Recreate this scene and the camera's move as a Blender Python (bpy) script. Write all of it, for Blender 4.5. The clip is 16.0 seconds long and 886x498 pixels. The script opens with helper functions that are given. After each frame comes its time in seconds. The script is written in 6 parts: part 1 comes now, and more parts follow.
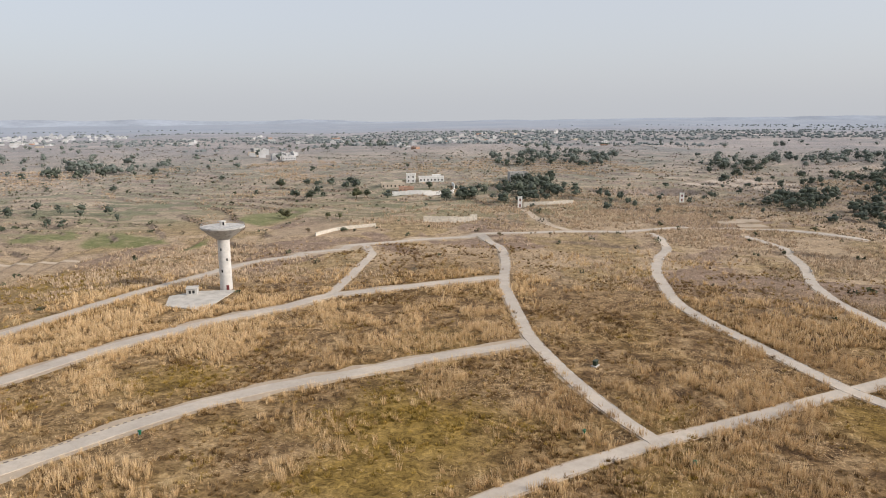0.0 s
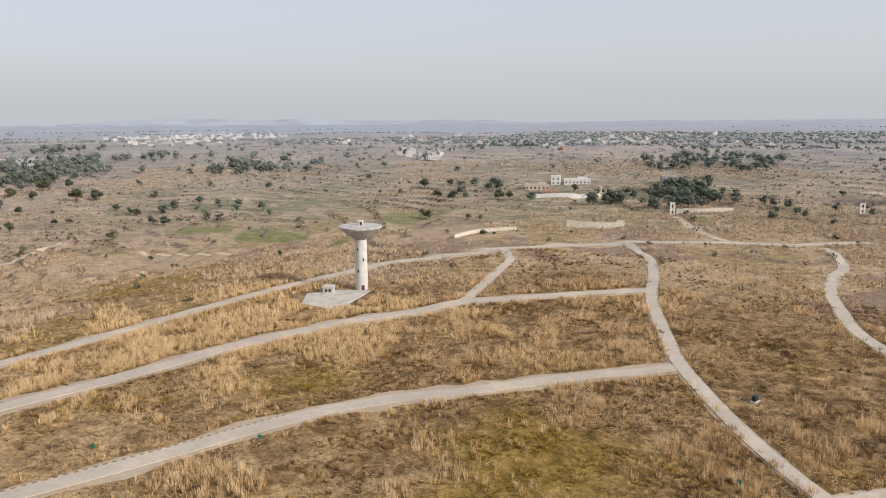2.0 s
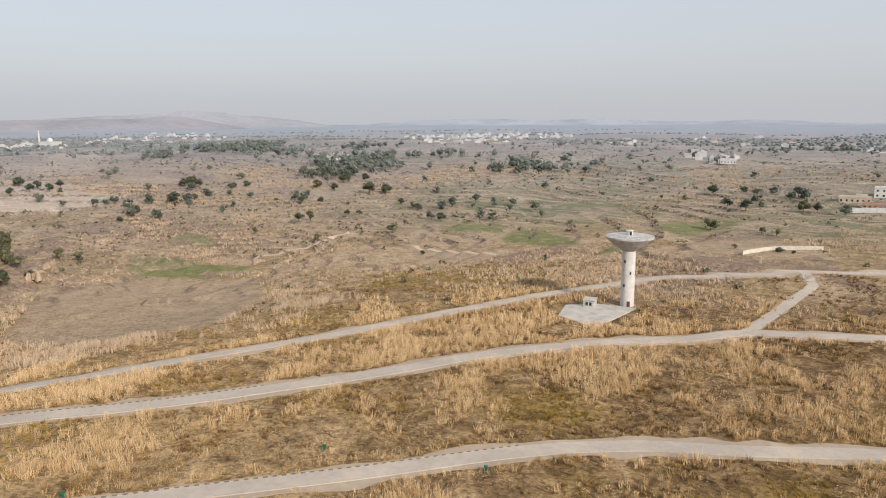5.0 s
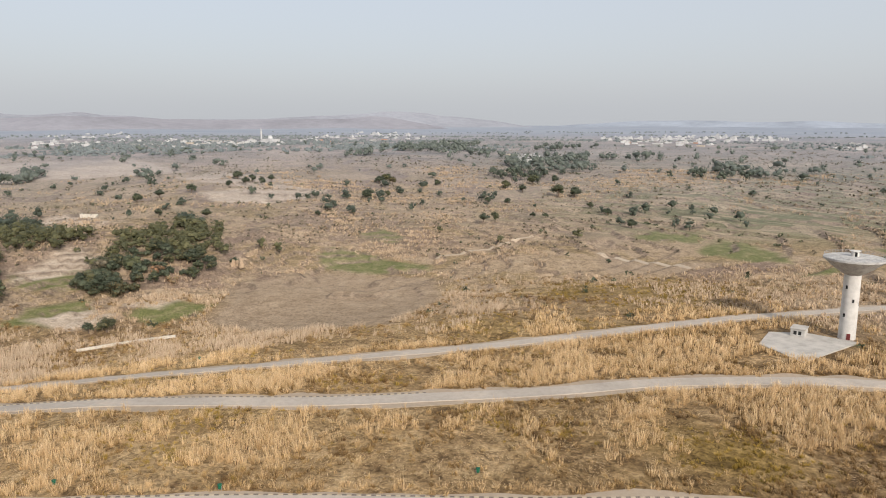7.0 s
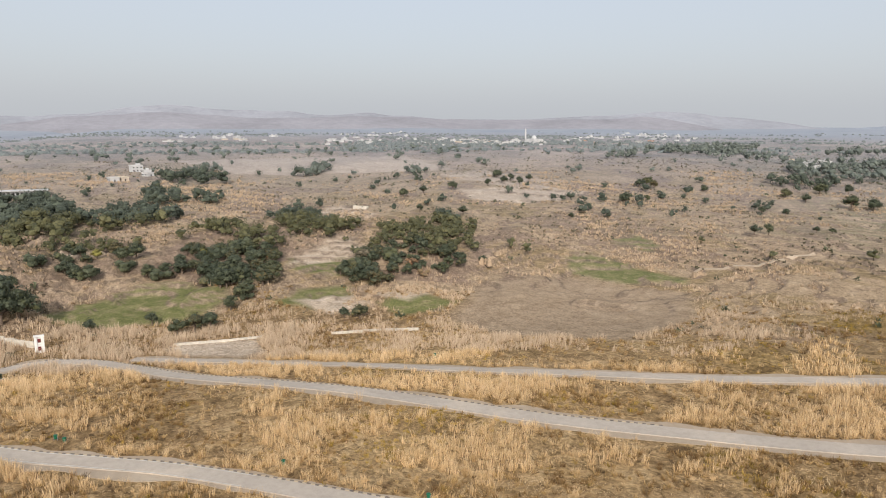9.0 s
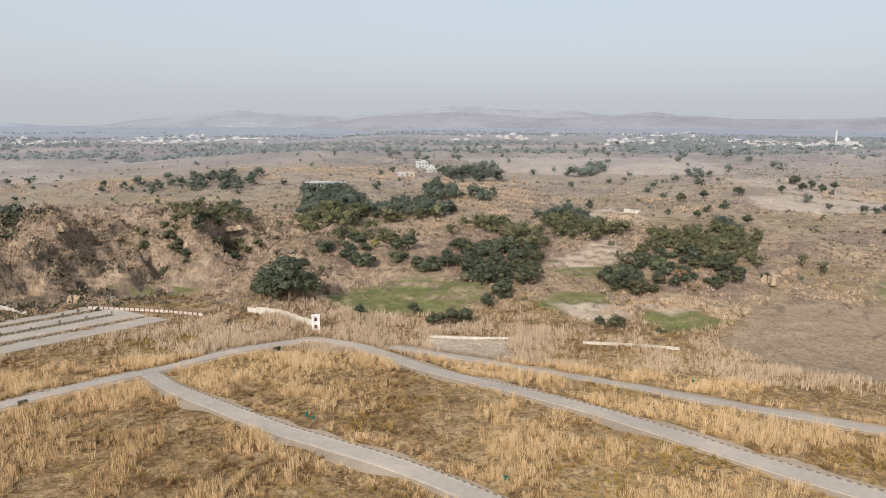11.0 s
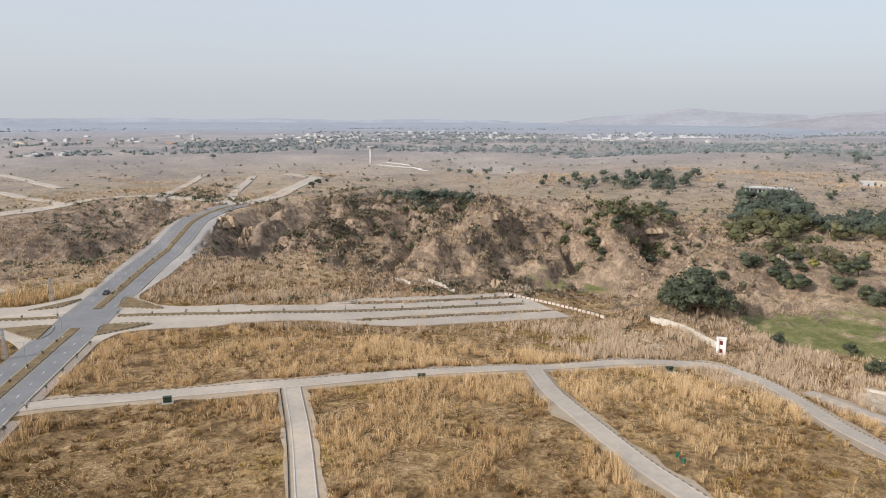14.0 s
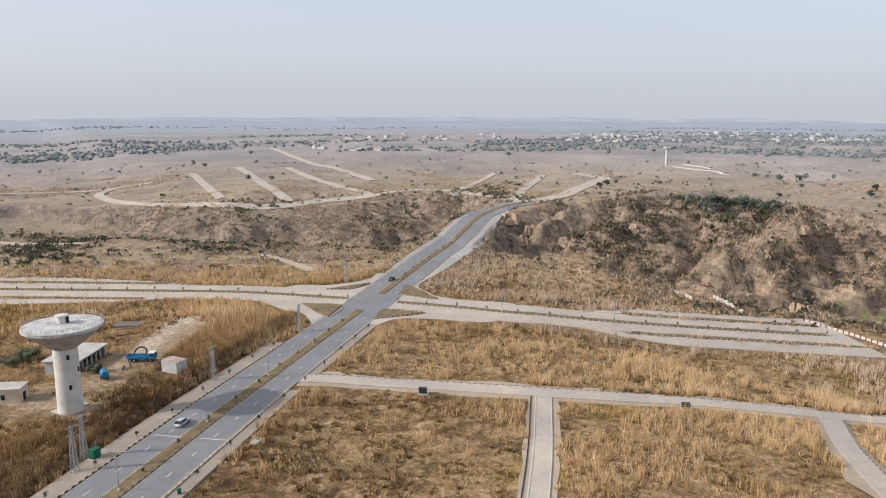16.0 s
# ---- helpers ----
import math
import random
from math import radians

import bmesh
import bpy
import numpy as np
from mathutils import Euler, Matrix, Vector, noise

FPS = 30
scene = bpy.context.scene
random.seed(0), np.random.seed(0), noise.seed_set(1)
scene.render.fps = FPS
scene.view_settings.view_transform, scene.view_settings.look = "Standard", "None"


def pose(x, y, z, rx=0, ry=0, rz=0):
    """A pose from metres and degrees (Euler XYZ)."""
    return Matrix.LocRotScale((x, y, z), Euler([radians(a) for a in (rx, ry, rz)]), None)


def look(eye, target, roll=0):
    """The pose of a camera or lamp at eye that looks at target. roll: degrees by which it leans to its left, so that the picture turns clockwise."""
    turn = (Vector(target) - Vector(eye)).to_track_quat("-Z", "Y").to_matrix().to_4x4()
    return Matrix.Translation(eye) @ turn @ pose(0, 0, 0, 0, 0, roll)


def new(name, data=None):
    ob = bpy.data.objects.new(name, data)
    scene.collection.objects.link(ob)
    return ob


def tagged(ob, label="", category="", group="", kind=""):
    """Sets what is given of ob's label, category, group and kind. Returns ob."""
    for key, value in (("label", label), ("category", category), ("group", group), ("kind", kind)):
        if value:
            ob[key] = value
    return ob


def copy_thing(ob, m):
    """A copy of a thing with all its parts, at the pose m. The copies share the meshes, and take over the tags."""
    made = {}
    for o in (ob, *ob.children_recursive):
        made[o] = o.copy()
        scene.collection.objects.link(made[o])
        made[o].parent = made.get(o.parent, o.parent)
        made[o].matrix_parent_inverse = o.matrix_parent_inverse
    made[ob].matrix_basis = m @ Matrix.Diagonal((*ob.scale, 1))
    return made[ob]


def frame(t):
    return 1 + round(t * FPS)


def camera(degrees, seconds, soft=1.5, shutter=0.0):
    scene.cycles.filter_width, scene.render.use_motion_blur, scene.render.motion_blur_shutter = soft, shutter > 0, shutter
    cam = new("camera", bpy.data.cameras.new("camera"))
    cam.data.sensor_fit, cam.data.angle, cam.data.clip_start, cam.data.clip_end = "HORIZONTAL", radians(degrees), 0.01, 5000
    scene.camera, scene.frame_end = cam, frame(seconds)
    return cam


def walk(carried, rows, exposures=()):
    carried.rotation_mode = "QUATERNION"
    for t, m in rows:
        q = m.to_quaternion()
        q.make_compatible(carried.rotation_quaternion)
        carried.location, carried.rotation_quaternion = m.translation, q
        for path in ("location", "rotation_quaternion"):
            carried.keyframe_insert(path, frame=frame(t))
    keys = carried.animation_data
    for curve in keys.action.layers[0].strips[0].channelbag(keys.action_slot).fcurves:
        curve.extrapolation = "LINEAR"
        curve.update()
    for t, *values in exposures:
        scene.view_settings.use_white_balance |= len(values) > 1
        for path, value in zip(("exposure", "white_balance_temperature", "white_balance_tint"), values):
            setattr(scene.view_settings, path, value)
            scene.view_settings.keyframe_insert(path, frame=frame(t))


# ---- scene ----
cam = camera(63.35, 16.0, soft=1.0)
# seconds, place, (turn to the left, tilt, lean)
PATH = (
    (0.0, (-0.00, 0.00, 72.00), (0.00, -10.58, -0.45)),
    (0.5, (0.58, 3.68, 71.94), (2.70, -10.56, -0.48)),
    (1.0, (1.00, 7.22, 71.92), (5.46, -10.54, -0.47)),
    (1.5, (1.24, 10.62, 71.88), (8.41, -10.52, -0.40)),
    (2.0, (1.33, 14.00, 71.85), (11.65, -10.50, -0.33)),
    (2.5, (1.39, 17.50, 71.83), (14.99, -10.50, -0.28)),
    (3.0, (1.25, 21.18, 71.75), (18.66, -10.48, -0.28)),
    (3.5, (0.92, 24.94, 71.65), (22.48, -10.45, -0.30)),
    (4.0, (0.46, 28.69, 71.51), (26.30, -10.43, -0.32)),
    (4.5, (-0.20, 32.40, 71.36), (30.17, -10.41, -0.30)),
    (5.0, (-1.06, 36.00, 71.20), (34.03, -10.38, -0.25)),
    (5.5, (-2.13, 39.47, 71.05), (37.83, -10.34, -0.18)),
    (6.0, (-3.37, 42.74, 70.93), (41.55, -10.31, -0.10)),
    (6.5, (-4.76, 45.81, 70.83), (45.30, -10.29, -0.03)),
    (7.0, (-6.28, 48.70, 70.74), (49.38, -10.28, 0.03)),
    (7.5, (-7.92, 51.46, 70.63), (54.34, -10.27, 0.07)),
    (8.0, (-9.70, 54.18, 70.52), (59.51, -10.26, 0.11)),
    (8.5, (-11.69, 56.84, 70.43), (64.77, -10.27, 0.15)),
    (9.0, (-13.87, 59.36, 70.37), (70.12, -10.28, 0.18)),
    (9.5, (-16.16, 61.70, 70.30), (75.56, -10.29, 0.18)),
    (10.0, (-18.54, 63.88, 70.22), (81.06, -10.30, 0.18)),
    (10.5, (-21.03, 65.89, 70.15), (86.60, -10.33, 0.16)),
    (11.0, (-23.66, 67.72, 70.12), (92.19, -10.36, 0.15)),
    (11.5, (-26.44, 69.34, 70.16), (97.80, -10.40, 0.16)),
    (12.0, (-29.34, 70.71, 70.27), (103.45, -10.45, 0.18)),
    (12.5, (-32.25, 71.72, 70.41), (109.14, -10.49, 0.21)),
    (13.0, (-35.17, 72.51, 70.50), (114.91, -10.55, 0.22)),
    (13.5, (-38.14, 73.06, 70.58), (120.78, -10.59, 0.22)),
    (14.0, (-41.10, 73.24, 70.64), (126.69, -10.64, 0.23)),
    (14.5, (-44.00, 73.01, 70.66), (132.58, -10.67, 0.23)),
    (15.0, (-46.87, 72.49, 70.67), (138.48, -10.70, 0.22)),
    (15.5, (-49.67, 71.80, 70.65), (144.37, -10.74, 0.20)),
    (16.0, (-52.49, 70.96, 70.69), (150.02, -10.79, 0.18)),
)
walk(cam, [(t, pose(*eye) @ pose(0, 0, 0, 0, 0, a) @ pose(0, 0, 0, 90 + b, 0, 0) @ pose(0, 0, 0, 0, 0, c)) for t, eye, (a, b, c) in PATH],
     ((0, -0.03, 6500, 12), (4, -0.04, 6580, 12), (8, -0.07, 6540, 11), (12, -0.03, 6390, 11), (14.5, 0.03, 6320, 11.5), (16, 0.05, 6250, 12)))

# ---------------------------------------------------------------- sky, sun
SUN_UP, SUN_FROM = 30.0, (1.0, -0.33)
world = bpy.data.worlds.new("hazy_sky")
scene.world = world
world.use_nodes = True
wt = world.node_tree
wt.nodes.clear()
sky = wt.nodes.new("ShaderNodeTexSky")
sky.sky_type = "NISHITA"
sky.sun_disc = False
sky.sun_elevation = radians(SUN_UP)
sky.sun_rotation = math.atan2(SUN_FROM[0], SUN_FROM[1])
sky.air_density, sky.dust_density, sky.ozone_density = 1.0, 4.0, 3.0
veil = wt.nodes.new("ShaderNodeMix")
veil.data_type = "RGBA"
veil.inputs[0].default_value = 0.62
veil.inputs[7].default_value = (6.45, 6.75, 7.1, 1)
back = wt.nodes.new("ShaderNodeBackground")
back.inputs["Strength"].default_value = 0.13
out = wt.nodes.new("ShaderNodeOutputWorld")
wt.links.new(sky.outputs[0], veil.inputs[6])
wt.links.new(veil.outputs[2], back.inputs["Color"])
wt.links.new(back.outputs[0], out.inputs["Surface"])
sun = new("sun", bpy.data.lights.new("sun", "SUN"))
sun.data.energy, sun.data.angle, sun.data.color = 4.0, radians(1.5), (1.0, 0.93, 0.84)
up = math.tan(radians(SUN_UP))
sun.matrix_world = look((SUN_FROM[0] * 300, SUN_FROM[1] * 300, up * 300), (0, 0, 0))


# ---------------------------------------------------------------- materials
def nodes_of(name, rough=0.85, spec=0.25, metal=0.0):
    m = bpy.data.materials.new(name)
    m.use_nodes = True
    t = m.node_tree
    b = t.nodes["Principled BSDF"]
    b.inputs["Roughness"].default_value = rough
    b.inputs["Specular IOR Level"].default_value = spec
    b.inputs["Metallic"].default_value = metal
    return m, t, b


def noise_at(t, scale, detail=5.0, vector=None, rough=0.6, warp=0.0):
    n = t.nodes.new("ShaderNodeTexNoise")
    n.inputs["Scale"].default_value, n.inputs["Detail"].default_value = scale, detail
    n.inputs["Roughness"].default_value, n.inputs["Distortion"].default_value = rough, warp
    if vector:
        t.links.new(vector, n.inputs["Vector"])
    return n.outputs["Fac"]


def ramp(t, fac, stops):
    r = t.nodes.new("ShaderNodeValToRGB")
    while len(r.color_ramp.elements) < len(stops):
        r.color_ramp.elements.new(0.5)
    for e, (p, c) in zip(r.color_ramp.elements, stops):
        e.position, e.color = p, (*c, 1) if len(c) == 3 else (c[0], c[0], c[0], 1)
    t.links.new(fac, r.inputs[0])
    return r.outputs[0]


def blend(t, fac, a, b, mode="MIX"):
    m = t.nodes.new("ShaderNodeMix")
    m.data_type, m.blend_type = "RGBA", mode
    for socket, v in ((m.inputs[0], fac), (m.inputs[6], a), (m.inputs[7], b)):
        if isinstance(v, (int, float)):
            socket.default_value = v
        elif isinstance(v, tuple):
            socket.default_value = (*v, 1)
        else:
            t.links.new(v, socket)
    return m.outputs[2]


def maths(t, op, a, b=0.0):
    m = t.nodes.new("ShaderNodeMath")
    m.operation = op
    for socket, v in zip(m.inputs, (a, b)):
        if isinstance(v, (int, float)):
            socket.default_value = v
        else:
            t.links.new(v, socket)
    return m.outputs[0]


def relief(t, b, fac, strength, distance):
    n = t.nodes.new("ShaderNodeBump")
    n.inputs["Strength"].default_value, n.inputs["Distance"].default_value = strength, distance
    t.links.new(fac, n.inputs["Height"])
    t.links.new(n.outputs[0], b.inputs["Normal"])


def position(t):
    return t.nodes.new("ShaderNodeNewGeometry").outputs["Position"]


def attribute(t, name):
    a = t.nodes.new("ShaderNodeAttribute")
    a.attribute_name = name
    return a.outputs["Fac"]


def plain(name, color, rough=0.8, vary=0.18, scale=1.5, spec=0.25, metal=0.0, fine=12.0, bump=0.3):
    """A surface of one colour with stains of two sizes and a fine grain."""
    m, t, b = nodes_of(name, rough, spec, metal)
    p = position(t)
    big, small = noise_at(t, scale, 5, p, 0.65), noise_at(t, fine, 4, p)
    dark = tuple(c * (1 - vary * 1.6) for c in color)
    light = tuple(min(1, c * (1 + vary)) for c in color)
    c = ramp(t, big, ((0.3, dark), (0.52, color), (0.72, light)))
    c = blend(t, 0.35, c, ramp(t, small, ((0.3, (0.6,)), (0.7, (1.0,)))), "MULTIPLY")
    t.links.new(c, b.inputs["Base Color"])
    relief(t, b, small, bump, 0.02)
    return m


def grassy(name, stops, gain=1.0):
    """Blades and leaves: a tone for each clump, with painted foot shade, and one for each blade."""
    m, t, b = nodes_of(name, 0.75, 0.15)
    island = t.nodes.new("ShaderNodeNewGeometry").outputs["Random Per Island"]
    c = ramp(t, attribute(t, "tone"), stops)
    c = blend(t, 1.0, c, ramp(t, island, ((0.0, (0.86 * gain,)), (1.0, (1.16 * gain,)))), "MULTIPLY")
    t.links.new(c, b.inputs["Base Color"])
    b.inputs["Subsurface Weight"].default_value = 0.0
    return m


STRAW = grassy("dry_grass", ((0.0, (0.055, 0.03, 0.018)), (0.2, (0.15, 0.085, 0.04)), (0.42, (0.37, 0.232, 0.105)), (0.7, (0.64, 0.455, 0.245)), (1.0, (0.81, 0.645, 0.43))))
# straw further off, its yellow greyed to paint in some haze
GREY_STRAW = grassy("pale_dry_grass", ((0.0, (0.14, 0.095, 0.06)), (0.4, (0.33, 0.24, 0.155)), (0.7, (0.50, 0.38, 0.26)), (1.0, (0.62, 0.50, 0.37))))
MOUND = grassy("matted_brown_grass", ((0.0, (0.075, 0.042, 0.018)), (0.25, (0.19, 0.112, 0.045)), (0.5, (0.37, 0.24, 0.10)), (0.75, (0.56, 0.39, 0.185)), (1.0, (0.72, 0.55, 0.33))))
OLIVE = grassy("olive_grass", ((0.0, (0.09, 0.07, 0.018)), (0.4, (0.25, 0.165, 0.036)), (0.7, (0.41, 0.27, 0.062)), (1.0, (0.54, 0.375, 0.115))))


OLIVE_GREY = grassy("bank_weeds", ((0.0, (0.07, 0.062, 0.04)), (0.4, (0.14, 0.122, 0.08)), (0.7, (0.24, 0.20, 0.135)), (1.0, (0.36, 0.29, 0.20))))


def leafy(name, low, mid, high):
    m, t, b = nodes_of(name, 0.6, 0.25)
    island = t.nodes.new("ShaderNodeNewGeometry").outputs["Random Per Island"]
    rnd = t.nodes.new("ShaderNodeObjectInfo").outputs["Random"]
    c = ramp(t, island, ((0.0, low), (0.5, mid), (1.0, high)))
    c = blend(t, 1.0, c, ramp(t, rnd, ((0.0, (0.75, 0.8, 0.8)), (0.6, (1.0, 1.0, 1.0)), (0.85, (1.2, 1.1, 0.85)), (1.0, (1.5, 1.05, 0.85)))), "MULTIPLY")
    t.links.new(c, b.inputs["Base Color"])
    return m


LEAF = leafy("acacia_leaves", (0.036, 0.045, 0.028), (0.06, 0.071, 0.044), (0.10, 0.112, 0.068))
# the same leaves further off, with distance haze painted in by steps
LEAF_MID = leafy("faintly_hazed_leaves", (0.05, 0.06, 0.044), (0.076, 0.088, 0.066), (0.115, 0.13, 0.092))
LEAF_FAR = leafy("hazed_leaves", (0.088, 0.104, 0.09), (0.118, 0.135, 0.116), (0.15, 0.168, 0.14))
LEAF_DRY = leafy("withered_leaves", (0.10, 0.08, 0.05), (0.16, 0.125, 0.085), (0.22, 0.18, 0.12))
LEAF_YELLOW = leafy("yellowing_leaves", (0.12, 0.11, 0.03), (0.22, 0.20, 0.05), (0.30, 0.27, 0.08))
BARK = plain("bark", (0.16, 0.12, 0.09), 0.9)


def ground_material():
    m, t, b = nodes_of("earth_and_stubble", 0.95, 0.1)
    p = position(t)
    fine, mid, big = noise_at(t, 1.3, 6, p, 0.7), noise_at(t, 0.16, 6, p, 0.65, 0.6), noise_at(t, 0.02, 5, p, 0.6, 0.5)
    # plots: matted brown and straw
    c = ramp(t, mid, ((0.32, (0.07, 0.043, 0.024)), (0.44, (0.148, 0.093, 0.047)), (0.55, (0.265, 0.177, 0.093)), (0.70, (0.43, 0.31, 0.18))))
    c = blend(t, attribute(t, "olive"), c, ramp(t, mid, ((0.3, (0.10, 0.066, 0.016)), (0.5, (0.215, 0.142, 0.034)), (0.7, (0.32, 0.215, 0.062)))))
    c = blend(t, attribute(t, "straw"), c, ramp(t, mid, ((0.3, (0.20, 0.13, 0.065)), (0.5, (0.40, 0.28, 0.145)), (0.7, (0.52, 0.39, 0.225)))))
    # open land further out: pale pinkish soil, thin dry grass, red-brown fallow
    soil = ramp(t, mid, ((0.28, (0.24, 0.18, 0.12)), (0.5, (0.40, 0.30, 0.195)), (0.75, (0.49, 0.385, 0.27))))
    grass = ramp(t, mid, ((0.3, (0.17, 0.13, 0.072)), (0.5, (0.32, 0.235, 0.13)), (0.72, (0.46, 0.345, 0.20))))
    fallow = ramp(t, mid, ((0.3, (0.19, 0.135, 0.10)), (0.7, (0.34, 0.25, 0.185))))
    land = blend(t, ramp(t, big, ((0.44, (0.0,)), (0.5, (1.0,)))), grass, soil)
    land = blend(t, ramp(t, noise_at(t, 0.011, 5, p, 0.6, 1.2), ((0.53, (0.0,)), (0.57, (1.0,)))), land, fallow)
    c = blend(t, attribute(t, "open"), c, land)
    c = blend(t, attribute(t, "bare"), c, ramp(t, mid, ((0.3, (0.28, 0.205, 0.135)), (0.6, (0.40, 0.305, 0.21)), (0.8, (0.48, 0.38, 0.275)))))
    green = ramp(t, mid, ((0.3, (0.13, 0.14, 0.05)), (0.5, (0.185, 0.19, 0.075)), (0.62, (0.25, 0.225, 0.11)), (0.75, (0.34, 0.28, 0.17))))
    # terraced plots far out: each its own crop or fallow, with overgrown banks between
    warp = t.nodes.new("ShaderNodeMapping")
    warp.inputs["Scale"].default_value = (0.012, 0.03, 0.0)
    warp.inputs["Rotation"].default_value = (0, 0, 0.5)
    bend = t.nodes.new("ShaderNodeMix")
    bend.data_type = "VECTOR"
    bend.inputs[0].default_value = 0.03
    shift = t.nodes.new("ShaderNodeTexNoise")
    shift.inputs["Scale"].default_value = 0.012
    t.links.new(p, shift.inputs["Vector"])
    stretch = t.nodes.new("ShaderNodeVectorMath")
    stretch.operation = "MULTIPLY_ADD"
    stretch.inputs[1].default_value = (70, 70, 0)
    t.links.new(shift.outputs["Color"], stretch.inputs[0])
    t.links.new(p, stretch.inputs[2])
    t.links.new(stretch.outputs[0], warp.inputs["Vector"])
    cell = t.nodes.new("ShaderNodeTexVoronoi")
    cell.voronoi_dimensions = "2D"
    t.links.new(warp.outputs[0], cell.inputs["Vector"])
    pick = t.nodes.new("ShaderNodeSeparateColor")
    t.links.new(cell.outputs["Color"], pick.inputs[0])
    crop = ramp(t, pick.outputs[0], ((0.05, (0.15, 0.165, 0.08)), (0.42, (0.23, 0.218, 0.12)), (0.6, (0.35, 0.285, 0.18)), (0.85, (0.44, 0.36, 0.25)), (1.0, (0.26, 0.185, 0.13))))
    crop = blend(t, 0.5, crop, ramp(t, mid, ((0.3, (0.7,)), (0.7, (1.25,)))), "MULTIPLY")
    edge = t.nodes.new("ShaderNodeTexVoronoi")
    edge.voronoi_dimensions, edge.feature = "2D", "DISTANCE_TO_EDGE"
    t.links.new(warp.outputs[0], edge.inputs["Vector"])
    crop = blend(t, ramp(t, edge.outputs["Distance"], ((0.015, (0.8,)), (0.06, (0.0,)))), crop, (0.14, 0.12, 0.07))
    c = blend(t, attribute(t, "fields"), c, crop)
    c = blend(t, attribute(t, "green"), c, green)
    c = blend(t, attribute(t, "pale"), c, ramp(t, mid, ((0.3, (0.44, 0.35, 0.26)), (0.55, (0.56, 0.46, 0.355)), (0.75, (0.64, 0.55, 0.45)))))
    c = blend(t, attribute(t, "rock"), c, ramp(t, mid, ((0.32, (0.13, 0.10, 0.078)), (0.48, (0.24, 0.18, 0.13)), (0.62, (0.37, 0.28, 0.20)), (0.74, (0.48, 0.38, 0.275)))))
    # distance haze mixed into the base colour, greyer further out
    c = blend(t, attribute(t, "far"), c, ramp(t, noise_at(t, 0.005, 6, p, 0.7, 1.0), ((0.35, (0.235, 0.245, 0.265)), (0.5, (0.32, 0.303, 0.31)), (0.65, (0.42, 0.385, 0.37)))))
    # tussocks and hollows a stride across, the hollows' shade painted into the colour
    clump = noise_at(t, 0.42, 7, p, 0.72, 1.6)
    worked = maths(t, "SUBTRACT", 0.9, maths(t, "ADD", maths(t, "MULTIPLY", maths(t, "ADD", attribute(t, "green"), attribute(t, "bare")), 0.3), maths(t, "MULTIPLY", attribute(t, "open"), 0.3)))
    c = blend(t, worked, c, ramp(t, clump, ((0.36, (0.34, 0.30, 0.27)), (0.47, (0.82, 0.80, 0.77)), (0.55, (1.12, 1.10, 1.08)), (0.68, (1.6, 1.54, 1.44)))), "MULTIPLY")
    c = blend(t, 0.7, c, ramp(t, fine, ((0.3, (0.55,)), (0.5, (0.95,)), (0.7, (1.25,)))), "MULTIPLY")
    # outermost land: bluish haze painted over the soil colours
    c = blend(t, attribute(t, "far_haze"), c, ramp(t, noise_at(t, 0.003, 6, p, 0.7, 1.0), ((0.35, (0.285, 0.315, 0.365)), (0.65, (0.33, 0.355, 0.395)))))
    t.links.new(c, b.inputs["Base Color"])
    relief(t, b, maths(t, "ADD", fine, maths(t, "MULTIPLY", clump, 2.0)), 0.7, 0.5)
    return m


GROUND = ground_material()


def road_material(name, color, patch):
    m, t, b = nodes_of(name, 0.8, 0.3)
    p = position(t)
    big, mid, fine = noise_at(t, 0.07, 5, p, 0.6, 0.4), noise_at(t, 0.6, 6, p, 0.7), noise_at(t, 6.0, 4, p)
    c = ramp(t, big, ((0.3, tuple(v * 0.86 for v in color)), (0.55, color), (0.75, patch)))
    c = blend(t, 0.55, c, ramp(t, mid, ((0.3, (0.75,)), (0.55, (1.0,)), (0.75, (1.1,)))), "MULTIPLY")
    c = blend(t, 0.3, c, ramp(t, fine, ((0.3, (0.7,)), (0.7, (1.1,)))), "MULTIPLY")
    t.links.new(c, b.inputs["Base Color"])
    relief(t, b, fine, 0.3, 0.02)
    return m


LANE = road_material("worn_pale_asphalt", (0.46, 0.40, 0.335), (0.55, 0.465, 0.37))
# leaves of the horizon belts, haze put into their colour
LEAF_HAZE = leafy("pale_hazed_leaves", (0.16, 0.177, 0.178), (0.188, 0.205, 0.203), (0.218, 0.234, 0.228))
TAR = road_material("grey_asphalt", (0.215, 0.215, 0.22), (0.26, 0.25, 0.245))
DIRT = road_material("pale_dirt", (0.46, 0.37, 0.275), (0.53, 0.44, 0.34))
VERGE = road_material("dusty_verge", (0.40, 0.32, 0.235), (0.47, 0.385, 0.29))
SHOULDER = road_material("stone_pitching", (0.36, 0.335, 0.31), (0.47, 0.44, 0.40))
FOOTWAY = road_material("trodden_footway", (0.32, 0.265, 0.215), (0.40, 0.34, 0.28))
CONCRETE = plain("concrete", (0.50, 0.48, 0.45), 0.85, 0.16, 0.5)
SLAB = plain("weathered_slab", (0.50, 0.465, 0.415), 0.9, 0.16, 0.25)
TOWER = plain("tower_concrete", (0.60, 0.58, 0.545), 0.85, 0.12, 0.35)
TOWER_TOP = plain("darker_tower_concrete", (0.46, 0.45, 0.43), 0.85, 0.22, 0.6)
DECK = plain("patched_roof_screed", (0.52, 0.50, 0.47), 0.9, 0.3, 0.5)
WHITE = plain("white_paint", (0.78, 0.77, 0.74), 0.7, 0.1, 0.6)
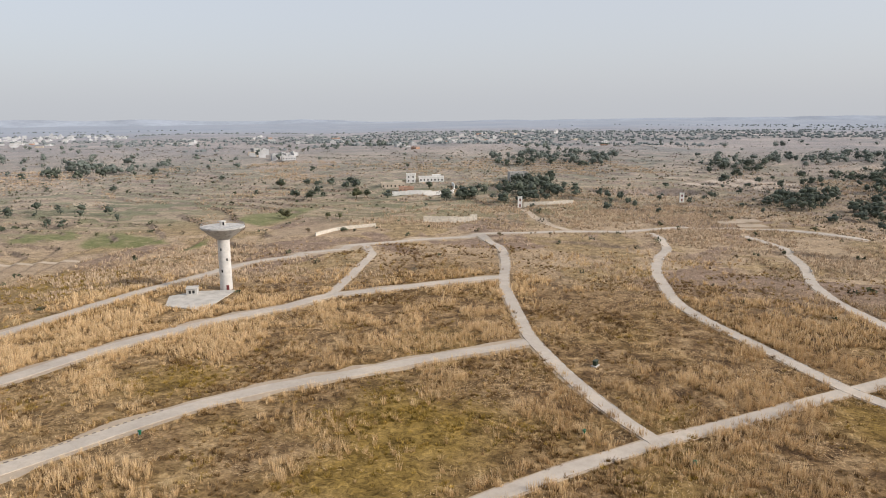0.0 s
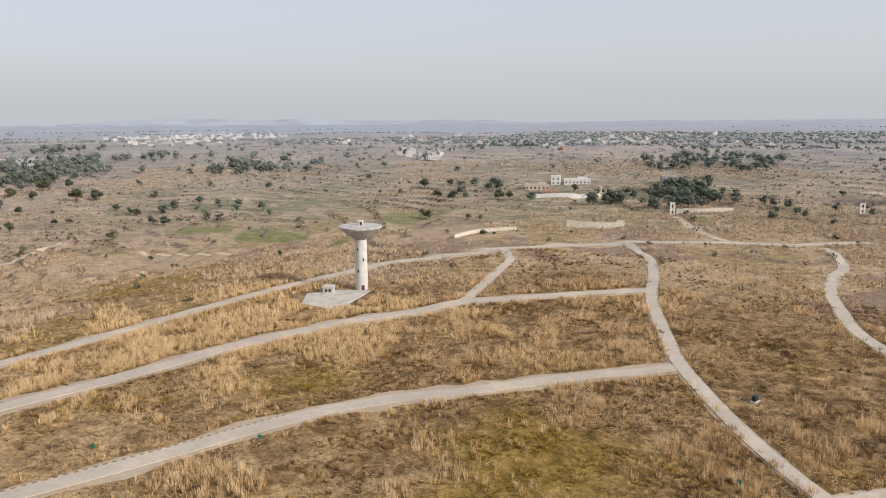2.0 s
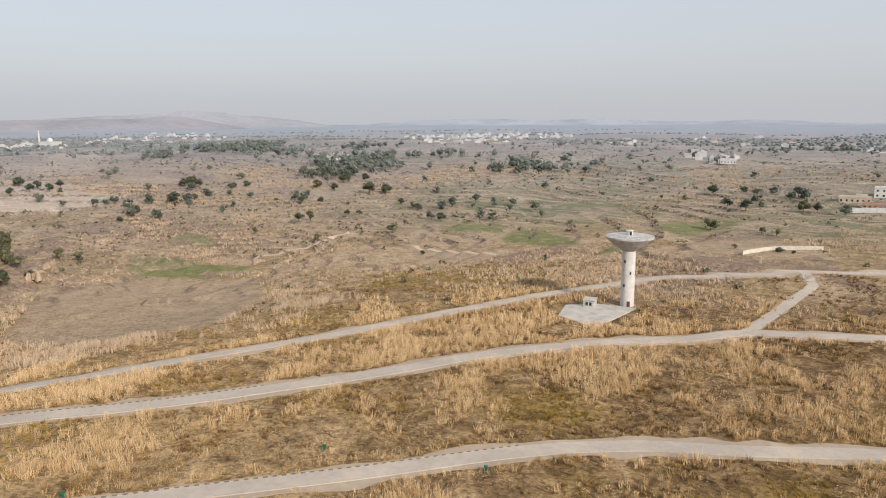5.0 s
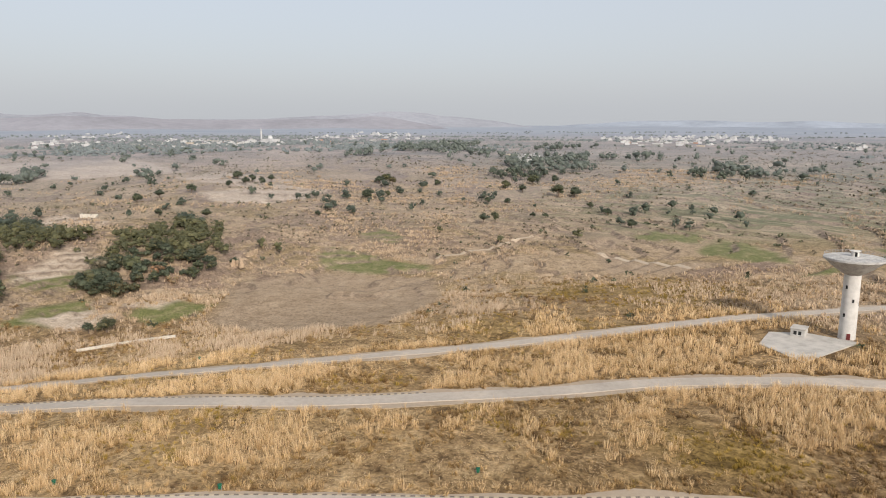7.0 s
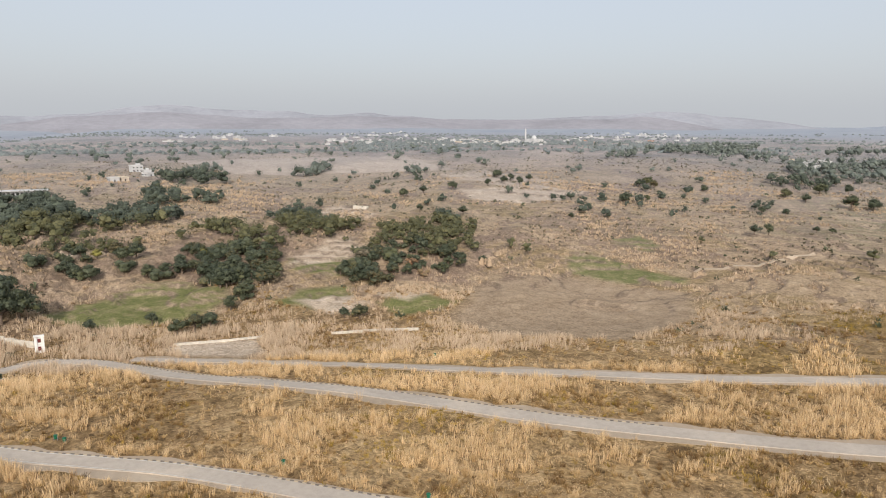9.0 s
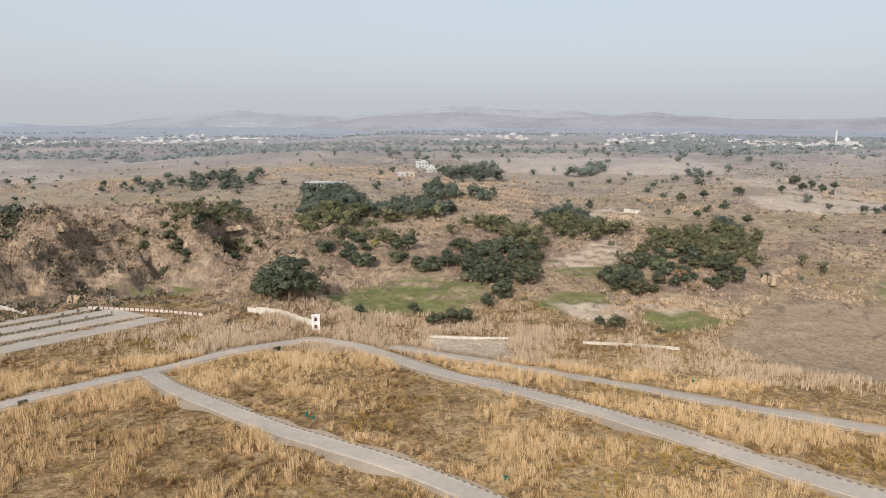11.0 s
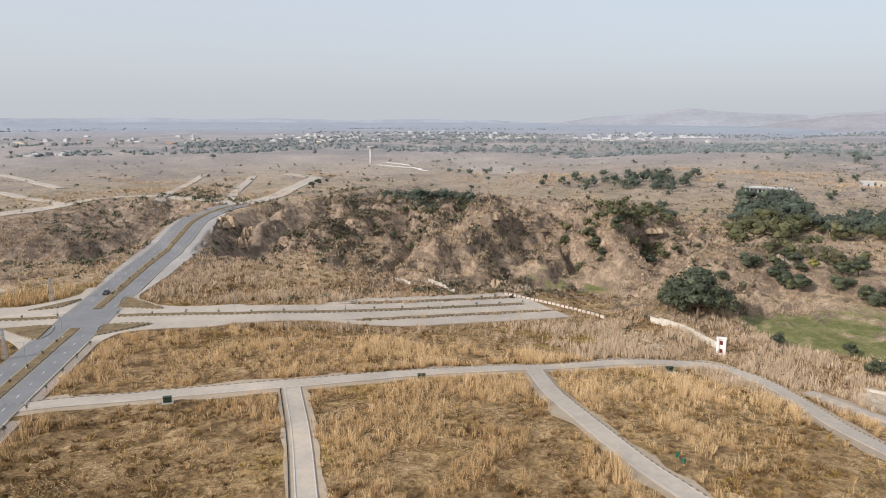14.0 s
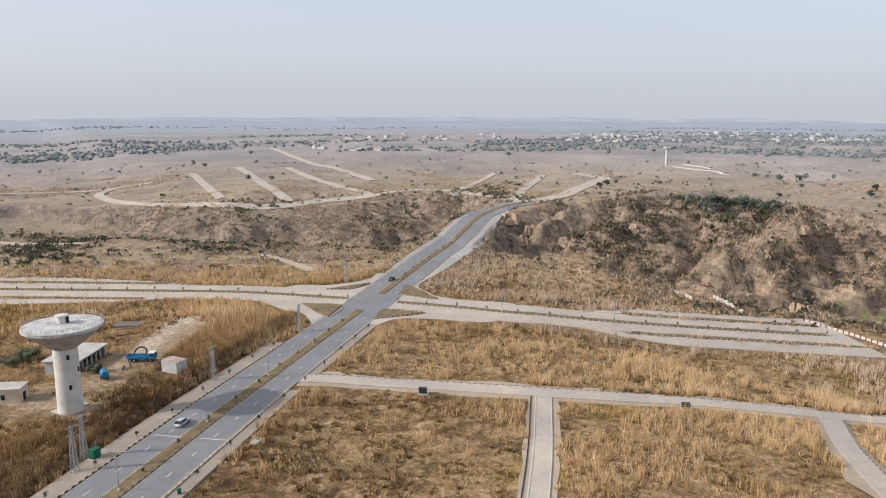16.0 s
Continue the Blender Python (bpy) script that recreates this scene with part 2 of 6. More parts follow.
# white of far buildings, greyed to paint in distance haze
WHITE_FAR = plain("hazed_whitewash", (0.54, 0.54, 0.54), 0.8, 0.12, 0.08)
CREAM = plain("cream_plaster", (0.58, 0.50, 0.40), 0.85, 0.15, 0.2)
BRICKS = plain("brick_plaster", (0.45, 0.27, 0.19), 0.9, 0.2, 0.3)
GREYWALL = plain("grey_render", (0.40, 0.40, 0.39), 0.85, 0.15, 0.3)
STONE = plain("pale_stone_wall", (0.60, 0.55, 0.47), 0.9, 0.2, 0.8)
BLUFF = plain("buff_earth_and_stone", (0.40, 0.30, 0.205), 0.95, 0.3, 0.25, 0.1, 0.0, 2.5, 0.8)
BLACK = plain("black_paint", (0.03, 0.03, 0.03), 0.6, 0.2)
KERB_DARK = plain("faded_black_kerb", (0.17, 0.145, 0.125), 0.8, 0.2)
KERB_LIGHT = plain("faded_yellow_kerb", (0.47, 0.39, 0.28), 0.8, 0.2)
YELLOW = plain("faded_yellow_paint", (0.55, 0.42, 0.16), 0.6, 0.2)
LINE = plain("road_paint", (0.62, 0.61, 0.58), 0.6, 0.15, 1.0)
YLINE = plain("yellow_road_paint", (0.46, 0.36, 0.19), 0.6, 0.2, 1.0)
RED = plain("red_paint", (0.15, 0.032, 0.03), 0.6, 0.2)
GREEN = plain("green_paint", (0.015, 0.12, 0.065), 0.5, 0.2)
DARKGREEN = plain("olive_enamel", (0.03, 0.045, 0.028), 0.5, 0.25)
BLUE = plain("blue_paint", (0.03, 0.20, 0.36), 0.45, 0.2)
STEEL = plain("galvanised_steel", (0.42, 0.43, 0.44), 0.45, 0.15, 2.0, 0.5, 0.6)
SHEET = plain("corrugated_sheet", (0.62, 0.62, 0.60), 0.55, 0.15, 0.8, 0.4, 0.2)
RUST = plain("rusty_roof", (0.44, 0.34, 0.28), 0.8, 0.25, 0.6)
RUBBER = plain("rubber", (0.025, 0.025, 0.025), 0.8, 0.1)
SILVER = plain("silver_car_paint", (0.60, 0.61, 0.62), 0.3, 0.04, 1.0, 0.5, 0.5)
DARKCAR = plain("black_car_paint", (0.04, 0.04, 0.045), 0.3, 0.05, 1.0, 0.5)
GLASS = plain("dark_glass", (0.02, 0.025, 0.03), 0.08, 0.05, 1.0, 0.6)
# near black, painted on openings to stand for the shade inside
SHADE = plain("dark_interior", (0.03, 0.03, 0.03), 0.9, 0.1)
MEDIAN = plain("dry_median_soil", (0.20, 0.145, 0.078), 0.95, 0.3, 0.4)


# ---------------------------------------------------------------- the lie of the land
def smooth(a, b, v):
    k = np.clip((v - a) / (b - a), 0.0, 1.0)
    return k * k * (3 - 2 * k)


def lattice(ix, iy, seed):
    h = (ix.astype(np.int64) * 374761393 + iy.astype(np.int64) * 668265263 + seed * 974711) & 0xFFFFFFFF
    h = ((h ^ (h >> 13)) * 1274126177) & 0xFFFFFFFF
    return ((h ^ (h >> 16)) & 0xFFFF) / 65535.0


def value_noise(x, y, size, seed=0):
    u, v = np.asarray(x, float) / size, np.asarray(y, float) / size
    i, j = np.floor(u), np.floor(v)
    a, b = u - i, v - j
    a, b = a * a * (3 - 2 * a), b * b * (3 - 2 * b)
    low = lattice(i, j, seed) * (1 - a) + lattice(i + 1, j, seed) * a
    high = lattice(i, j + 1, seed) * (1 - a) + lattice(i + 1, j + 1, seed) * a
    return (low * (1 - b) + high * b) * 2 - 1


def fractal(x, y, size, seed=0, octaves=4):
    return sum(value_noise(x, y, size / 2 ** k, seed + k) / 2 ** k for k in range(octaves)) / 1.7


def off_line(x, y, line):
    """Distance to a line of points, and how far along it (0 to 1) the nearest place lies."""
    best, along = np.full(np.shape(x), 1e9), np.zeros(np.shape(x))
    n = len(line) - 1
    for k in range(n):
        (x0, y0), (x1, y1) = line[k], line[k + 1]
        dx, dy = x1 - x0, y1 - y0
        s = np.clip(((x - x0) * dx + (y - y0) * dy) / (dx * dx + dy * dy), 0, 1)
        d = np.hypot(x - x0 - s * dx, y - y0 - s * dy)
        near = d < best
        best, along = np.where(near, d, best), np.where(near, (k + s) / n, along)
    return best, along


def bump(x, y, cx, cy, rx, ry=None, turn=0.0):
    c, s = np.cos(np.radians(turn)), np.sin(np.radians(turn))
    u, v = (x - cx) * c + (y - cy) * s, -(x - cx) * s + (y - cy) * c
    return np.exp(-(u / rx) ** 2 - (v / (ry or rx)) ** 2)


NALA = ((-60, -450), (-205, -400), (-300, -352), (-275, -300), (-292, -262), (-330, -175), (-338, -70), (-345, 40), (-325, 150), (-305, 260), (-270, 350))
BOULEVARD = ((60, 80), (-58, -55.5), (-89, -91), (-154, -163), (-211, -221), (-252, -260), (-291, -300), (-313, -315), (-333, -324), (-351, -329))
AVENUE = ((40, -305), (-20, -268), (-39, -255.5), (-77, -232), (-117, -207), (-136, -192), (-161, -170.5), (-183, -148), (-205, -126.5), (-241, -103.5), (-287, -82.5), (-306, -73))


def height(x, y):
    x, y = np.asarray(x, float), np.asarray(y, float)
    r = np.hypot(x + 25, y - 30)
    z = 2.5 * bump(x, y, -80, 60, 130, 260) - 2.5 * smooth(0, 60, x) * smooth(260, 120, y)
    z = z - 8 * smooth(-170, -280, x) * smooth(-470, -330, x) * smooth(-190, -60, y) * smooth(400, 230, y)
    west = smooth(-450, -120, y)
    z = z + west * 24 * smooth(400, 900, r) + (1 - west) * 9 * smooth(560, 1100, r) + 5 * smooth(300, 420, y) * smooth(-250, -60, x)
    z = z + 8 * smooth(-385, -425, y) * smooth(-90, -190, x)
    d, along = off_line(x, y, NALA)
    broad = 38 + 60 * smooth(0.55, 0.8, along)
    z = z - (14 - 9 * smooth(0.45, 0.6, along)) * np.exp(-(d / broad) ** 2) * smooth(-10, 60, -x)
    # the badlands beyond the watercourse, and the cliffs under the far plateau
    rough = np.clip(bump(x, y, -385, -160, 85, 135, 20) * 1.6, 0, 1)
    g = 1 - np.abs(fractal(x, y, 52, 11, 4))
    crag = 7 + 42 * (g - 0.72)
    tread = crag / 6.5 + 0.35 * fractal(x, y, 30, 13, 2)
    crag = crag + 5.0 * (smooth(0.6, 0.95, tread - np.floor(tread)) - (tread - np.floor(tread)))
    cut = np.abs(fractal(x, y, 46, 15, 3))
    crag = crag + 12 * (smooth(0.0, 0.3, cut) - 0.75)
    z = z + rough * crag
    cliff = np.clip(1.6 * bump(x, y, -250, -378, 160, 20, -4), 0, 1)
    z = z + cliff * 13 * (1 - np.abs(fractal(x, y, 44, 21, 4)) - 0.65)
    # scarp below the far plateau, cut by gullies
    bearing, reach = np.degrees(np.arctan2(-(x + 25), -(y - 40))), np.hypot(x + 25, y - 40)
    ahead = np.interp(bearing, (-15, 3, 10, 17, 26, 33, 40), (642, 587, 534, 496, 496, 508, 496)) - reach + 30 * (np.abs(fractal(x, y, 42, 23, 3)) - 0.3)
    z = z - 10 * smooth(0, 15, ahead) * smooth(150, 60, ahead) * smooth(-15, 0, bearing) * smooth(42, 34, bearing) * (reach > 200)
    z = z + 5 * bump(x, y, -330, -14, 20, 16)
    z = z + 5 * bump(x, y, -150, -340, 36, 18, -20) * (0.6 + 0.8 * np.abs(fractal(x, y, 24, 25, 2)))
    z = z - 10 * bump(x, y, 148, 588, 75, 20, -8) * smooth(0.0, 0.25, 0.4 + fractal(x, y, 60, 29, 2))
    z = z + 8 * bump(x, y, -105, -330, 60, 26, -12) + 5 * bump(x, y, -20, -380, 60, 30)
    z = z - 7 * bump(x, y, -170, -318, 120, 42, -28) - 13 * bump(x, y, 305, 432, 62, 42)
    z = z + 7 * bump(x, y, -398, 183, 42, 34, 20) + 4 * bump(x, y, -420, 85, 50, 30)
    bluff = smooth(285, 340, r) * smooth(560, 470, r) * smooth(-60, 0, y) * smooth(-200, -260, x)
    z = z + bluff * 9 * np.clip(0.42 - np.abs(fractal(x, y, 75, 27, 4)), 0, 1)
    # level plateau that the boulevard climbs to
    flat = np.maximum(smooth(-326, -346, x) * smooth(-302, -322, y), smooth(-296, -322, x) * smooth(-378, -402, y))
    z = z + flat * (np.maximum(z, 8.8) - z)
    # cut bank beside the boulevard under the water tower
    d, along = off_line(x, y, BOULEVARD)
    side = (x + 77) * 0.74 - (y + 67) * 0.67
    bank = smooth(90, 45, d) * smooth(0, 10, side) * smooth(0.36, 0.3, along) * smooth(0.06, 0.12, along)
    z = z + 2.6 * bank * smooth(15.5, 19.5, d)
    # levelled strip of the avenue, then the embankment that carries the boulevard
    wide, far = off_line(x, y, AVENUE)
    level = np.interp(far * 11, range(12), (1, 1, 1, 1, 1, 0.8, 0.3, 0.2, -0.3, -3.5, -8, -9.5))
    z = level + (z - level) * smooth(24, 44, wide)
    grade = np.interp(along * 9, range(10), (4, 4, 3, 0.3, 1, 3, 6, 8, 9, 9))
    z = grade + (z - grade) * smooth(13, 34 - 14 * bank, d)
    rolling = smooth(150, 500, r)
    z = z + 0.8 * fractal(x, y, 90, 3) * (1 - rolling) * smooth(8, 40, d) * smooth(22, 50, wide) + rolling * (5.5 * fractal(x, y, 320, 5, 3) * smooth(350, 800, r) + 1.6 * fractal(x, y, 70, 8, 3)) * smooth(20, 45, np.minimum(d, wide))
    # terraced fields: gentle steps held by earth banks
    step = smooth(285, 360, r) * smooth(1500, 900, r) * smooth(-330, -150, y + 0.3 * x + 100)
    s = (z + 7.0 * fractal(x, y, 170, 91, 2)) / 1.7
    f = s - np.floor(s)
    z = z + step * 1.9 * (smooth(0.82, 1.0, f) - f + 0.3)
    return z

# ---------------------------------------------------------------- building blocks
def mesh_of(name, verts, faces, mats, slots=None):
    me = bpy.data.meshes.new(name)
    verts, faces = np.asarray(verts, dtype=np.float32), np.asarray(faces, dtype=np.int32)
    k = faces.shape[1]
    me.vertices.add(len(verts))
    me.vertices.foreach_set("co", verts.ravel())
    me.loops.add(faces.size)
    me.loops.foreach_set("vertex_index", faces.ravel())
    me.polygons.add(len(faces))
    me.polygons.foreach_set("loop_start", np.arange(0, faces.size, k, dtype=np.int32))
    for m in mats:
        me.materials.append(m)
    if slots is not None:
        me.polygons.foreach_set("material_index", np.asarray(slots, dtype=np.int32))
    me.update(calc_edges=True)
    me.shade_flat()
    return me


def tone_of(me, values, name="tone"):
    a = me.attributes.new(name, "FLOAT", "POINT")
    a.data.foreach_set("value", np.asarray(values, dtype=np.float32))


def part(name, bm, material, parent=None, label="", at=None):
    me = bpy.data.meshes.new(name)
    bm.to_mesh(me)
    bm.free()
    me.materials.append(material)
    ob = new(name, me)
    ob.parent = parent
    if at is not None:
        ob.matrix_basis = at
    return tagged(ob, label)


def thing(name, x, y, turn=0.0, label="", category="", group="", lift=0.0, z=None):
    ob = new(name)
    ob.empty_display_size = 0.2
    ob.matrix_basis = pose(x, y, (ground_at(x, y) if z is None else z) + lift, 0, 0, turn)
    return tagged(ob, label, category, group)


def ground_at(x, y):
    return float(height(np.array([x]), np.array([y]))[0])


def add_box(bm, size, at=(0, 0, 0), turn=None, bevel=0.0):
    """A box that stands on the point at."""
    got = bmesh.ops.create_cube(bm, size=1.0)["verts"]
    m = Matrix.Translation(at) @ (turn or Matrix()) @ Matrix.Translation((0, 0, size[2] / 2)) @ Matrix.Diagonal((*size, 1))
    bmesh.ops.transform(bm, matrix=m, verts=got)
    if bevel:
        edges = list({e for v in got for e in v.link_edges})
        bmesh.ops.bevel(bm, geom=edges, offset=bevel, segments=1, affect="EDGES")
    return bm


def box(size, at=(0, 0, 0), turn=None, bevel=0.0):
    return add_box(bmesh.new(), size, at, turn, bevel)


def lathe(profile, sides=32, bm=None):
    """A solid of revolution from (radius, height) pairs."""
    bm = bm or bmesh.new()
    rings = []
    for r, z in profile:
        rings.append([bm.verts.new((r * math.cos(k * math.tau / sides), r * math.sin(k * math.tau / sides), z)) for k in range(sides)])
    for a, b in zip(rings, rings[1:]):
        for k in range(sides):
            bm.faces.new((a[k], a[(k + 1) % sides], b[(k + 1) % sides], b[k]))
    bm.faces.new(rings[0][::-1])
    bm.faces.new(rings[-1])
    return bm


def add_rod(bm, a, b, r0, r1=None, sides=6):
    a, b = Vector(a), Vector(b)
    r1 = r0 if r1 is None else r1
    q = (b - a).to_track_quat("Z", "Y").to_matrix()
    ring = lambda c, r: [bm.verts.new(c + q @ Vector((r * math.cos(k * math.tau / sides), r * math.sin(k * math.tau / sides), 0))) for k in range(sides)]
    p, o = ring(a, r0), ring(b, r1)
    for k in range(sides):
        bm.faces.new((p[k], p[(k + 1) % sides], o[(k + 1) % sides], o[k]))
    bm.faces.new(p[::-1])
    bm.faces.new(o)
    return bm


def rod(a, b, r0, r1=None, sides=6):
    return add_rod(bmesh.new(), a, b, r0, r1, sides)


def curve_points(line, step=3.0):
    """A smooth line through the given points, at even steps."""
    p = np.array(line, float)
    p = np.vstack((2 * p[0] - p[1], p, 2 * p[-1] - p[-2]))
    got = []
    for k in range(1, len(p) - 2):
        n = max(2, int(np.hypot(*(p[k + 1] - p[k])) / 1.0))
        for s in np.arange(n) / n:
            a, b, c, d = p[k - 1:k + 3]
            got.append(0.5 * (2 * b + (c - a) * s + (2 * a - 5 * b + 4 * c - d) * s ** 2 + (3 * b - a - 3 * c + d) * s ** 3))
    got.append(p[-2])
    got = np.array(got)
    far = np.concatenate(((0,), np.cumsum(np.hypot(*np.diff(got, axis=0).T))))
    n = max(2, int(far[-1] / step) + 1)
    at = np.linspace(0, far[-1], n)
    return np.stack((np.interp(at, far, got[:, 0]), np.interp(at, far, got[:, 1])), 1)


def sides_of(pts):
    d = np.gradient(pts, axis=0)
    d /= np.hypot(d[:, 0], d[:, 1])[:, None]
    return np.stack((-d[:, 1], d[:, 0]), 1)


def strip_mesh(name, line, left, right, lift, mat, skirt=0.5, step=3.0):
    """A draped band between two offsets from a line (left is positive; several values taper it), with edges that go down into the earth."""
    pts = curve_points(line, step)
    nrm = sides_of(pts)
    lefts, rights = (np.interp(np.linspace(0, 1, len(pts)), np.linspace(0, 1, len(np.atleast_1d(v))), np.atleast_1d(v)) for v in (left, right))
    rows = np.linspace(0, 1, max(2, int(np.abs(lefts - rights).max() / 2.5) + 1))
    cols = []
    for k in rows:
        q = pts + nrm * (lefts + (rights - lefts) * k)[:, None]
        cols.append(np.column_stack((q, height(q[:, 0], q[:, 1]) + lift)))
    low0, low1 = cols[0].copy(), cols[-1].copy()
    low0[:, 2] -= skirt
    low1[:, 2] -= skirt
    cols = [low0, *cols, low1]
    n, k = len(pts), len(cols)
    v = np.stack(cols, 1).reshape(-1, 3)
    i, j = np.meshgrid(np.arange(n - 1), np.arange(k - 1), indexing="ij")
    a = (i * k + j).ravel()
    return mesh_of(name, v, np.stack((a, a + k, a + k + 1, a + 1), 1), [mat])


TRACKS = []          # centre line, half width: kept clear of plants


def strip(name, line, left, right, lift, mat, label="", parent=None, kind="structure", clear=True, skirt=0.5, step=3.0):
    ob = new(name, strip_mesh(name, line, left, right, lift, mat, skirt, step))
    ob.parent = parent
    if parent is None:
        tagged(ob, label, "road", kind=kind)
    if clear:
        pts = curve_points(line, 2.0)
        at = np.linspace(0, 1, len(pts))
        lefts, rights = (np.interp(at, np.linspace(0, 1, len(np.atleast_1d(v))), np.atleast_1d(v)) for v in (left, right))
        mid = pts + sides_of(pts) * ((lefts + rights) / 2)[:, None]
        for p, half in zip(mid, np.abs(lefts - rights) / 2):
            TRACKS.append((p[None], half))
    return ob


def kerb(line, offset, parent, lift=0.12, a=KERB_DARK, b=KERB_LIGHT, length=0.9, size=(0.26, 0.22)):
    """Painted kerb stones in turn dark and light, each a block of its own, along a line."""
    pts = curve_points(line, length)
    q = pts + sides_of(pts) * offset
    nrm = sides_of(q)
    z = height(q[:, 0], q[:, 1]) + lift
    n = len(q) - 1
    w = size[0] / 2
    verts, faces, slots = [], [], []
    for k in range(n):
        p0, p1 = q[k], q[k] + (q[k + 1] - q[k]) * 0.94
        c = [p0 + nrm[k] * w, p0 - nrm[k] * w, p1 - nrm[k] * w, p1 + nrm[k] * w]
        i = len(verts)
        verts += [(*v, z[k] - 0.3) for v in c] + [(*v, z[k] + size[1]) for v in c]
        faces += [(i + 4, i + 5, i + 6, i + 7), (i, i + 1, i + 5, i + 4), (i + 1, i + 2, i + 6, i + 5), (i + 2, i + 3, i + 7, i + 6), (i + 3, i, i + 4, i + 7)]
        slots += [k % 2] * 5
    ob = new("kerb", mesh_of("kerb", verts, faces, [a, b], slots))
    ob.parent = parent
    return tagged(ob, "painted kerb stones, dark and pale in turn")


# ---------------------------------------------------------------- the ground, one sheet to the horizon
def inside(x, y, poly, soft=9.0):
    """1 inside a closed outline, 0 outside, with a soft edge."""
    odd = np.zeros(np.shape(x), bool)
    best = np.full(np.shape(x), 1e9)
    for (x0, y0), (x1, y1) in zip(poly, poly[1:] + poly[:1]):
        cross = ((y0 > y) != (y1 > y)) & (x < (x1 - x0) * (y - y0) / ((y1 - y0) or 1e-9) + x0)
        odd ^= cross
        s = np.clip(((x - x0) * (x1 - x0) + (y - y0) * (y1 - y0)) / ((x1 - x0) ** 2 + (y1 - y0) ** 2 + 1e-9), 0, 1)
        best = np.minimum(best, np.hypot(x - x0 - s * (x1 - x0), y - y0 - s * (y1 - y0)))
    return np.clip(0.5 + np.where(odd, best, -best) / soft, 0, 1)


def olive_patch(x, y):
    """Where the grass of the plots is short, golden green and mossy."""
    p = 2.2 * (fractal(x, y, 52, 57, 3) - 0.22)
    for cx, cy, r in OLIVE_SPOTS:
        p = np.maximum(p, 1.25 * bump(x, y, cx, cy, r) + 0.45 * fractal(x, y, 16, 59, 2))
    return np.clip(p, 0, 1)


MARSH = ((-175, 318, 24), (-158, 325, 20), (-196, 288, 15), (-205, 300, 14))
OLIVE_SPOTS = MARSH + ((-5, 155, 24), (-14, 132, 16), (-131, -30, 8), (-214, 128, 16), (-164, 300, 26), (-174, 218, 16), (-170, -47, 7), (-76, 185, 14))
GREEN_FIELDS = []
BARE_FIELDS = []
PALE_FIELDS = []


def build_ground():
    a = np.radians(np.concatenate((np.linspace(-45, 192, 860), np.linspace(195, 315, 60)[1:-1])))
    r = np.concatenate((np.linspace(0.02, 60, 13), np.geomspace(62, 900, 360), np.geomspace(910, 4900, 60)))
    A, R = np.meshgrid(a, r, indexing="ij")
    x, y = -25 - np.sin(A) * R, 40 + np.cos(A) * R
    z = height(x, y)
    v = np.stack((x, y, z), 2).reshape(-1, 3)
    n, k = len(a), len(r)
    i, j = np.meshgrid(np.arange(n), np.arange(k - 1), indexing="ij")
    p, q = (i * k + j).ravel(), (((i + 1) % n) * k + j).ravel()
    me = mesh_of("ground", v, np.stack((p, p + 1, q + 1, q), 1), [GROUND])
    fx, fy = x.ravel(), y.ravel()
    wob = 7 * fractal(fx, fy, 25, 41, 2)
    wob2 = 7 * fractal(fx, fy, 25, 47, 2)
    green, bare, pale = np.zeros(len(fx)), np.zeros(len(fx)), np.zeros(len(fx))
    for poly in PALE_FIELDS:
        pale = np.maximum(pale, inside(fx + wob, fy + wob2, poly, 4.0))
    for poly in GREEN_FIELDS:
        green = np.maximum(green, inside(fx + wob, fy + wob2, poly, 5.0))
    for poly in BARE_FIELDS:
        bare = np.maximum(bare, inside(fx + wob, fy + wob2, poly))
    rr = np.hypot(fx + 25, fy - 30)
    dz = np.abs(height(fx + 2, fy) - height(fx - 2, fy)) + np.abs(height(fx, fy + 2) - height(fx, fy - 2))
    rock = smooth(1.0, 2.2, dz) * smooth(900, 600, rr)
    rock = np.maximum(rock, 0.7 * bump(fx, fy, -170, -322, 130, 46, -28))
    bearing = np.degrees(np.arctan2(-(fx + 25), -(fy - 40)))
    rock = np.maximum(rock, 0.55 * smooth(-25, -10, bearing) * smooth(42, 34, bearing) * smooth(325, 380, rr) * smooth(540, 500, rr))
    north = smooth(250, 450, fy + 0.35 * fx)
    straw = bump(fx, fy, -190, 120, 120, 190) * 1.1 * (0.75 + 0.5 * fractal(fx, fy, 40, 15, 2))
    outer = smooth(255, 330, rr + 40 * fractal(fx, fy, 80, 16, 2)) 
    outer = np.maximum(outer, smooth(410, 450, fy))
    for cx, cy, reach in MARSH:
        outer = outer * (1 - 0.9 * bump(fx, fy, cx, cy, reach))
    fields = smooth(430, 520, rr + 90 * fractal(fx, fy, 150, 17, 2)) * smooth(2600, 1500, rr) * np.clip(0.25 + 0.75 * north, 0, 1) * np.clip(0.7 + 0.8 * fractal(fx, fy, 260, 19, 2), 0, 1)
    # how much haze is painted into the ground, by distance
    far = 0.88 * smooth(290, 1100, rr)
    far_haze = smooth(1300, 2700, rr)
    for name, val in (("green", green), ("bare", bare), ("pale", pale), ("rock", rock), ("fields", fields), ("far", far), ("far_haze", far_haze), ("straw", np.clip(straw, 0, 1)), ("olive", olive_patch(fx, fy)), ("open", outer)):
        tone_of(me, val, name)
    me.shade_smooth()
    return tagged(new("ground", me), "rolling dry land with stubble, bare soil and small fields", "ground", kind="structure")


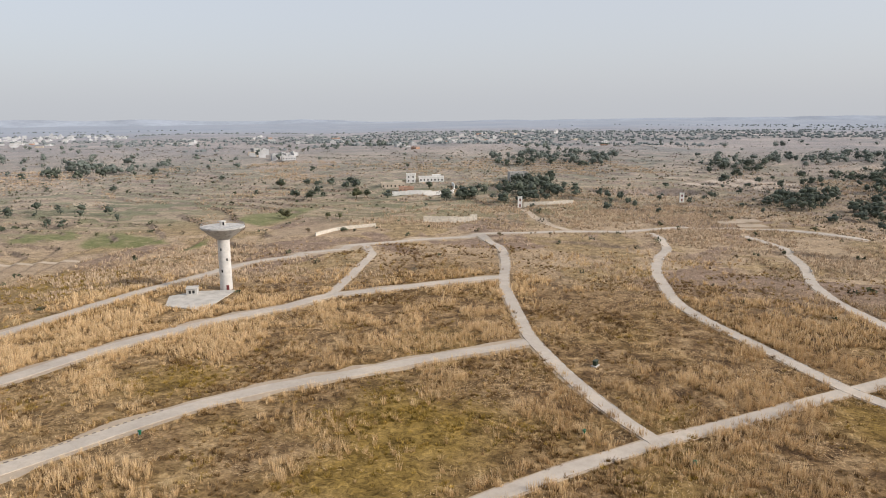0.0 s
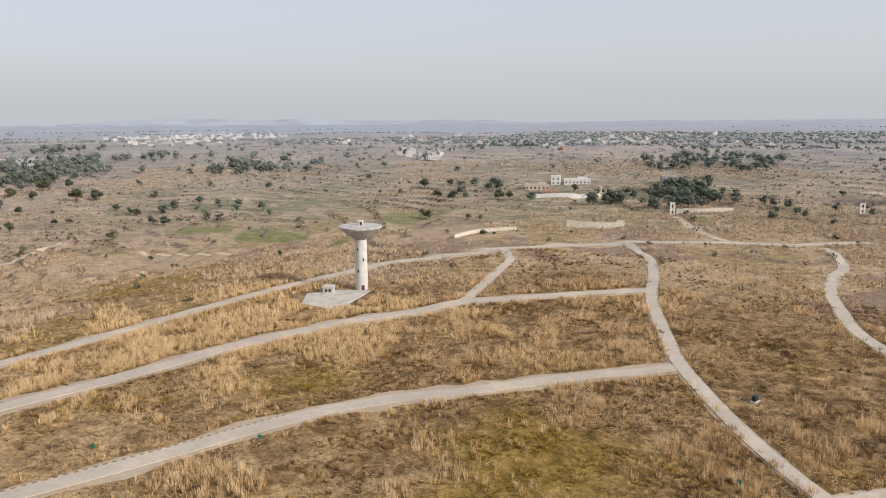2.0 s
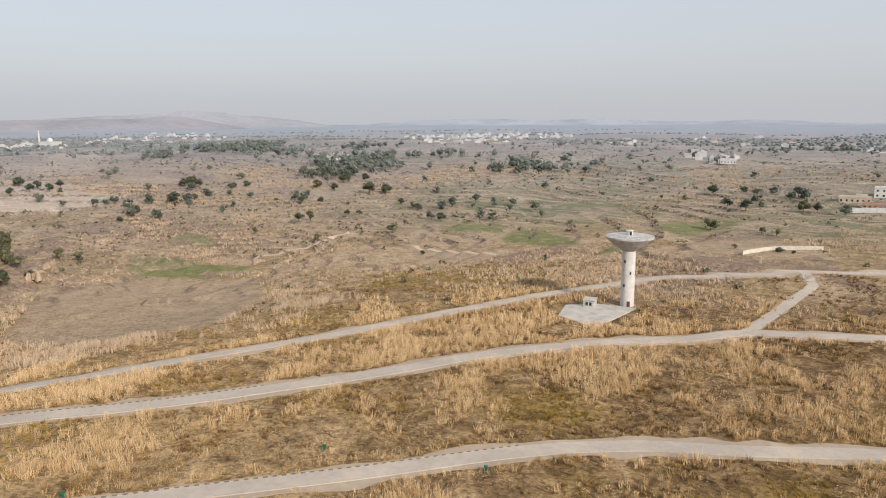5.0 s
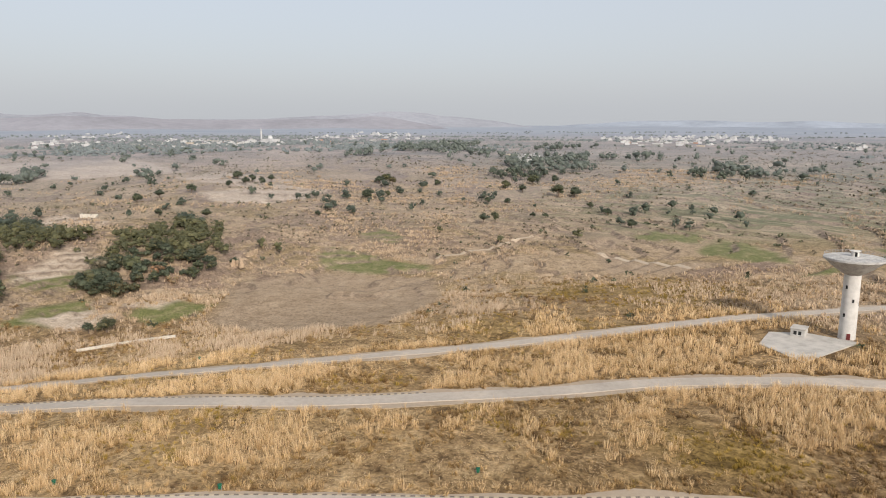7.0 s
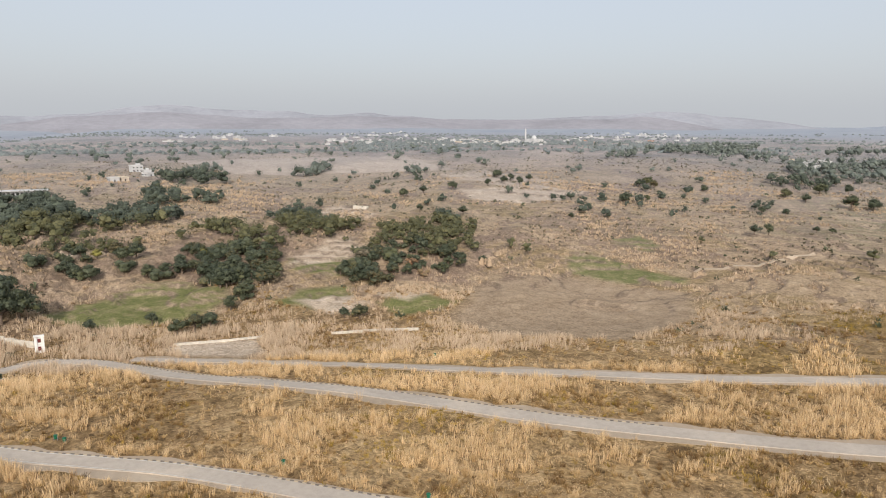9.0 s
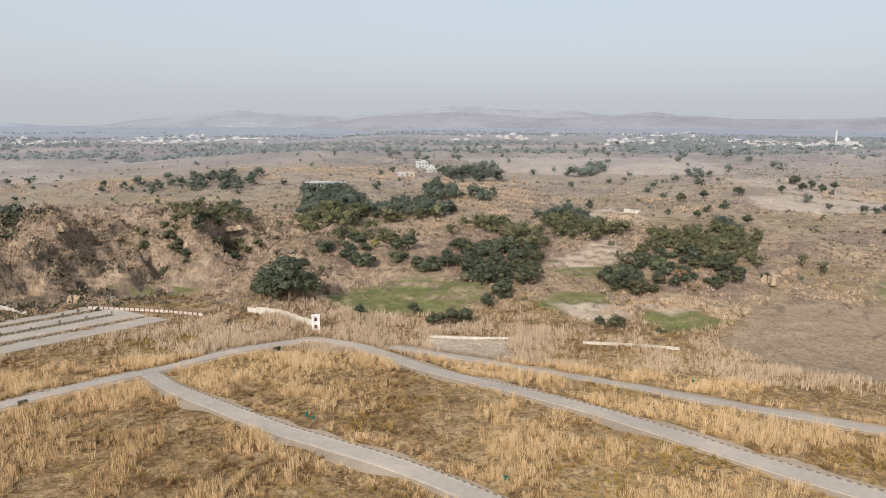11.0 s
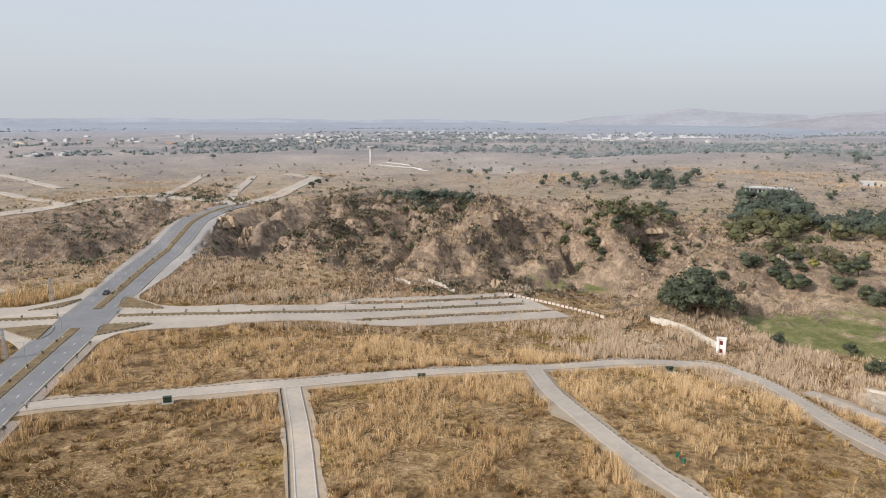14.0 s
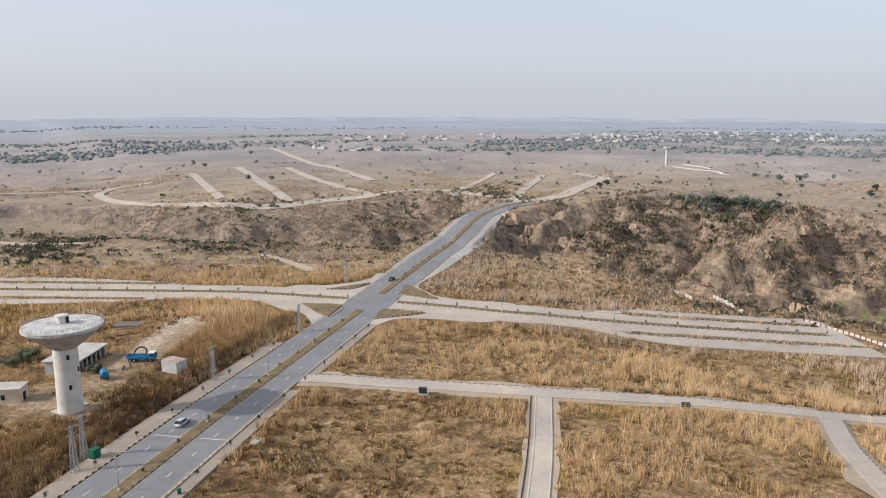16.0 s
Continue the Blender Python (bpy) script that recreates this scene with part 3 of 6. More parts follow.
GREEN_FIELDS += [
    [(-372, 262), (-375, 273), (-340, 290), (-306, 298), (-296, 291), (-321, 266), (-351, 252)],
    [(-251, 411), (-262, 446), (-230, 446), (-222, 428)],
    [(-207, 409), (-222, 446), (-171, 433), (-157, 403), (-177, 397)],
    [(-138, 462), (-131, 495), (-90, 518), (-101, 474), (-120, 449)],
    [(-144, 380), (-137, 408), (-130, 391), (-135, 374)],
    [(-386, 301), (-390, 322), (-360, 322), (-359, 311)],
    [(-354, -3), (-377, 50), (-358, 76), (-347, 77), (-320, 62), (-318, 25), (-328, 6)],
    [(-330, 97), (-358, 107), (-358, 129), (-334, 130), (-318, 118)],
    [(-353, -112), (-358, -108), (-376, -68), (-372, -58), (-352, -78), (-345, -98)],
    [(-402, 109), (-400, 144), (-373, 138), (-379, 110)],
    [(-318, 140), (-328, 165), (-306, 170), (-300, 148)],
]
BARE_FIELDS += [
    [(-290, 161), (-340, 200), (-344, 248), (-288, 279), (-242, 252), (-216, 200), (-246, 168)],
    [(-252, 372), (-278, 386), (-297, 452), (-268, 449), (-253, 405)],
    [(-246, 533), (-201, 574), (-168, 501), (-238, 480)],
    [(-325, -262), (-305, -285), (-292, -262), (-310, -248)],
    [(-407, 109), (-434, 138), (-433, 157), (-395, 147)],
    [(-262, 379), (-203, 367), (-184, 393), (-186, 349), (-224, 339)],
    [(-592, 297), (-555, 373), (-510, 336), (-538, 278)],
    [(-107, 427), (-70, 454), (-50, 436), (-96, 395)],
    [(-883, 46), (-927, 323), (-736, 330), (-747, 109)],
    [(-450, 452), (-435, 534), (-396, 490), (-409, 438)],
    [(-287, 53), (-283, 81), (-256, 84), (-246, 72), (-264, 55)],
    [(-60, -114), (-68, -133), (-94, -172), (-99, -160), (-78, -127), (-65, -111)],
    [(-42, -122), (-52, -118), (-64, -101), (-56, -96), (-42, -104)],
]
PALE_FIELDS += [
    [(-883, 46), (-927, 323), (-736, 330), (-747, 109)],
    [(-700, 300), (-720, 360), (-600, 400), (-590, 330)],
    [(-640, -330), (-690, -300), (-820, -420), (-780, -470)],
    [(-287, 53), (-283, 81), (-260, 82), (-254, 72), (-268, 56)],
    [(-69, -139), (-77, -155), (-91, -180), (-105, -196), (-100, -178), (-90, -160), (-80, -145), (-73, -133)],
    [(-407, 109), (-434, 138), (-433, 157), (-395, 147)],
    [(-592, 297), (-555, 373), (-510, 336), (-538, 278)],
    [(-545, 130), (-560, 175), (-500, 190), (-480, 140)],
    [(-597, 283), (-604, 362), (-538, 382), (-540, 277)],
    [(261, 642), (295, 572), (281, 542), (240, 580), (190, 606)],
    [(-338, 136), (-347, 155), (-325, 168), (-318, 157)],
    [(-386, 108), (-414, 118), (-424, 156), (-406, 152), (-396, 130)],
    [(-397, -24), (-421, 1), (-431, 22), (-405, 12)],
    [(-335, 105), (-345, 130), (-318, 138), (-312, 115)],
    [(-300, -40), (-296, -20), (-280, -5), (-272, -20), (-288, -42)],
]
build_ground()

# ---------------------------------------------------------------- lanes of the plots
PALE = "pale worn asphalt lane between dry grass plots"
LOWER_LANE = ((27, 219), (15, 212), (-1, 205), (-26, 190), (-47, 179), (-66, 162), (-89, 134), (-118, 102), (-146, 68), (-157, 53), (-166, 37), (-175, 21), (-197, -7), (-216, -24))
MIDDLE_LANE = ((26, 311), (16, 308), (-8, 297), (-31, 286), (-46, 279), (-60, 261), (-77, 247), (-104, 215), (-120, 186), (-139, 157), (-161, 128), (-193, 96), (-209, 79), (-230, 57), (-258, 35), (-270, 18), (-266, 4), (-249, -10), (-218, -25), (-191, -42), (-162, -62), (-136, -83), (-104, -104))
TOP_LANE = ((230, 380), (200, 414), (172, 419), (140, 421), (104, 413), (75, 414), (47, 407), (21, 402), (-11, 394), (-43, 377), (-67, 359), (-92, 343), (-111, 318), (-125, 292), (-136, 262), (-149, 228), (-167, 187), (-184, 157), (-200, 131), (-224, 104), (-248, 70), (-266, 40))
CURVED_LANE = ((21, 402), (27, 380), (30, 367), (30, 339), (26, 302), (26, 267), (27, 241), (28, 223), (35, 188), (42, 165), (48, 151))
CROSS_LANE = ((-10, 110), (11, 126), (27, 138), (48, 151), (75, 164), (105, 179), (130, 190))
EAST_LANE = ((118, 405), (119, 387), (116, 366), (105, 344), (98, 323), (93, 296), (89, 267), (91, 244), (95, 225), (100, 207), (107, 183), (114, 168), (124, 150))
OUTER_LANE = ((170, 400), (175, 370), (174, 354), (166, 321), (157, 296), (151, 268), (150, 248), (150, 225), (152, 200))
LINK_LANE = ((-46, 279), (-43, 304), (-39, 335), (-36, 357), (-42, 377))
STUB_LANE = ((-158, -62), (-140, -39), (-124, -20), (-100, 8))
lanes = {}
rng = random.Random(12)
for key, line, half, lift in (("lower", LOWER_LANE, 2.5, 0.30), ("middle", MIDDLE_LANE, 2.8, 0.33), ("top", TOP_LANE, 2.3, 0.27), ("curved", CURVED_LANE, 2.1, 0.36), ("cross", CROSS_LANE, 2.0, 0.24), ("east", EAST_LANE, 2.2, 0.3), ("outer", OUTER_LANE, 2.1, 0.3), ("link", LINK_LANE, 2.0, 0.24), ("stub", STUB_LANE, 2.1, 0.24)):
    lanes[key] = strip("road", line, half, -half, lift, LANE, PALE)
    rim = half + {"lower": 1.9, "middle": 2.4, "stub": 2.0, "top": 2.0}.get(key, 0.8)
    ragged = [tuple(rng.uniform(0.75, 1.0) * rim + rng.random() ** 4 * (2.6 if key in ("lower", "middle", "top") else 0.5) for _ in range(len(line) * 4)) for _ in range(2)]
    strip("verge", line, ragged[0], tuple(-v for v in ragged[1]), 0.1, VERGE, "dusty bare verge along a lane", clear=key in ("lower", "middle", "stub", "top"))
for key, line, half in (("lower", LOWER_LANE[5:], 2.5), ("middle", MIDDLE_LANE[9:], 2.8)):
    kerb(line, -half - 0.2, lanes[key], 0.2)
for key, line, offset in (("curved", CURVED_LANE[1:-1], 2.3), ("east", EAST_LANE, 2.4), ("outer", OUTER_LANE, 2.3)):
    kerb(line, offset, lanes[key], 0.15, CONCRETE, VERGE, 3.0, (0.3, 0.14))
# thin white edge lines on the lanes nearest the boulevard
for line, half in ((LOWER_LANE[8:], 2.25), (STUB_LANE, 1.9), (MIDDLE_LANE[18:], 2.55)):
    for s in (1, -1):
        strip("edge_line", line, s * half + 0.07, s * half - 0.07, 0.37, LINE, parent=lanes["lower"], clear=False, skirt=0.01)

# ---------------------------------------------------------------- boulevard and avenue
boulevard = strip("road", BOULEVARD, 8.9, -8.9, 0.38, TAR, "grey asphalt dual carriageway with painted lane dashes")
strip("verge", BOULEVARD[:3] + ((-122, -127.5),), (14, 14.5, 13.5, 15, 14), 11.9, 0.16, FOOTWAY, "dusty bare verge below a grassy bank")
strip("pavement", BOULEVARD[:3] + ((-122, -127.5),), 12.0, 9.1, 0.32, FOOTWAY, "dusty paved footway beside the carriageway")
strip("pavement", BOULEVARD[:3] + ((-97, -100),), -9.1, -12.0, 0.32, FOOTWAY, "dusty paved footway beside the carriageway")
strip("pavement", ((-104, -108), (-140, -147.5)), -9.1, -12.0, 0.32, FOOTWAY, "dusty paved footway beside the carriageway")
strip("pavement", BOULEVARD[3:8], (9.2, 9.5, 11.5, 12.5, 12.5, 12, 10), 9.1, 0.3, SHOULDER, "pale concrete embankment shoulder")
strip("pavement", BOULEVARD[3:8], -9.1, (-9.2, -9.6, -14, -16, -16, -15, -12), 0.3, SHOULDER, "pale concrete embankment shoulder")
avenue = strip("road", AVENUE, 11.0, -11.0, 0.30, LANE, "wide pale avenue with medians and service lanes")
AVENUE_WEST = ((-168, -163), (-183, -148), (-205, -126.5), (-241, -103.5), (-287, -82.5), (-299, -76.5))
AVENUE_EAST = ((40, -305), (-20, -268), (-39, -255.5), (-77, -232), (-117, -207), (-136, -192), (-154, -177.5))
HALVES = ((60, 80), (-58, -55.5), (-89, -91), (-151, -159.5)), ((-168, -177.5), (-211, -221), (-252, -260), (-291, -300), (-313, -315), (-333, -324), (-351, -329))
SERVICE_WEST = ((-214, -120), (-241, -103.5), (-287, -82.5), (-306, -73))
SERVICE_EAST = ((40, -305), (-20, -268), (-39, -255.5), (-77, -232), (-106, -214))
for side, edge in ((1, 21.0), (-1, 23.5)):
    strip("road", SERVICE_WEST, tuple(v * side for v in (9.0, 12.0, 13.4, 13.4, 13.4, 13.4, 13.4)), tuple(v * side for v in (9.2, edge * 0.75, edge, edge, edge, edge, edge)), 0.28, LANE, "pale service lane beside the avenue")
    strip("road", SERVICE_EAST, tuple(v * side for v in (13.4, 13.4, 13.4, 13.4, 13.4, 12.0, 9.0)), tuple(v * side for v in (21.0, 21.0, 21.0, 21.0, 21.0, 17.0, 9.2)), 0.28, LANE, "pale service lane beside the avenue")


def apron(outline, middle, label):
    """The paved ground of a crossing, a fan of faces about its middle."""
    pts = curve_points([*outline, outline[0]], 2.5)
    bm = bmesh.new()
    rings = []
    for s in (1.0, 0.75, 0.5, 0.25):
        q = np.array(middle) + (pts[:-1] - middle) * s
        rings.append([bm.verts.new((*p, h + 0.27)) for p, h in zip(q, height(q[:, 0], q[:, 1]))])
    n = len(rings[0])
    for a, b in zip(rings, rings[1:]):
        for k in range(n):
            bm.faces.new((a[k], a[(k + 1) % n], b[(k + 1) % n], b[k]))
    bm.faces.new(rings[-1])
    bmesh.ops.recalc_face_normals(bm, faces=bm.faces)
    low = [bm.verts.new(v.co - Vector((0, 0, 0.5))) for v in rings[0]]
    for k in range(n):
        bm.faces.new((rings[0][(k + 1) % n], rings[0][k], low[k], low[(k + 1) % n]))
    ob = part("road", bm, LANE)
    for p in pts:
        for s in (0.95, 0.7, 0.45, 0.2):
            TRACKS.append((np.array([np.array(middle) + (p - middle) * s]), 4.0))
    return tagged(ob, label, "road", kind="structure")


apron(((-136, -128), (-147, -137.5), (-158, -143), (-170, -137.5), (-187, -126), (-206, -141), (-191, -155), (-184, -169), (-186, -180), (-193, -193), (-183, -210), (-173, -202), (-154, -201), (-143, -206), (-125, -196), (-127, -175), (-132, -166), (-130, -151), (-127, -142)), (-160, -170), "paved pale crossing of avenue and boulevard")


def median(line, left, right, label="dry planted median with painted kerbs", lift=0.62, kerbs=True):
    ob = strip("median", line, left, right, lift, MEDIAN, label, clear=False)
    if kerbs:
        for k in (left, right):
            kerb(line, k, ob, 0.36, length=1.0)
    return ob


for half in HALVES:
    median(half, 1.3, -1.3)
    for s in (1, -1):
        strip("edge_line", half, s * 1.9 + 0.09, s * 1.9 - 0.09, 0.40, YLINE, parent=boulevard, clear=False, skirt=0.01)
        strip("edge_line", half, s * 8.5 + 0.09, s * 8.5 - 0.09, 0.40, YLINE, parent=boulevard, clear=False, skirt=0.01)
kerb(BOULEVARD[:3] + ((-122, -127.5),), 9.0, boulevard, 0.34, BLACK, KERB_LIGHT)
kerb(BOULEVARD[:3] + ((-97, -100),), -9.0, boulevard, 0.34, CONCRETE, VERGE)
kerb(((-104, -108), (-140, -147.5)), -9.0, boulevard, 0.34, CONCRETE, VERGE)
for half in (AVENUE_WEST, AVENUE_EAST):
    median(half, 1.2, -1.2)
for line in (((-232, -109), (-241, -103.5), (-287, -82.5), (-299, -76.5)), SERVICE_EAST[:4] + ((-92, -223),)):
    for side in (1, -1):
        median(line, 13.3 * side, 11.2 * side)


def dashes(line, offset, parent, lift, gap=9.0, length=2.4, width=0.10):
    pts = curve_points(line, 1.0)
    q = pts + sides_of(pts) * offset
    nrm = sides_of(q)
    verts, faces = [], []
    for k in range(2, len(q) - int(length) - 1, int(gap)):
        run = q[k:k + int(length) + 1]
        i = len(verts)
        for p, w in ((run[0], nrm[k]), (run[-1], nrm[k])):
            for s in (width, -width):
                verts.append(p + w * s)
        faces.append((i, i + 1, i + 3, i + 2))
    verts = np.array(verts)
    verts = np.column_stack((verts, height(verts[:, 0], verts[:, 1]) + lift))
    ob = new("lane_dashes", mesh_of("lane_dashes", verts, faces, [LINE]))
    ob.parent = parent
    return ob


for half in HALVES:
    for s in (1, -1):
        dashes(half, s * 5.2, boulevard, 0.41)
for half in (AVENUE_WEST, AVENUE_EAST):
    for s in (1, -1):
        dashes(half, s * 5.6, avenue, 0.33)
for a, b in (((-70.3, -81.6), (-75.7, -77.2)), ((-78.5, -75.2), (-83.2, -71.4))):
    strip("stop_line", (a, b), 0.22, -0.22, 0.41, SLAB, parent=boulevard, clear=False, skirt=0.01, step=1.5)
kerb(STUB_LANE, -3.0, lanes["stub"], 0.16, BLACK, SHADE, 2.0, (0.22, 0.1))


def islet(outline, label="planted traffic island with painted kerb"):
    """A traffic island: raised soil inside a kerb."""
    bm = bmesh.new()
    vs = [bm.verts.new((x, y, ground_at(x, y) + 0.62)) for x, y in outline]
    f = bm.faces.new(vs)
    got = bmesh.ops.extrude_face_region(bm, geom=[f])
    bmesh.ops.translate(bm, vec=(0, 0, -0.6), verts=[v for v in got["geom"] if isinstance(v, bmesh.types.BMVert)])
    ob = part("traffic_island", bm, MEDIAN)
    kerb([*outline, outline[0]], 0.0, ob, 0.36)
    return tagged(ob, label, "traffic island", "islands of the crossing", "structure")


for outline in (((-150.7, -146.2), (-159.3, -156.2), (-170.0, -145.5)), ((-173.2, -173.3), (-183.5, -184.2), (-183.4, -160.1)), ((-151.6, -194.3), (-161.2, -190.2), (-171.3, -195.4)), ((-135.9, -178.0), (-148.3, -169.5), (-137.7, -156.3))):
    islet(outline)

# ---------------------------------------------------------------- lanes of the far plateau and dirt tracks
FAR_LANE = "pale unfinished lane on the far plateau"
for line, half in ((((-348, -332), (-352, -372), (-335, -412), (-305, -432), (-278, -428), (-235, -434), (-184, -447), (-124, -506), (-103, -580), (-112, -622), (-150, -630)), 4.0),
                   (((-217, -443), (-220, -487), (-243, -647), (-249, -715)), 4.0), (((-278, -430), (-284, -551), (-302, -705)), 4.0), (((-174, -470), (-186, -599), (-192, -667)), 3.5),
                   (((-330, -395), (-400, -470), (-470, -541)), 3.5), (((-345, -340), (-410, -410), (-483, -483)), 3.5), (((-351, -329), (-400, -352), (-447, -385), (-503, -422), (-525, -445), (-524, -482)), 6.5),
                   (((-381, -1030), (-345, -773), (-347, -667), (-325, -529)), 4.0), (((-20, -635), (-72, -631), (-108, -630)), 4.0)):
    strip("road", line, half, -half, 0.5, LANE, FAR_LANE)
for line, half in ((((-20, -366), (-37, -359), (-74, -335)), 3.0), (((-156, -300), (-157, -269), (-159, -232)), 2.5), (((57, 505), (63, 451), (73, 422), (77, 412)), 2.5), (((-320, 312), (-312, 331), (-304, 354), (-304, 378)), 1.2), (((-250, 372), (-234, 371), (-187, 367)), 2.0)):
    strip("road", line, half, -half, 0.12, DIRT, "beaten pale earth track")


# ---------------------------------------------------------------- water towers
def water_tower(x, y, tall, shaft, rim, cone, label, ladder_red=False, turn=0.0):
    """A concrete shaft that opens into a flat funnel with a railed roof and a hatch house."""
    t = thing("water_tower", x, y, turn, label, "water tower")
    neck = tall * (1 - cone)
    part("shaft", lathe(((shaft * 1.06, -1.0), (shaft * 1.03, tall * 0.2), (shaft, neck)), 48), TOWER, t)
    tank = part("tank", lathe(((shaft, neck), (shaft * 1.12, neck + 0.2), (rim * 0.62, neck + (tall - neck) * 0.36), (rim * 0.97, tall - 1.0), (rim, tall - 0.85), (rim, tall - 0.25), (rim * 0.98, tall - 0.2)), 64), TOWER_TOP, t, "funnel-shaped concrete tank, darker than the shaft")
    part("roof", lathe(((rim * 0.965, tall - 0.45), (rim * 0.96, tall - 0.16), (rim * 0.5, tall + 0.1), (0.4, tall + 0.2)), 64), DECK, tank, "pale patched roof deck")
    hatch = part("hatch_house", lathe(((rim * 0.13, tall), (rim * 0.13, tall + 1.7)), 24), TOWER, t)
    part("cap", lathe(((rim * 0.17, tall + 1.7), (rim * 0.17, tall + 1.95), (0.2, tall + 2.1)), 24), TOWER, hatch)
    part("doorway", box((0.9, 0.1, 1.4), (rim * 0.07, -rim * 0.118, tall + 0.2)), SHADE, hatch)
    n = 48
    for k in range(n):
        a = k * math.tau / n
        p = (rim * 0.97 * math.cos(a), rim * 0.97 * math.sin(a), tall - 0.3)
        part("rail_post", rod(p, (p[0], p[1], tall + 0.8), 0.035, sides=4), STEEL, t)
    for z in (0.35, 0.8):
        bm = bmesh.new()
        for k in range(n):
            a, b = k * math.tau / n, (k + 1) * math.tau / n
            add_rod(bm, (rim * 0.97 * math.cos(a), rim * 0.97 * math.sin(a), tall + z), (rim * 0.97 * math.cos(b), rim * 0.97 * math.sin(b), tall + z), 0.03, sides=4)
        part("rail", bm, STEEL, t)
    for k, (a, z) in enumerate(((1.35, 0.28), (1.35, 0.55), (0.2, 0.42), (-1.8, 0.28), (-1.8, 0.62), (-0.9, 0.46))):
        part("window_slit", box((0.3, 0.6, 1.1), (0, 0, 0), None), SHADE, t, at=pose(shaft * 0.99 * math.cos(a), shaft * 0.99 * math.sin(a), tall * z, 0, 0, math.degrees(a)))
    if ladder_red:
        part("door", box((0.2, 1.1, 2.1)), RED, t, "red steel door", pose(shaft * 1.05 * math.cos(-1.05), shaft * 1.05 * math.sin(-1.05), 0.1, 0, 0, math.degrees(-1.05)))
    return t


water_tower(-91, 293.5, 26.9, 2.45, 8.95, 0.215, "tall white concrete water tower with funnel tank, standing in dry grass", True)
water_tower(-56, -102.8, 20.4, 2.55, 8.3, 0.27, "white concrete water tower with wide funnel tank and railed roof", False, 200)


def hut(x, y, w, d, h, turn, label, windows=2, door=False, wall=CONCRETE, top=SLAB):
    t = thing("pump_house", x, y, turn, label, "hut")
    part("wall", box((w, d, h + 0.3), (0, 0, -0.3)), wall, t)
    part("roof", box((w + 0.5, d + 0.5, 0.25), (0, 0, h), None, 0.04), top, t)
    for k in range(windows):
        f = part("window", box((0.9, 0.12, 1.3), (-w / 2 + w * (k + 1) / (windows + 1), -d / 2, 0.9)), SHADE, t)
        part("frame", box((1.1, 0.06, 0.1), (-w / 2 + w * (k + 1) / (windows + 1), -d / 2 - 0.05, 0.82)), WHITE, f)
    if door:
        part("door", box((0.12, 1.4, 2.1), (w / 2, 0, 0)), SHADE, t)
    return t


hut(-102, 284, 4.2, 5.2, 2.8, 12, "small pale concrete pump house with two dark windows", 2)


def slab(outline, label, thick=0.3, mat=SLAB):
    bm = bmesh.new()
    zs = max(ground_at(x, y) for x, y in outline)
    f = bm.faces.new([bm.verts.new((x, y, zs + 0.15)) for x, y in outline])
    got = bmesh.ops.extrude_face_region(bm, geom=[f])
    bmesh.ops.translate(bm, vec=(0, 0, -1.2), verts=[v for v in got["geom"] if isinstance(v, bmesh.types.BMVert)])
    bmesh.ops.recalc_face_normals(bm, faces=bm.faces)
    ob = part("concrete_slab", bm, mat)
    xs, ys = zip(*outline)
    CLEAR.append((sum(xs) / len(xs), sum(ys) / len(ys), max(max(xs) - min(xs), max(ys) - min(ys)) / 2))
    return tagged(ob, label, "slab", kind="structure")


CLEAR = [(-91, 293, 5), (-101, 281, 6), (-97, 272, 9), (-56, -104, 6), (-62, -124, 11), (-74, -129, 8), (-80, -118, 4), (-90, -158, 6), (-83, -146, 7), (-46, -114, 8), (-60, -139, 11)]
slab(((-110, 280), (-106, 265), (-89, 257.5), (-86, 290), (-101, 288)), "pale concrete apron below a water tower")

# ---------------------------------------------------------------- boundary walls
def wall(line, tall, thick, mat, label, step=4.0, pier=None):
    """A free-standing wall in stepped bays with piers and a coping."""
    pts = curve_points(line, step)
    t = tagged(new("boundary_wall"), label, "wall")
    t.matrix_basis = pose(*pts[0], ground_at(*pts[0]))
    inv = t.matrix_basis.inverted()
    for a, b in zip(pts, pts[1:]):
        c = (a + b) / 2
        z = min(ground_at(*a), ground_at(*b))
        top = max(ground_at(*a), ground_at(*b)) + tall
        turn = math.degrees(math.atan2(b[1] - a[1], b[0] - a[0]))
        n = float(np.hypot(*(b - a)))
        m = inv @ pose(*c, z - 0.3, 0, 0, turn)
        bay = part("bay", box((n - 0.02, thick, top - z + 0.3)), mat, t, at=m)
        part("coping", box((n - 0.04, thick + 0.12, 0.12), (0, 0, top - z + 0.3)), mat, bay)
        part("pier", box((0.4, thick + 0.2, top - z + 0.55), (-n / 2, 0, 0)), pier or mat, t, at=m)
    return t


wall(((-309, -24), (-303, -8), (-294, 6)), 2.2, 0.4, STONE, "pale stone boundary wall beside the gate pillars")
wall(((-281, 53), (-282, 70), (-283, 84)), 0.7, 0.4, STONE, "low pale stone wall above the valley")
wall(((-280, 110), (-278, 125), (-273, 143)), 0.9, 0.4, STONE, "low whitewashed wall in dry reeds")
wall(((-72, 401), (-62, 424), (-41, 436)), 1.8, 0.4, STONE, "low pale stone wall at the plot edge")
wall(((-12, 450), (6, 452), (22, 456)), 3.6, 0.4, STONE, "long pale boundary wall facing the fields")
wall(((58, 510), (75, 512), (95, 520)), 2.6, 0.4, STONE, "pale boundary wall beside gate pillars")
wall(((-289, -146), (-288, -129)), 0.9, 0.5, STONE, "pale stone wall down a rough slope", 2.0)
wall(((-294, -123), (-296, -110)), 0.9, 0.5, STONE, "pale stone wall down a rough slope", 2.0)
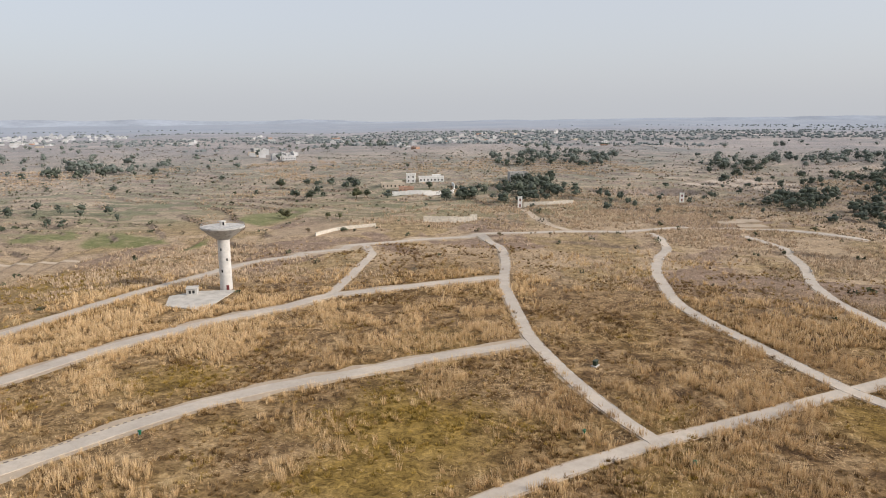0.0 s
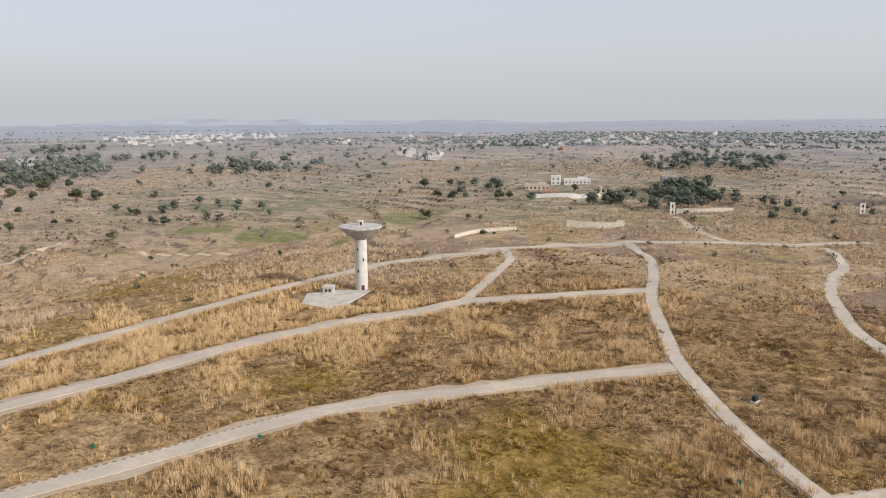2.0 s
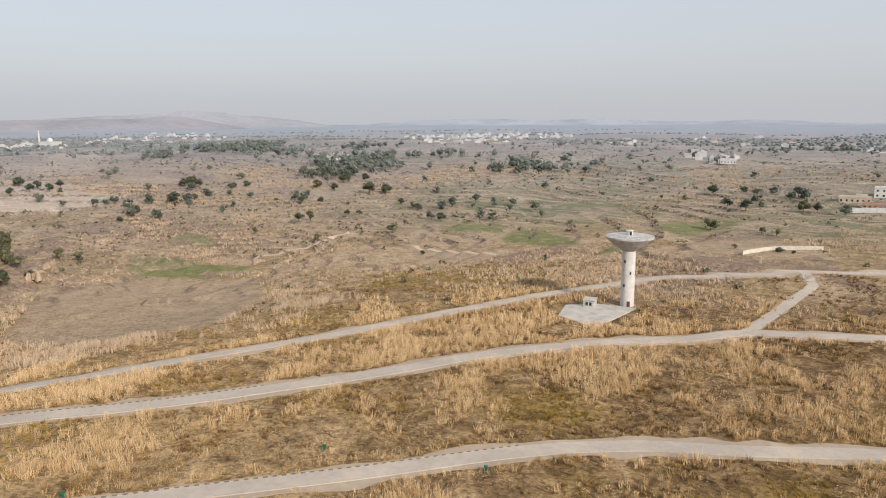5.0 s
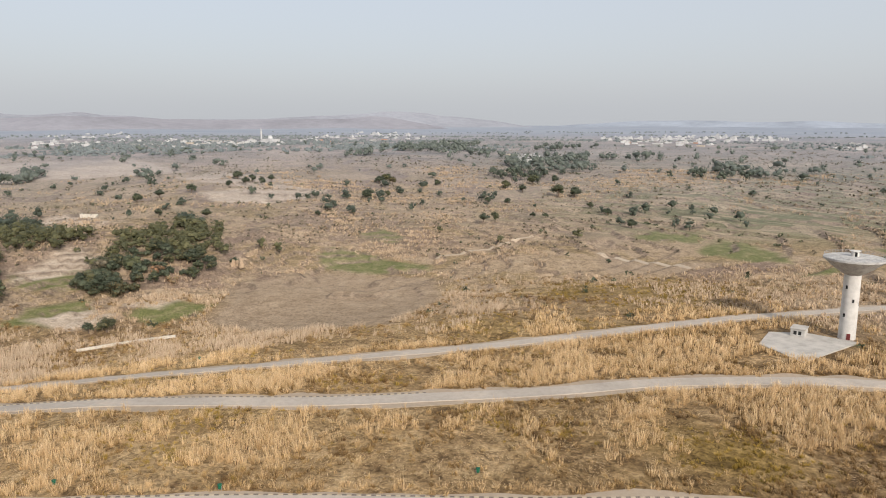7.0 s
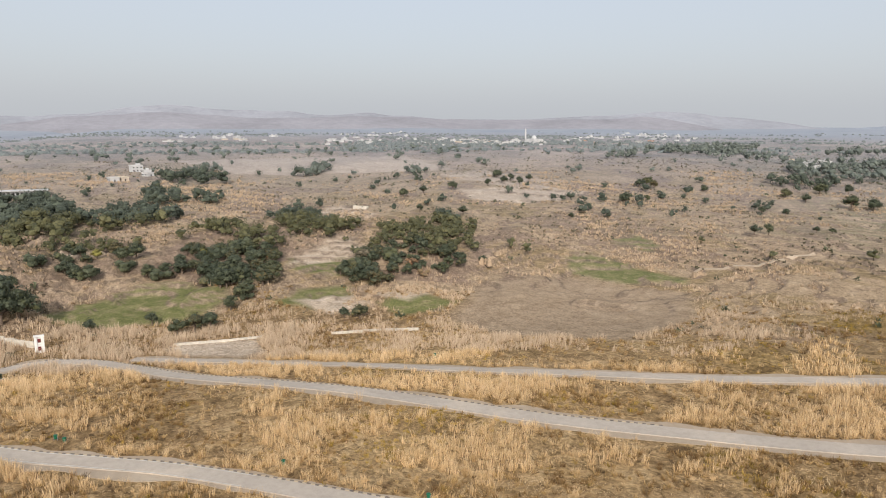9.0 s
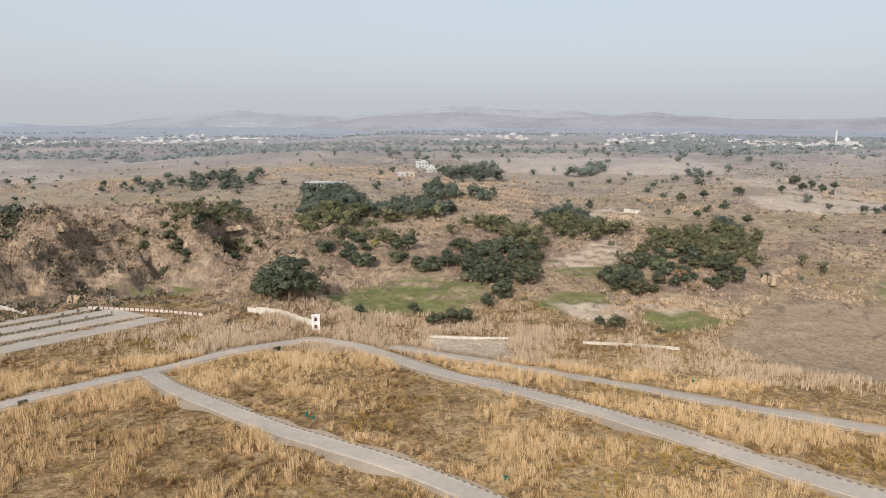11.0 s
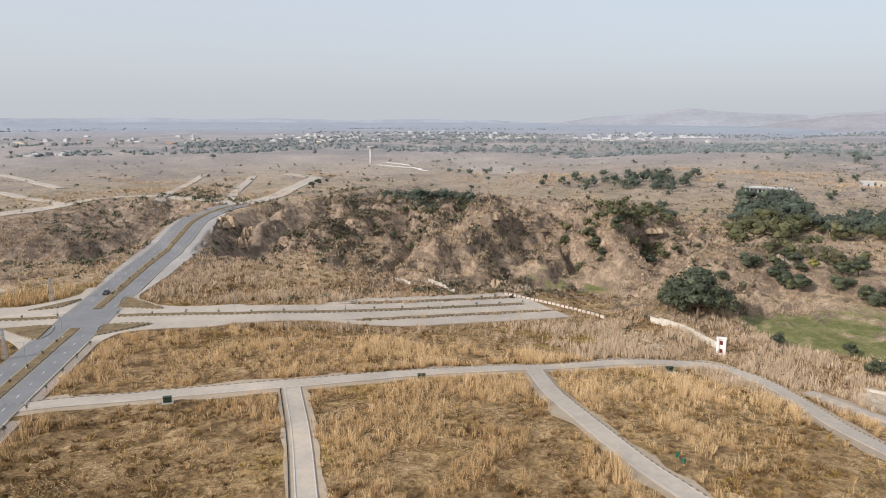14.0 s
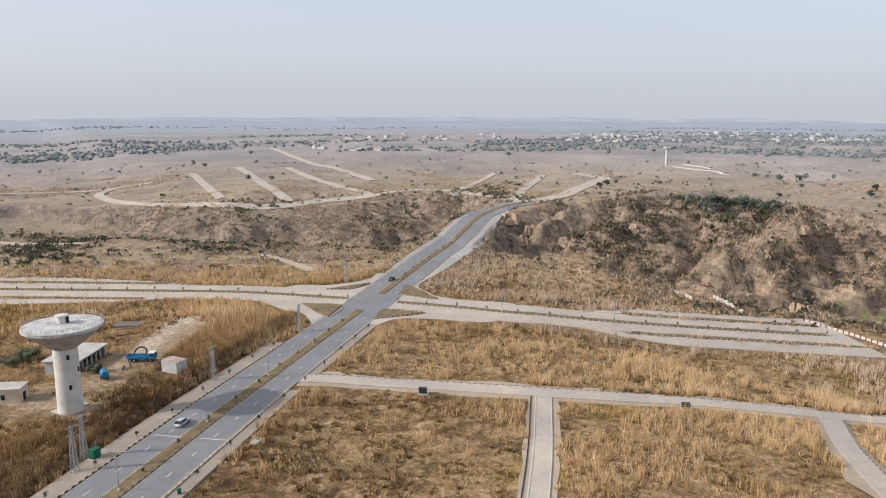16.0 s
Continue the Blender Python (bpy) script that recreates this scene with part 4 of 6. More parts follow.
wall(((-309, -92), (-309, -76), (-307, -60), (-303, -41)), 0.9, 0.35, STONE, "white parapet with red piers closing the avenue", 2.2, RED)


def gate(x, y, turn, tall, label):
    t = thing("gate_pillar", x, y, turn, label, "gate")
    part("infill", box((1.7, 0.3, tall), (0, 0, 0)), WHITE, t)
    for s in (-1, 1):
        part("pillar", box((0.9, 1.2, tall), (s * 1.1, 0, 0), None, 0.05), WHITE, t)
    part("lintel", box((3.3, 1.5, 0.45), (0, 0, tall), None, 0.05), WHITE, t)
    for z in (0.0, tall * 0.5):
        part("panel", box((1.0, 0.5, tall * 0.24), (0, 0, z + tall * 0.14)), RED, t, "dark red panel")
    part("beam", box((1.7, 0.9, 0.35), (0, 0, tall * 0.46)), WHITE, t)


gate(-287, 9, 100, 5.8, "white gate pillar with dark red panels")
gate(55, 508, 8, 8.0, "white gate pillar at the end of a track")
gate(174, 520, 5, 6.5, "white gate pillar among dry grass")

# ---------------------------------------------------------------- small fixtures along the roads
def litter_bin(x, y):
    t = thing("litter_bin", x, y, random.uniform(0, 90), "small green litter bin at a lane's edge", "bin", "green bins")
    part("body", lathe(((0.32, 0.35), (0.42, 1.15)), 10), GREEN, t)
    part("lid", lathe(((0.46, 1.15), (0.44, 1.25), (0.1, 1.36)), 10), GREEN, t)
    for s in (-1, 1):
        part("leg", rod((s * 0.4, 0, -0.1), (s * 0.4, 0, 1.0), 0.05), STEEL, t)


for x, y in ((-68, 150), (-101, 139), (-151, 75), (-178, 32), (53, 141), (32, 154), (-180, 30), (-128, 98), (-222, 132), (-70.5, -53.5)):
    litter_bin(x, y)


def transformer_box(x, y, turn):
    t = thing("switch_box", x, y, turn, "dull olive electrical switch box on a low plinth", "electrical box", "switch boxes")
    part("plinth", box((2.6, 1.6, 0.4), (0.1, 0, -0.1)), CONCRETE, t)
    part("cabinet", box((1.9, 1.0, 1.3), (0.2, 0, 0.3), None, 0.05), DARKGREEN, t)
    part("cover", box((2.1, 1.2, 0.12), (0.2, 0, 1.6)), DARKGREEN, t)
    for s in (-0.5, 0.3):
        d = part("door", box((0.7, 0.06, 1.0), (0.3 + s, -0.53, 0.4)), DARKGREEN, t)
        part("handle", box((0.06, 0.06, 0.25), (0.55 + s, -0.58, 0.9)), STEEL, d)


for x, y, a in ((-133, -78, -38), (-184, -40, -38), (-251, 4, -40), (44, 199, 55)):
    transformer_box(x, y, a)


def street_lamp(x, y, turn):
    t = thing("street_lamp", x, y, turn, "tall grey twin-arm street lamp on the median", "street lamp", "lamps of the boulevard", 0.5)
    part("base", box((0.5, 0.5, 0.5), (0, 0, 0), None, 0.05), CONCRETE, t)
    part("pole", rod((0, 0, 0.3), (0, 0, 7.5), 0.1, 0.06, 8), STEEL, t)
    for s in (-1, 1):
        arm = part("arm", rod((0, 0, 7.4), (s * 1.6, 0, 7.7), 0.045, 0.035), STEEL, t)
        part("lamp_head", box((0.8, 0.28, 0.14), (s * 1.8, 0, 7.66), None, 0.03), STEEL, arm)


pts = curve_points(BOULEVARD, 30.0)
turns = sides_of(pts)
for k in range(1, len(pts)):
    if math.dist(pts[k], (-160, -170)) > 24:
        street_lamp(*pts[k], math.degrees(math.atan2(turns[k][1], turns[k][0])))
for half in (AVENUE_WEST, AVENUE_EAST):
    pts = curve_points(half, 34.0)
    turns = sides_of(pts)
    for k in range(len(pts)):
        street_lamp(*pts[k], math.degrees(math.atan2(turns[k][1], turns[k][0])))


def pylon(x, y, turn, tall=9.4):
    """A lattice pole: four legs, crossed braces and arms."""
    t = thing("lattice_pole", x, y, turn, "grey steel lattice power pole beside the road", "pylon", "lattice poles")
    w0, w1 = 0.55, 0.2
    for sx in (-1, 1):
        for sy in (-1, 1):
            part("leg", rod((sx * w0, sy * w0, -0.2), (sx * w1, sy * w1, tall), 0.06, sides=4), STEEL, t)
    bm = bmesh.new()
    n = 12
    for k in range(n):
        a, b = k / n, (k + 1) / n
        ra, rb = w0 + (w1 - w0) * a, w0 + (w1 - w0) * b
        for (x0, y0), (x1, y1) in (((-1, -1), (1, -1)), ((1, -1), (1, 1)), ((1, 1), (-1, 1)), ((-1, 1), (-1, -1))):
            add_rod(bm, (x0 * ra, y0 * ra, a * tall), (x1 * rb, y1 * rb, b * tall), 0.035, sides=4)
            add_rod(bm, (x1 * ra, y1 * ra, a * tall), (x0 * rb, y0 * rb, b * tall), 0.035, sides=4)
    part("lattice", bm, STEEL, t)
    for z in (tall - 0.4, tall - 1.8):
        arm = part("cross_arm", box((2.6, 0.12, 0.12), (0, 0, z)), STEEL, t)
        for s in (-1.2, 0, 1.2):
            part("insulator", lathe(((0.08, z + 0.12), (0.1, z + 0.25), (0.05, z + 0.4)), 8), WHITE, arm)


for x, y, a in ((-55, -72, 40), (-57, -78, 40), (-89, -110, 40), (-123, -143, 40), (-163, -201, 40)):
    pylon(x, y, a)


def planter_palm(x, y, tall, lift=0.4):
    t = thing("sapling", x, y, random.uniform(0, 360), "small dusty sapling planted along the road", "sapling", "saplings along the roads", lift)
    part("stem", rod((0, 0, -0.3), (0.05, 0, tall * 0.6), 0.05, 0.03, 5), BARK, t)
    n = 60
    c = np.random.normal(0, 1, (n, 3)) * (0.13 * tall, 0.13 * tall, tall * 0.18) + (0, 0, tall * 0.74)
    u, w = np.random.normal(0, 0.12, (2, n, 3))
    v = np.concatenate((c[:, None] - u[:, None], c[:, None] + u[:, None], c[:, None] + w[:, None]), 1).reshape(-1, 3)
    ob = new("crown", mesh_of("crown", v, np.arange(n * 3).reshape(-1, 3), [LEAF]))
    ob.parent = t


pts = curve_points(BOULEVARD[1:6], 12.0)
for k, p in enumerate(pts):
    if math.dist(p, (-160, -170)) > 20:
        planter_palm(*p, random.uniform(0.7, 1.5))
for off in (10.6, -10.6):
    pts = curve_points(BOULEVARD[1:4], 13.0)
    q = pts + sides_of(pts) * off
    for p in q[:-2]:
        planter_palm(*p, random.uniform(0.8, 1.5))
for half in (AVENUE_WEST, AVENUE_EAST):
    for p in curve_points(half, 11.0):
        planter_palm(*p, random.uniform(0.8, 1.6))

# ---------------------------------------------------------------- vehicles
def car(x, y, turn, paint, label, lift=0.36):
    t = thing("car", x, y, turn, label, "car", lift=lift)
    bm = bmesh.new()
    side = ((-2.1, 0.35), (-2.15, 0.75), (-1.95, 0.95), (-1.3, 1.02), (0.95, 0.98), (1.75, 0.88), (2.12, 0.66), (2.15, 0.35))
    a = [bm.verts.new((u, -0.84, z)) for u, z in side]
    b = [bm.verts.new((u, 0.84, z)) for u, z in side]
    bm.faces.new(a)
    bm.faces.new(b[::-1])
    for k in range(len(side)):
        n = (k + 1) % len(side)
        bm.faces.new((a[n], a[k], b[k], b[n]))
    bmesh.ops.bevel(bm, geom=list(bm.edges), offset=0.06, segments=2, affect="EDGES")
    part("body", bm, paint, t)
    bm = bmesh.new()
    low, high = ((-1.95, 0.98), (1.05, 0.98)), ((-1.35, 1.46), (0.25, 1.46))
    q = []
    for (u0, z0), w in ((low[0], 0.78), (low[1], 0.78), (high[1], 0.62), (high[0], 0.62)):
        q.append([bm.verts.new((u0, -w, z0)), bm.verts.new((u0, w, z0))])
    bm.faces.new([p[0] for p in q])
    bm.faces.new([p[1] for p in q][::-1])
    for k in range(4):
        n = (k + 1) % 4
        bm.faces.new((q[n][0], q[k][0], q[k][1], q[n][1]))
    cabin = part("cabin", bm, GLASS, t, "dark tinted windows")
    part("roof", box((1.55, 1.2, 0.06), (-0.55, 0, 1.44), None, 0.02), paint, cabin)
    for u in (-1.35, 1.35):
        for s in (-1, 1):
            wheel = part("wheel", rod((u, s * 0.7, 0.32), (u, s * 0.88, 0.32), 0.32, sides=18), RUBBER, t)
            part("rim", rod((u, s * 0.86, 0.32), (u, s * 0.9, 0.32), 0.19, sides=14), STEEL, wheel)
    for s in (-0.6, 0.6):
        part("headlight", box((0.1, 0.32, 0.14), (2.1, s, 0.62), None, 0.02), LINE, t)
        part("tail_light", box((0.08, 0.28, 0.16), (-2.13, s, 0.76), None, 0.02), RED, t)


car(-76.6, -84.2, 229, SILVER, "silver hatchback on the grey carriageway")
car(-181, -195, 46, DARKCAR, "black car on the carriageway past the crossing")


def truck(x, y, turn):
    t = thing("crane_truck", x, y, turn, "light blue lorry with a folded black crane", "lorry")
    part("chassis", box((7.4, 1.0, 0.3), (0, 0, 0.7)), BLACK, t)
    cab = part("cab", box((1.9, 2.3, 1.7), (2.9, 0, 0.8), None, 0.15), BLUE, t)
    part("cab_roof", box((1.7, 2.1, 0.2), (2.85, 0, 2.5), None, 0.05), WHITE, cab)
    part("windscreen", box((0.06, 1.9, 0.75), (3.85, 0, 1.6)), GLASS, cab)
    for s in (-1, 1):
        part("side_window", box((0.9, 0.05, 0.65), (3.0, s * 1.16, 1.65)), GLASS, cab)
    part("bed", box((5.2, 2.3, 0.25), (-1.1, 0, 1.0)), BLUE, t)
    for s in (-1, 1):
        part("side_board", box((5.2, 0.08, 0.6), (-1.1, s * 1.13, 1.2)), BLUE, t)
    part("tail_board", box((0.08, 2.2, 0.6), (-3.68, 0, 1.2)), BLUE, t)
    bm = bmesh.new()
    path = ((1.5, 0, 1.2), (1.5, 0, 3.4), (0.9, 0, 4.0), (-0.4, 0, 4.0), (-1.4, 0, 3.2), (-1.9, 0, 2.2))
    for a, b in zip(path, path[1:]):
        add_rod(bm, a, b, 0.2, sides=8)
    part("crane_arm", bm, BLACK, t)
    for u in (2.7, -1.6, -2.7):
        for s in (-1, 1):
            w = part("wheel", rod((u, s * 0.85, 0.5), (u, s * 1.15, 0.5), 0.5, sides=16), RUBBER, t)
            part("hub", rod((u, s * 1.12, 0.5), (u, s * 1.18, 0.5), 0.22, sides=10), STEEL, w)


truck(-74.5, -130, 152)


def motorcycle(x, y, turn):
    t = thing("motorcycle", x, y, turn, "small black motorcycle parked on bare earth", "motorcycle", "parked motorcycles")
    for u in (-0.62, 0.62):
        w = part("wheel", rod((u, -0.06, 0.3), (u, 0.06, 0.3), 0.3, sides=16), RUBBER, t)
        part("hub", rod((u, -0.08, 0.3), (u, 0.08, 0.3), 0.08, sides=10), STEEL, w)
    part("engine", box((0.42, 0.28, 0.36), (0.0, 0, 0.25), None, 0.05), STEEL, t)
    part("fuel_tank", box((0.5, 0.3, 0.22), (0.16, 0, 0.68), None, 0.07), BLACK, t)
    part("seat", box((0.72, 0.26, 0.12), (-0.38, 0, 0.7), None, 0.04), RUBBER, t)
    part("fork", rod((0.62, 0, 0.3), (0.4, 0, 0.98), 0.05), STEEL, t)
    part("handlebar", rod((0.38, -0.36, 1.0), (0.38, 0.36, 1.0), 0.03), BLACK, t)
    part("mudguard", box((0.5, 0.14, 0.06), (-0.66, 0, 0.62), None, 0.02), BLACK, t)


motorcycle(-69.5, -125.6, 60)
motorcycle(-71.2, -126.4, 75)


def handcart(x, y, turn):
    t = thing("handcart", x, y, turn, "small dark two-wheeled handcart on bare earth", "cart")
    part("tray", box((1.8, 1.1, 0.5), (0, 0, 0.55), None, 0.04), BLACK, t)
    for s in (-1, 1):
        part("wheel", rod((0, s * 0.58, 0.38), (0, s * 0.68, 0.38), 0.38, sides=14), RUBBER, t)
        part("shaft", rod((0.9, s * 0.4, 0.7), (1.9, s * 0.35, 0.75), 0.04), BARK, t)
    part("prop", rod((0.7, 0, 0.0), (0.7, 0, 0.6), 0.04), BARK, t)


handcart(-78.5, -123.5, 20)


def tanker(x, y, turn):
    t = thing("water_bowser", x, y, turn, "small blue water tank trailer parked on dirt", "trailer")
    part("tank", rod((-1.5, 0, 1.4), (1.5, 0, 1.4), 0.85, sides=20), BLUE, t)
    part("hatch", lathe(((0.3, 2.2), (0.3, 2.45)), 12), BLUE, t)
    part("frame", box((3.6, 1.3, 0.2), (0.1, 0, 0.45)), BLACK, t)
    part("drawbar", rod((1.8, 0, 0.5), (3.0, 0, 0.4), 0.07), BLACK, t)
    for s in (-1, 1):
        w = part("wheel", rod((-0.3, s * 0.75, 0.42), (-0.3, s * 0.98, 0.42), 0.42, sides=14), RUBBER, t)
        part("hub", rod((-0.3, s * 0.96, 0.42), (-0.3, s * 1.0, 0.42), 0.18, sides=8), STEEL, w)


tanker(-64.5, -120.8, 95)


def kiosk(x, y, turn):
    """A site store of ribbed steel sheet."""
    t = thing("site_container", x, y, turn, "pale ribbed steel container with a rusty roof", "container")
    w, d, h = 3.6, 5.2, 3.0
    part("wall", box((w, d, h), (0, 0, 0.1)), SHEET, t)
    for s in (-1, 1):
        for k in range(14):
            part("rib", box((0.05, 0.12, h - 0.2), (s * (w / 2 + 0.02), -d / 2 + 0.3 + k * 0.36, 0.15)), SHEET, t)
        for k in range(9):
            part("rib", box((0.12, 0.05, h - 0.2), (-w / 2 + 0.35 + k * 0.36, s * (d / 2 + 0.02), 0.15)), SHEET, t)
    part("roof", box((w + 0.2, d + 0.2, 0.15), (0, 0, h + 0.1)), RUST, t)
    part("base", box((w + 0.1, d + 0.1, 0.25), (0, 0, -0.1)), BLACK, t)


kiosk(-80.8, -117.5, 35)


def shed():
    t = thing("open_shed", -59.2, -137.5, 238, "long grey open-fronted shed with a flat concrete roof", "shed")
    w, d, h = 14.5, 8.6, 3.5
    part("back_wall", box((w, 0.3, h), (0, d / 2, -0.3)), GREYWALL, t)
    for s in (-1, 1):
        part("side_wall", box((0.3, d, h), (s * w / 2, 0, -0.3)), GREYWALL, t)
    for k in range(7):
        part("pier", box((0.5, 0.5, h), (-w / 2 + 0.3 + k * (w - 0.6) / 6, -d / 2 + 0.3, -0.3)), GREYWALL, t)
    part("roof", box((w + 1.0, d + 1.2, 0.3), (0, 0, h - 0.3), None, 0.04), SLAB, t)
    # floor painted near black for the shade under the roof
    part("floor", box((w - 0.5, d - 0.5, 0.2), (0, 0, -0.15)), SHADE, t)


shed()
hut(-43.5, -117.5, 7.5, 4.5, 3.4, 158, "low pale plastered hut with a flat roof", 1, True, CREAM, SLAB)
slab(((-56, -108), (-52, -104), (-54, -101), (-60, -105)), "broken concrete footing below the water tower")


def cabin(x, y, turn, size, mat, label):
    t = thing("utility_box", x, y, turn, label, "box")
    part("body", box(size, (0, 0, 0.1), None, 0.05), mat, t)
    part("lid", box((size[0] + 0.2, size[1] + 0.2, 0.12), (0, 0, size[2] + 0.1)), mat, t)
    part("plinth", box((size[0] + 0.4, size[1] + 0.4, 0.3), (0, 0, -0.15)), CONCRETE, t)


cabin(-58.8, -76.5, 40, (1.8, 1.3, 1.9), GREEN, "green steel utility cabinet at the roadside")
for x, y in ((-88.5, -68.5),):
    cabin(x, y, 40, (2.2, 1.4, 0.25), CONCRETE, "low concrete inspection chamber in the dry grass")
slab(((-79, -171), (-71, -175), (-74, -179), (-82, -175)), "dark grey concrete pad on bare earth", mat=KERB_DARK)


# ---------------------------------------------------------------- distant buildings
def house(mat, w, d, h, storeys, openings=True, tank=False):
    """A flat-roofed village house with a parapet, windows with sills and a door. Returns the thing at the origin."""
    t = thing("house", 0, 0, 0, "", "house", "village houses", z=0)
    part("wall", box((w, d, h * storeys + 0.5), (0, 0, -0.5)), mat, t)
    roof = part("roof", box((w + 0.5, d + 0.5, 0.2), (0, 0, h * storeys)), SLAB, t)
    for s in (-1, 1) if openings else ():
        part("parapet", box((w + 0.4, 0.25, 0.8), (0, s * (d / 2 + 0.05), h * storeys + 0.2)), mat, roof)
        part("parapet", box((0.25, d - 0.2, 0.8), (s * (w / 2 + 0.05), 0, h * storeys + 0.2)), mat, roof)
    if openings:
        n = max(2, int(w / 3))
        for f in range(storeys):
            for k in range(n):
                for s in (-1, 1):
                    win = part("window", box((1.2, 0.2, 1.4), (-w / 2 + w * (k + 0.5) / n, s * (d / 2 - 0.02), f * h + 1.0)), SHADE, t)
                    part("sill", box((1.5, 0.25, 0.12), (-w / 2 + w * (k + 0.5) / n, s * (d / 2 + 0.06), f * h + 0.86)), mat, win)
        part("door", box((0.2, 1.2, 2.2), (w / 2, 0, 0)), SHADE, t)
    if tank:
        part("roof_room", box((w * 0.35, d * 0.4, 2.4), (w * 0.2, 0, h * storeys + 0.2)), mat, t)
    return t


STOCK = [house(WHITE_FAR, 12, 9, 3.4, 1), house(WHITE_FAR, 10, 9, 3.3, 2, True, True), house(CREAM, 13, 8, 3.3, 1), house(WHITE_FAR, 16, 7, 3.4, 1, True, True), house(BRICKS, 11, 8, 3.3, 1), house(GREYWALL, 12, 10, 3.3, 2)]
SMALL = [house(WHITE_FAR, 12, 9, 3.4, 1, False), house(WHITE_FAR, 10, 9, 3.3, 2, False, True), house(CREAM, 13, 8, 3.3, 1, False), house(WHITE_FAR, 16, 7, 3.4, 1, False, True), house(BRICKS, 11, 8, 3.3, 1, False), house(GREYWALL, 12, 10, 3.3, 2, False)]
LABELS = ("single-storey whitewashed village house among trees", "two-storey white village house with roof room", "cream plastered low village house", "long white village house with roof room", "brick-red low village house", "grey rendered two-storey village house")
for o, p, text in zip(STOCK, SMALL, LABELS):
    tagged(o, text)
    tagged(p, text + ", far off")
VILLAGES = (
    (-1023, 1796, 98, 258, 14), (-888, 1834, 96, 172, 10), (-485, 1377, 34, 127, 5), (-237, 904, 16, 60, 6), (-183, 826, 17, 38, 6),
    (-64, 996, 31, 88, 6), (47, 1260, 60, 149, 10), (232, 1071, 17, 47, 3), (-1308, 639, 96, 200, 24), (-1850, 1380, 96, 300, 9),
    (-589, 677, 19, 42, 8), (-882, 1437, 84, 315, 24), (-847, 1745, 89, 230, 10), (-2110, 600, 107, 313, 8),
    (-744, 27, 30, 40, 6), (-960, 1560, 160, 260, 22), (-300, 1500, 130, 250, 14), (180, 1500, 160, 260, 14), (-1500, 1100, 150, 300, 18))
MORE_VILLAGES = (
    (-1566, 180, 18, 100, 3), (-1829, -611, 167, 285, 24), (-1629, -1203, 103, 252, 10), (-1088, -1001, 118, 171, 14), (-1452, -789, 39, 136, 4),
    (-1221, -1161, 121, 162, 16), (-440, -995, 13, 51, 3), (-480, -885, 25, 40, 4), (-1671, -647, 112, 137, 12), (-1438, -781, 51, 140, 5), (-1500, 520, 200, 260, 26), (-1750, 150, 140, 300, 12), (-1500, -950, 170, 300, 16), (-800, -1300, 160, 250, 12))
rng = random.Random(5)
taken = {}


def put(o, m, size):
    """Sets a thing at a pose and size: the first time the thing itself, then copies."""
    if o.name not in taken:
        taken[o.name] = Vector(size)
        o.matrix_basis = m @ Matrix.Diagonal((*size, 1))
    else:
        s = taken[o.name]
        got = copy_thing(o, m)
        got.scale = size


homes = []
for cx, cy, wide, deep, count in VILLAGES + MORE_VILLAGES:
    away = math.atan2(cy - 40, cx + 25)
    for _ in range(int(count * 1.5) if math.hypot(cx, cy) > 1200 else count):
        u, v = rng.uniform(-1, 1) * deep, rng.uniform(-1, 1) * wide
        x, y = cx + u * math.cos(away) - v * math.sin(away), cy + u * math.sin(away) + v * math.cos(away)
        k = rng.choices(range(6), (8, 5, 2, 5, 1, 1))[0]
        homes.append((math.dist((x, y), (-25, 40)), x, y, k, rng.uniform(0.7, 1.1), rng.choice((0, 90)) + rng.uniform(7, 43)))
homes.sort()
for k in range(12):
    homes[k * 9] = (*homes[k * 9][:3], k % 6, *homes[k * 9][4:])
for far, x, y, k, big, turn in homes[:285]:
    put((SMALL if far > 950 else STOCK)[k], pose(x, y, ground_at(x, y), 0, 0, turn), (big, big, 0.88) if far < 950 else (big * 1.15, big * 1.1, 0.66))
for k, o in enumerate(STOCK + SMALL):
    if o.name not in taken:
        put(o, pose(-560 - 30 * k, 700, ground_at(-560 - 30 * k, 700), 0, 0, 20), (1, 1, 1))


def far_houses():
    """The outermost village houses, past telling apart: walls, a roof slab and a roof room each."""
    bm = bmesh.new()
    for far, x, y, k, big, turn in homes[285:]:
        m = pose(x, y, ground_at(x, y), 0, 0, turn)
        w, h = (12, 10, 13, 16, 11, 12)[k] * big, (2.6, 4.4)[k in (1, 5)]
        q = m.to_quaternion().to_matrix().to_4x4()
        add_box(bm, (w, 8 * big, h + 0.5), m @ Vector((0, 0, -0.5)), q)
        add_box(bm, (w + 0.5, 8 * big + 0.5, 0.2), m @ Vector((0, 0, h)), q)
        if k in (1, 3):
            add_box(bm, (w * 0.35, 3.5, 2.2), m @ Vector((w * 0.2, 0, h + 0.2)), q)
    ob = part("distant_houses", bm, WHITE_FAR)
    tagged(ob, "tiny whitewashed houses of the farthest villages", "houses", kind="stuff")


far_houses()


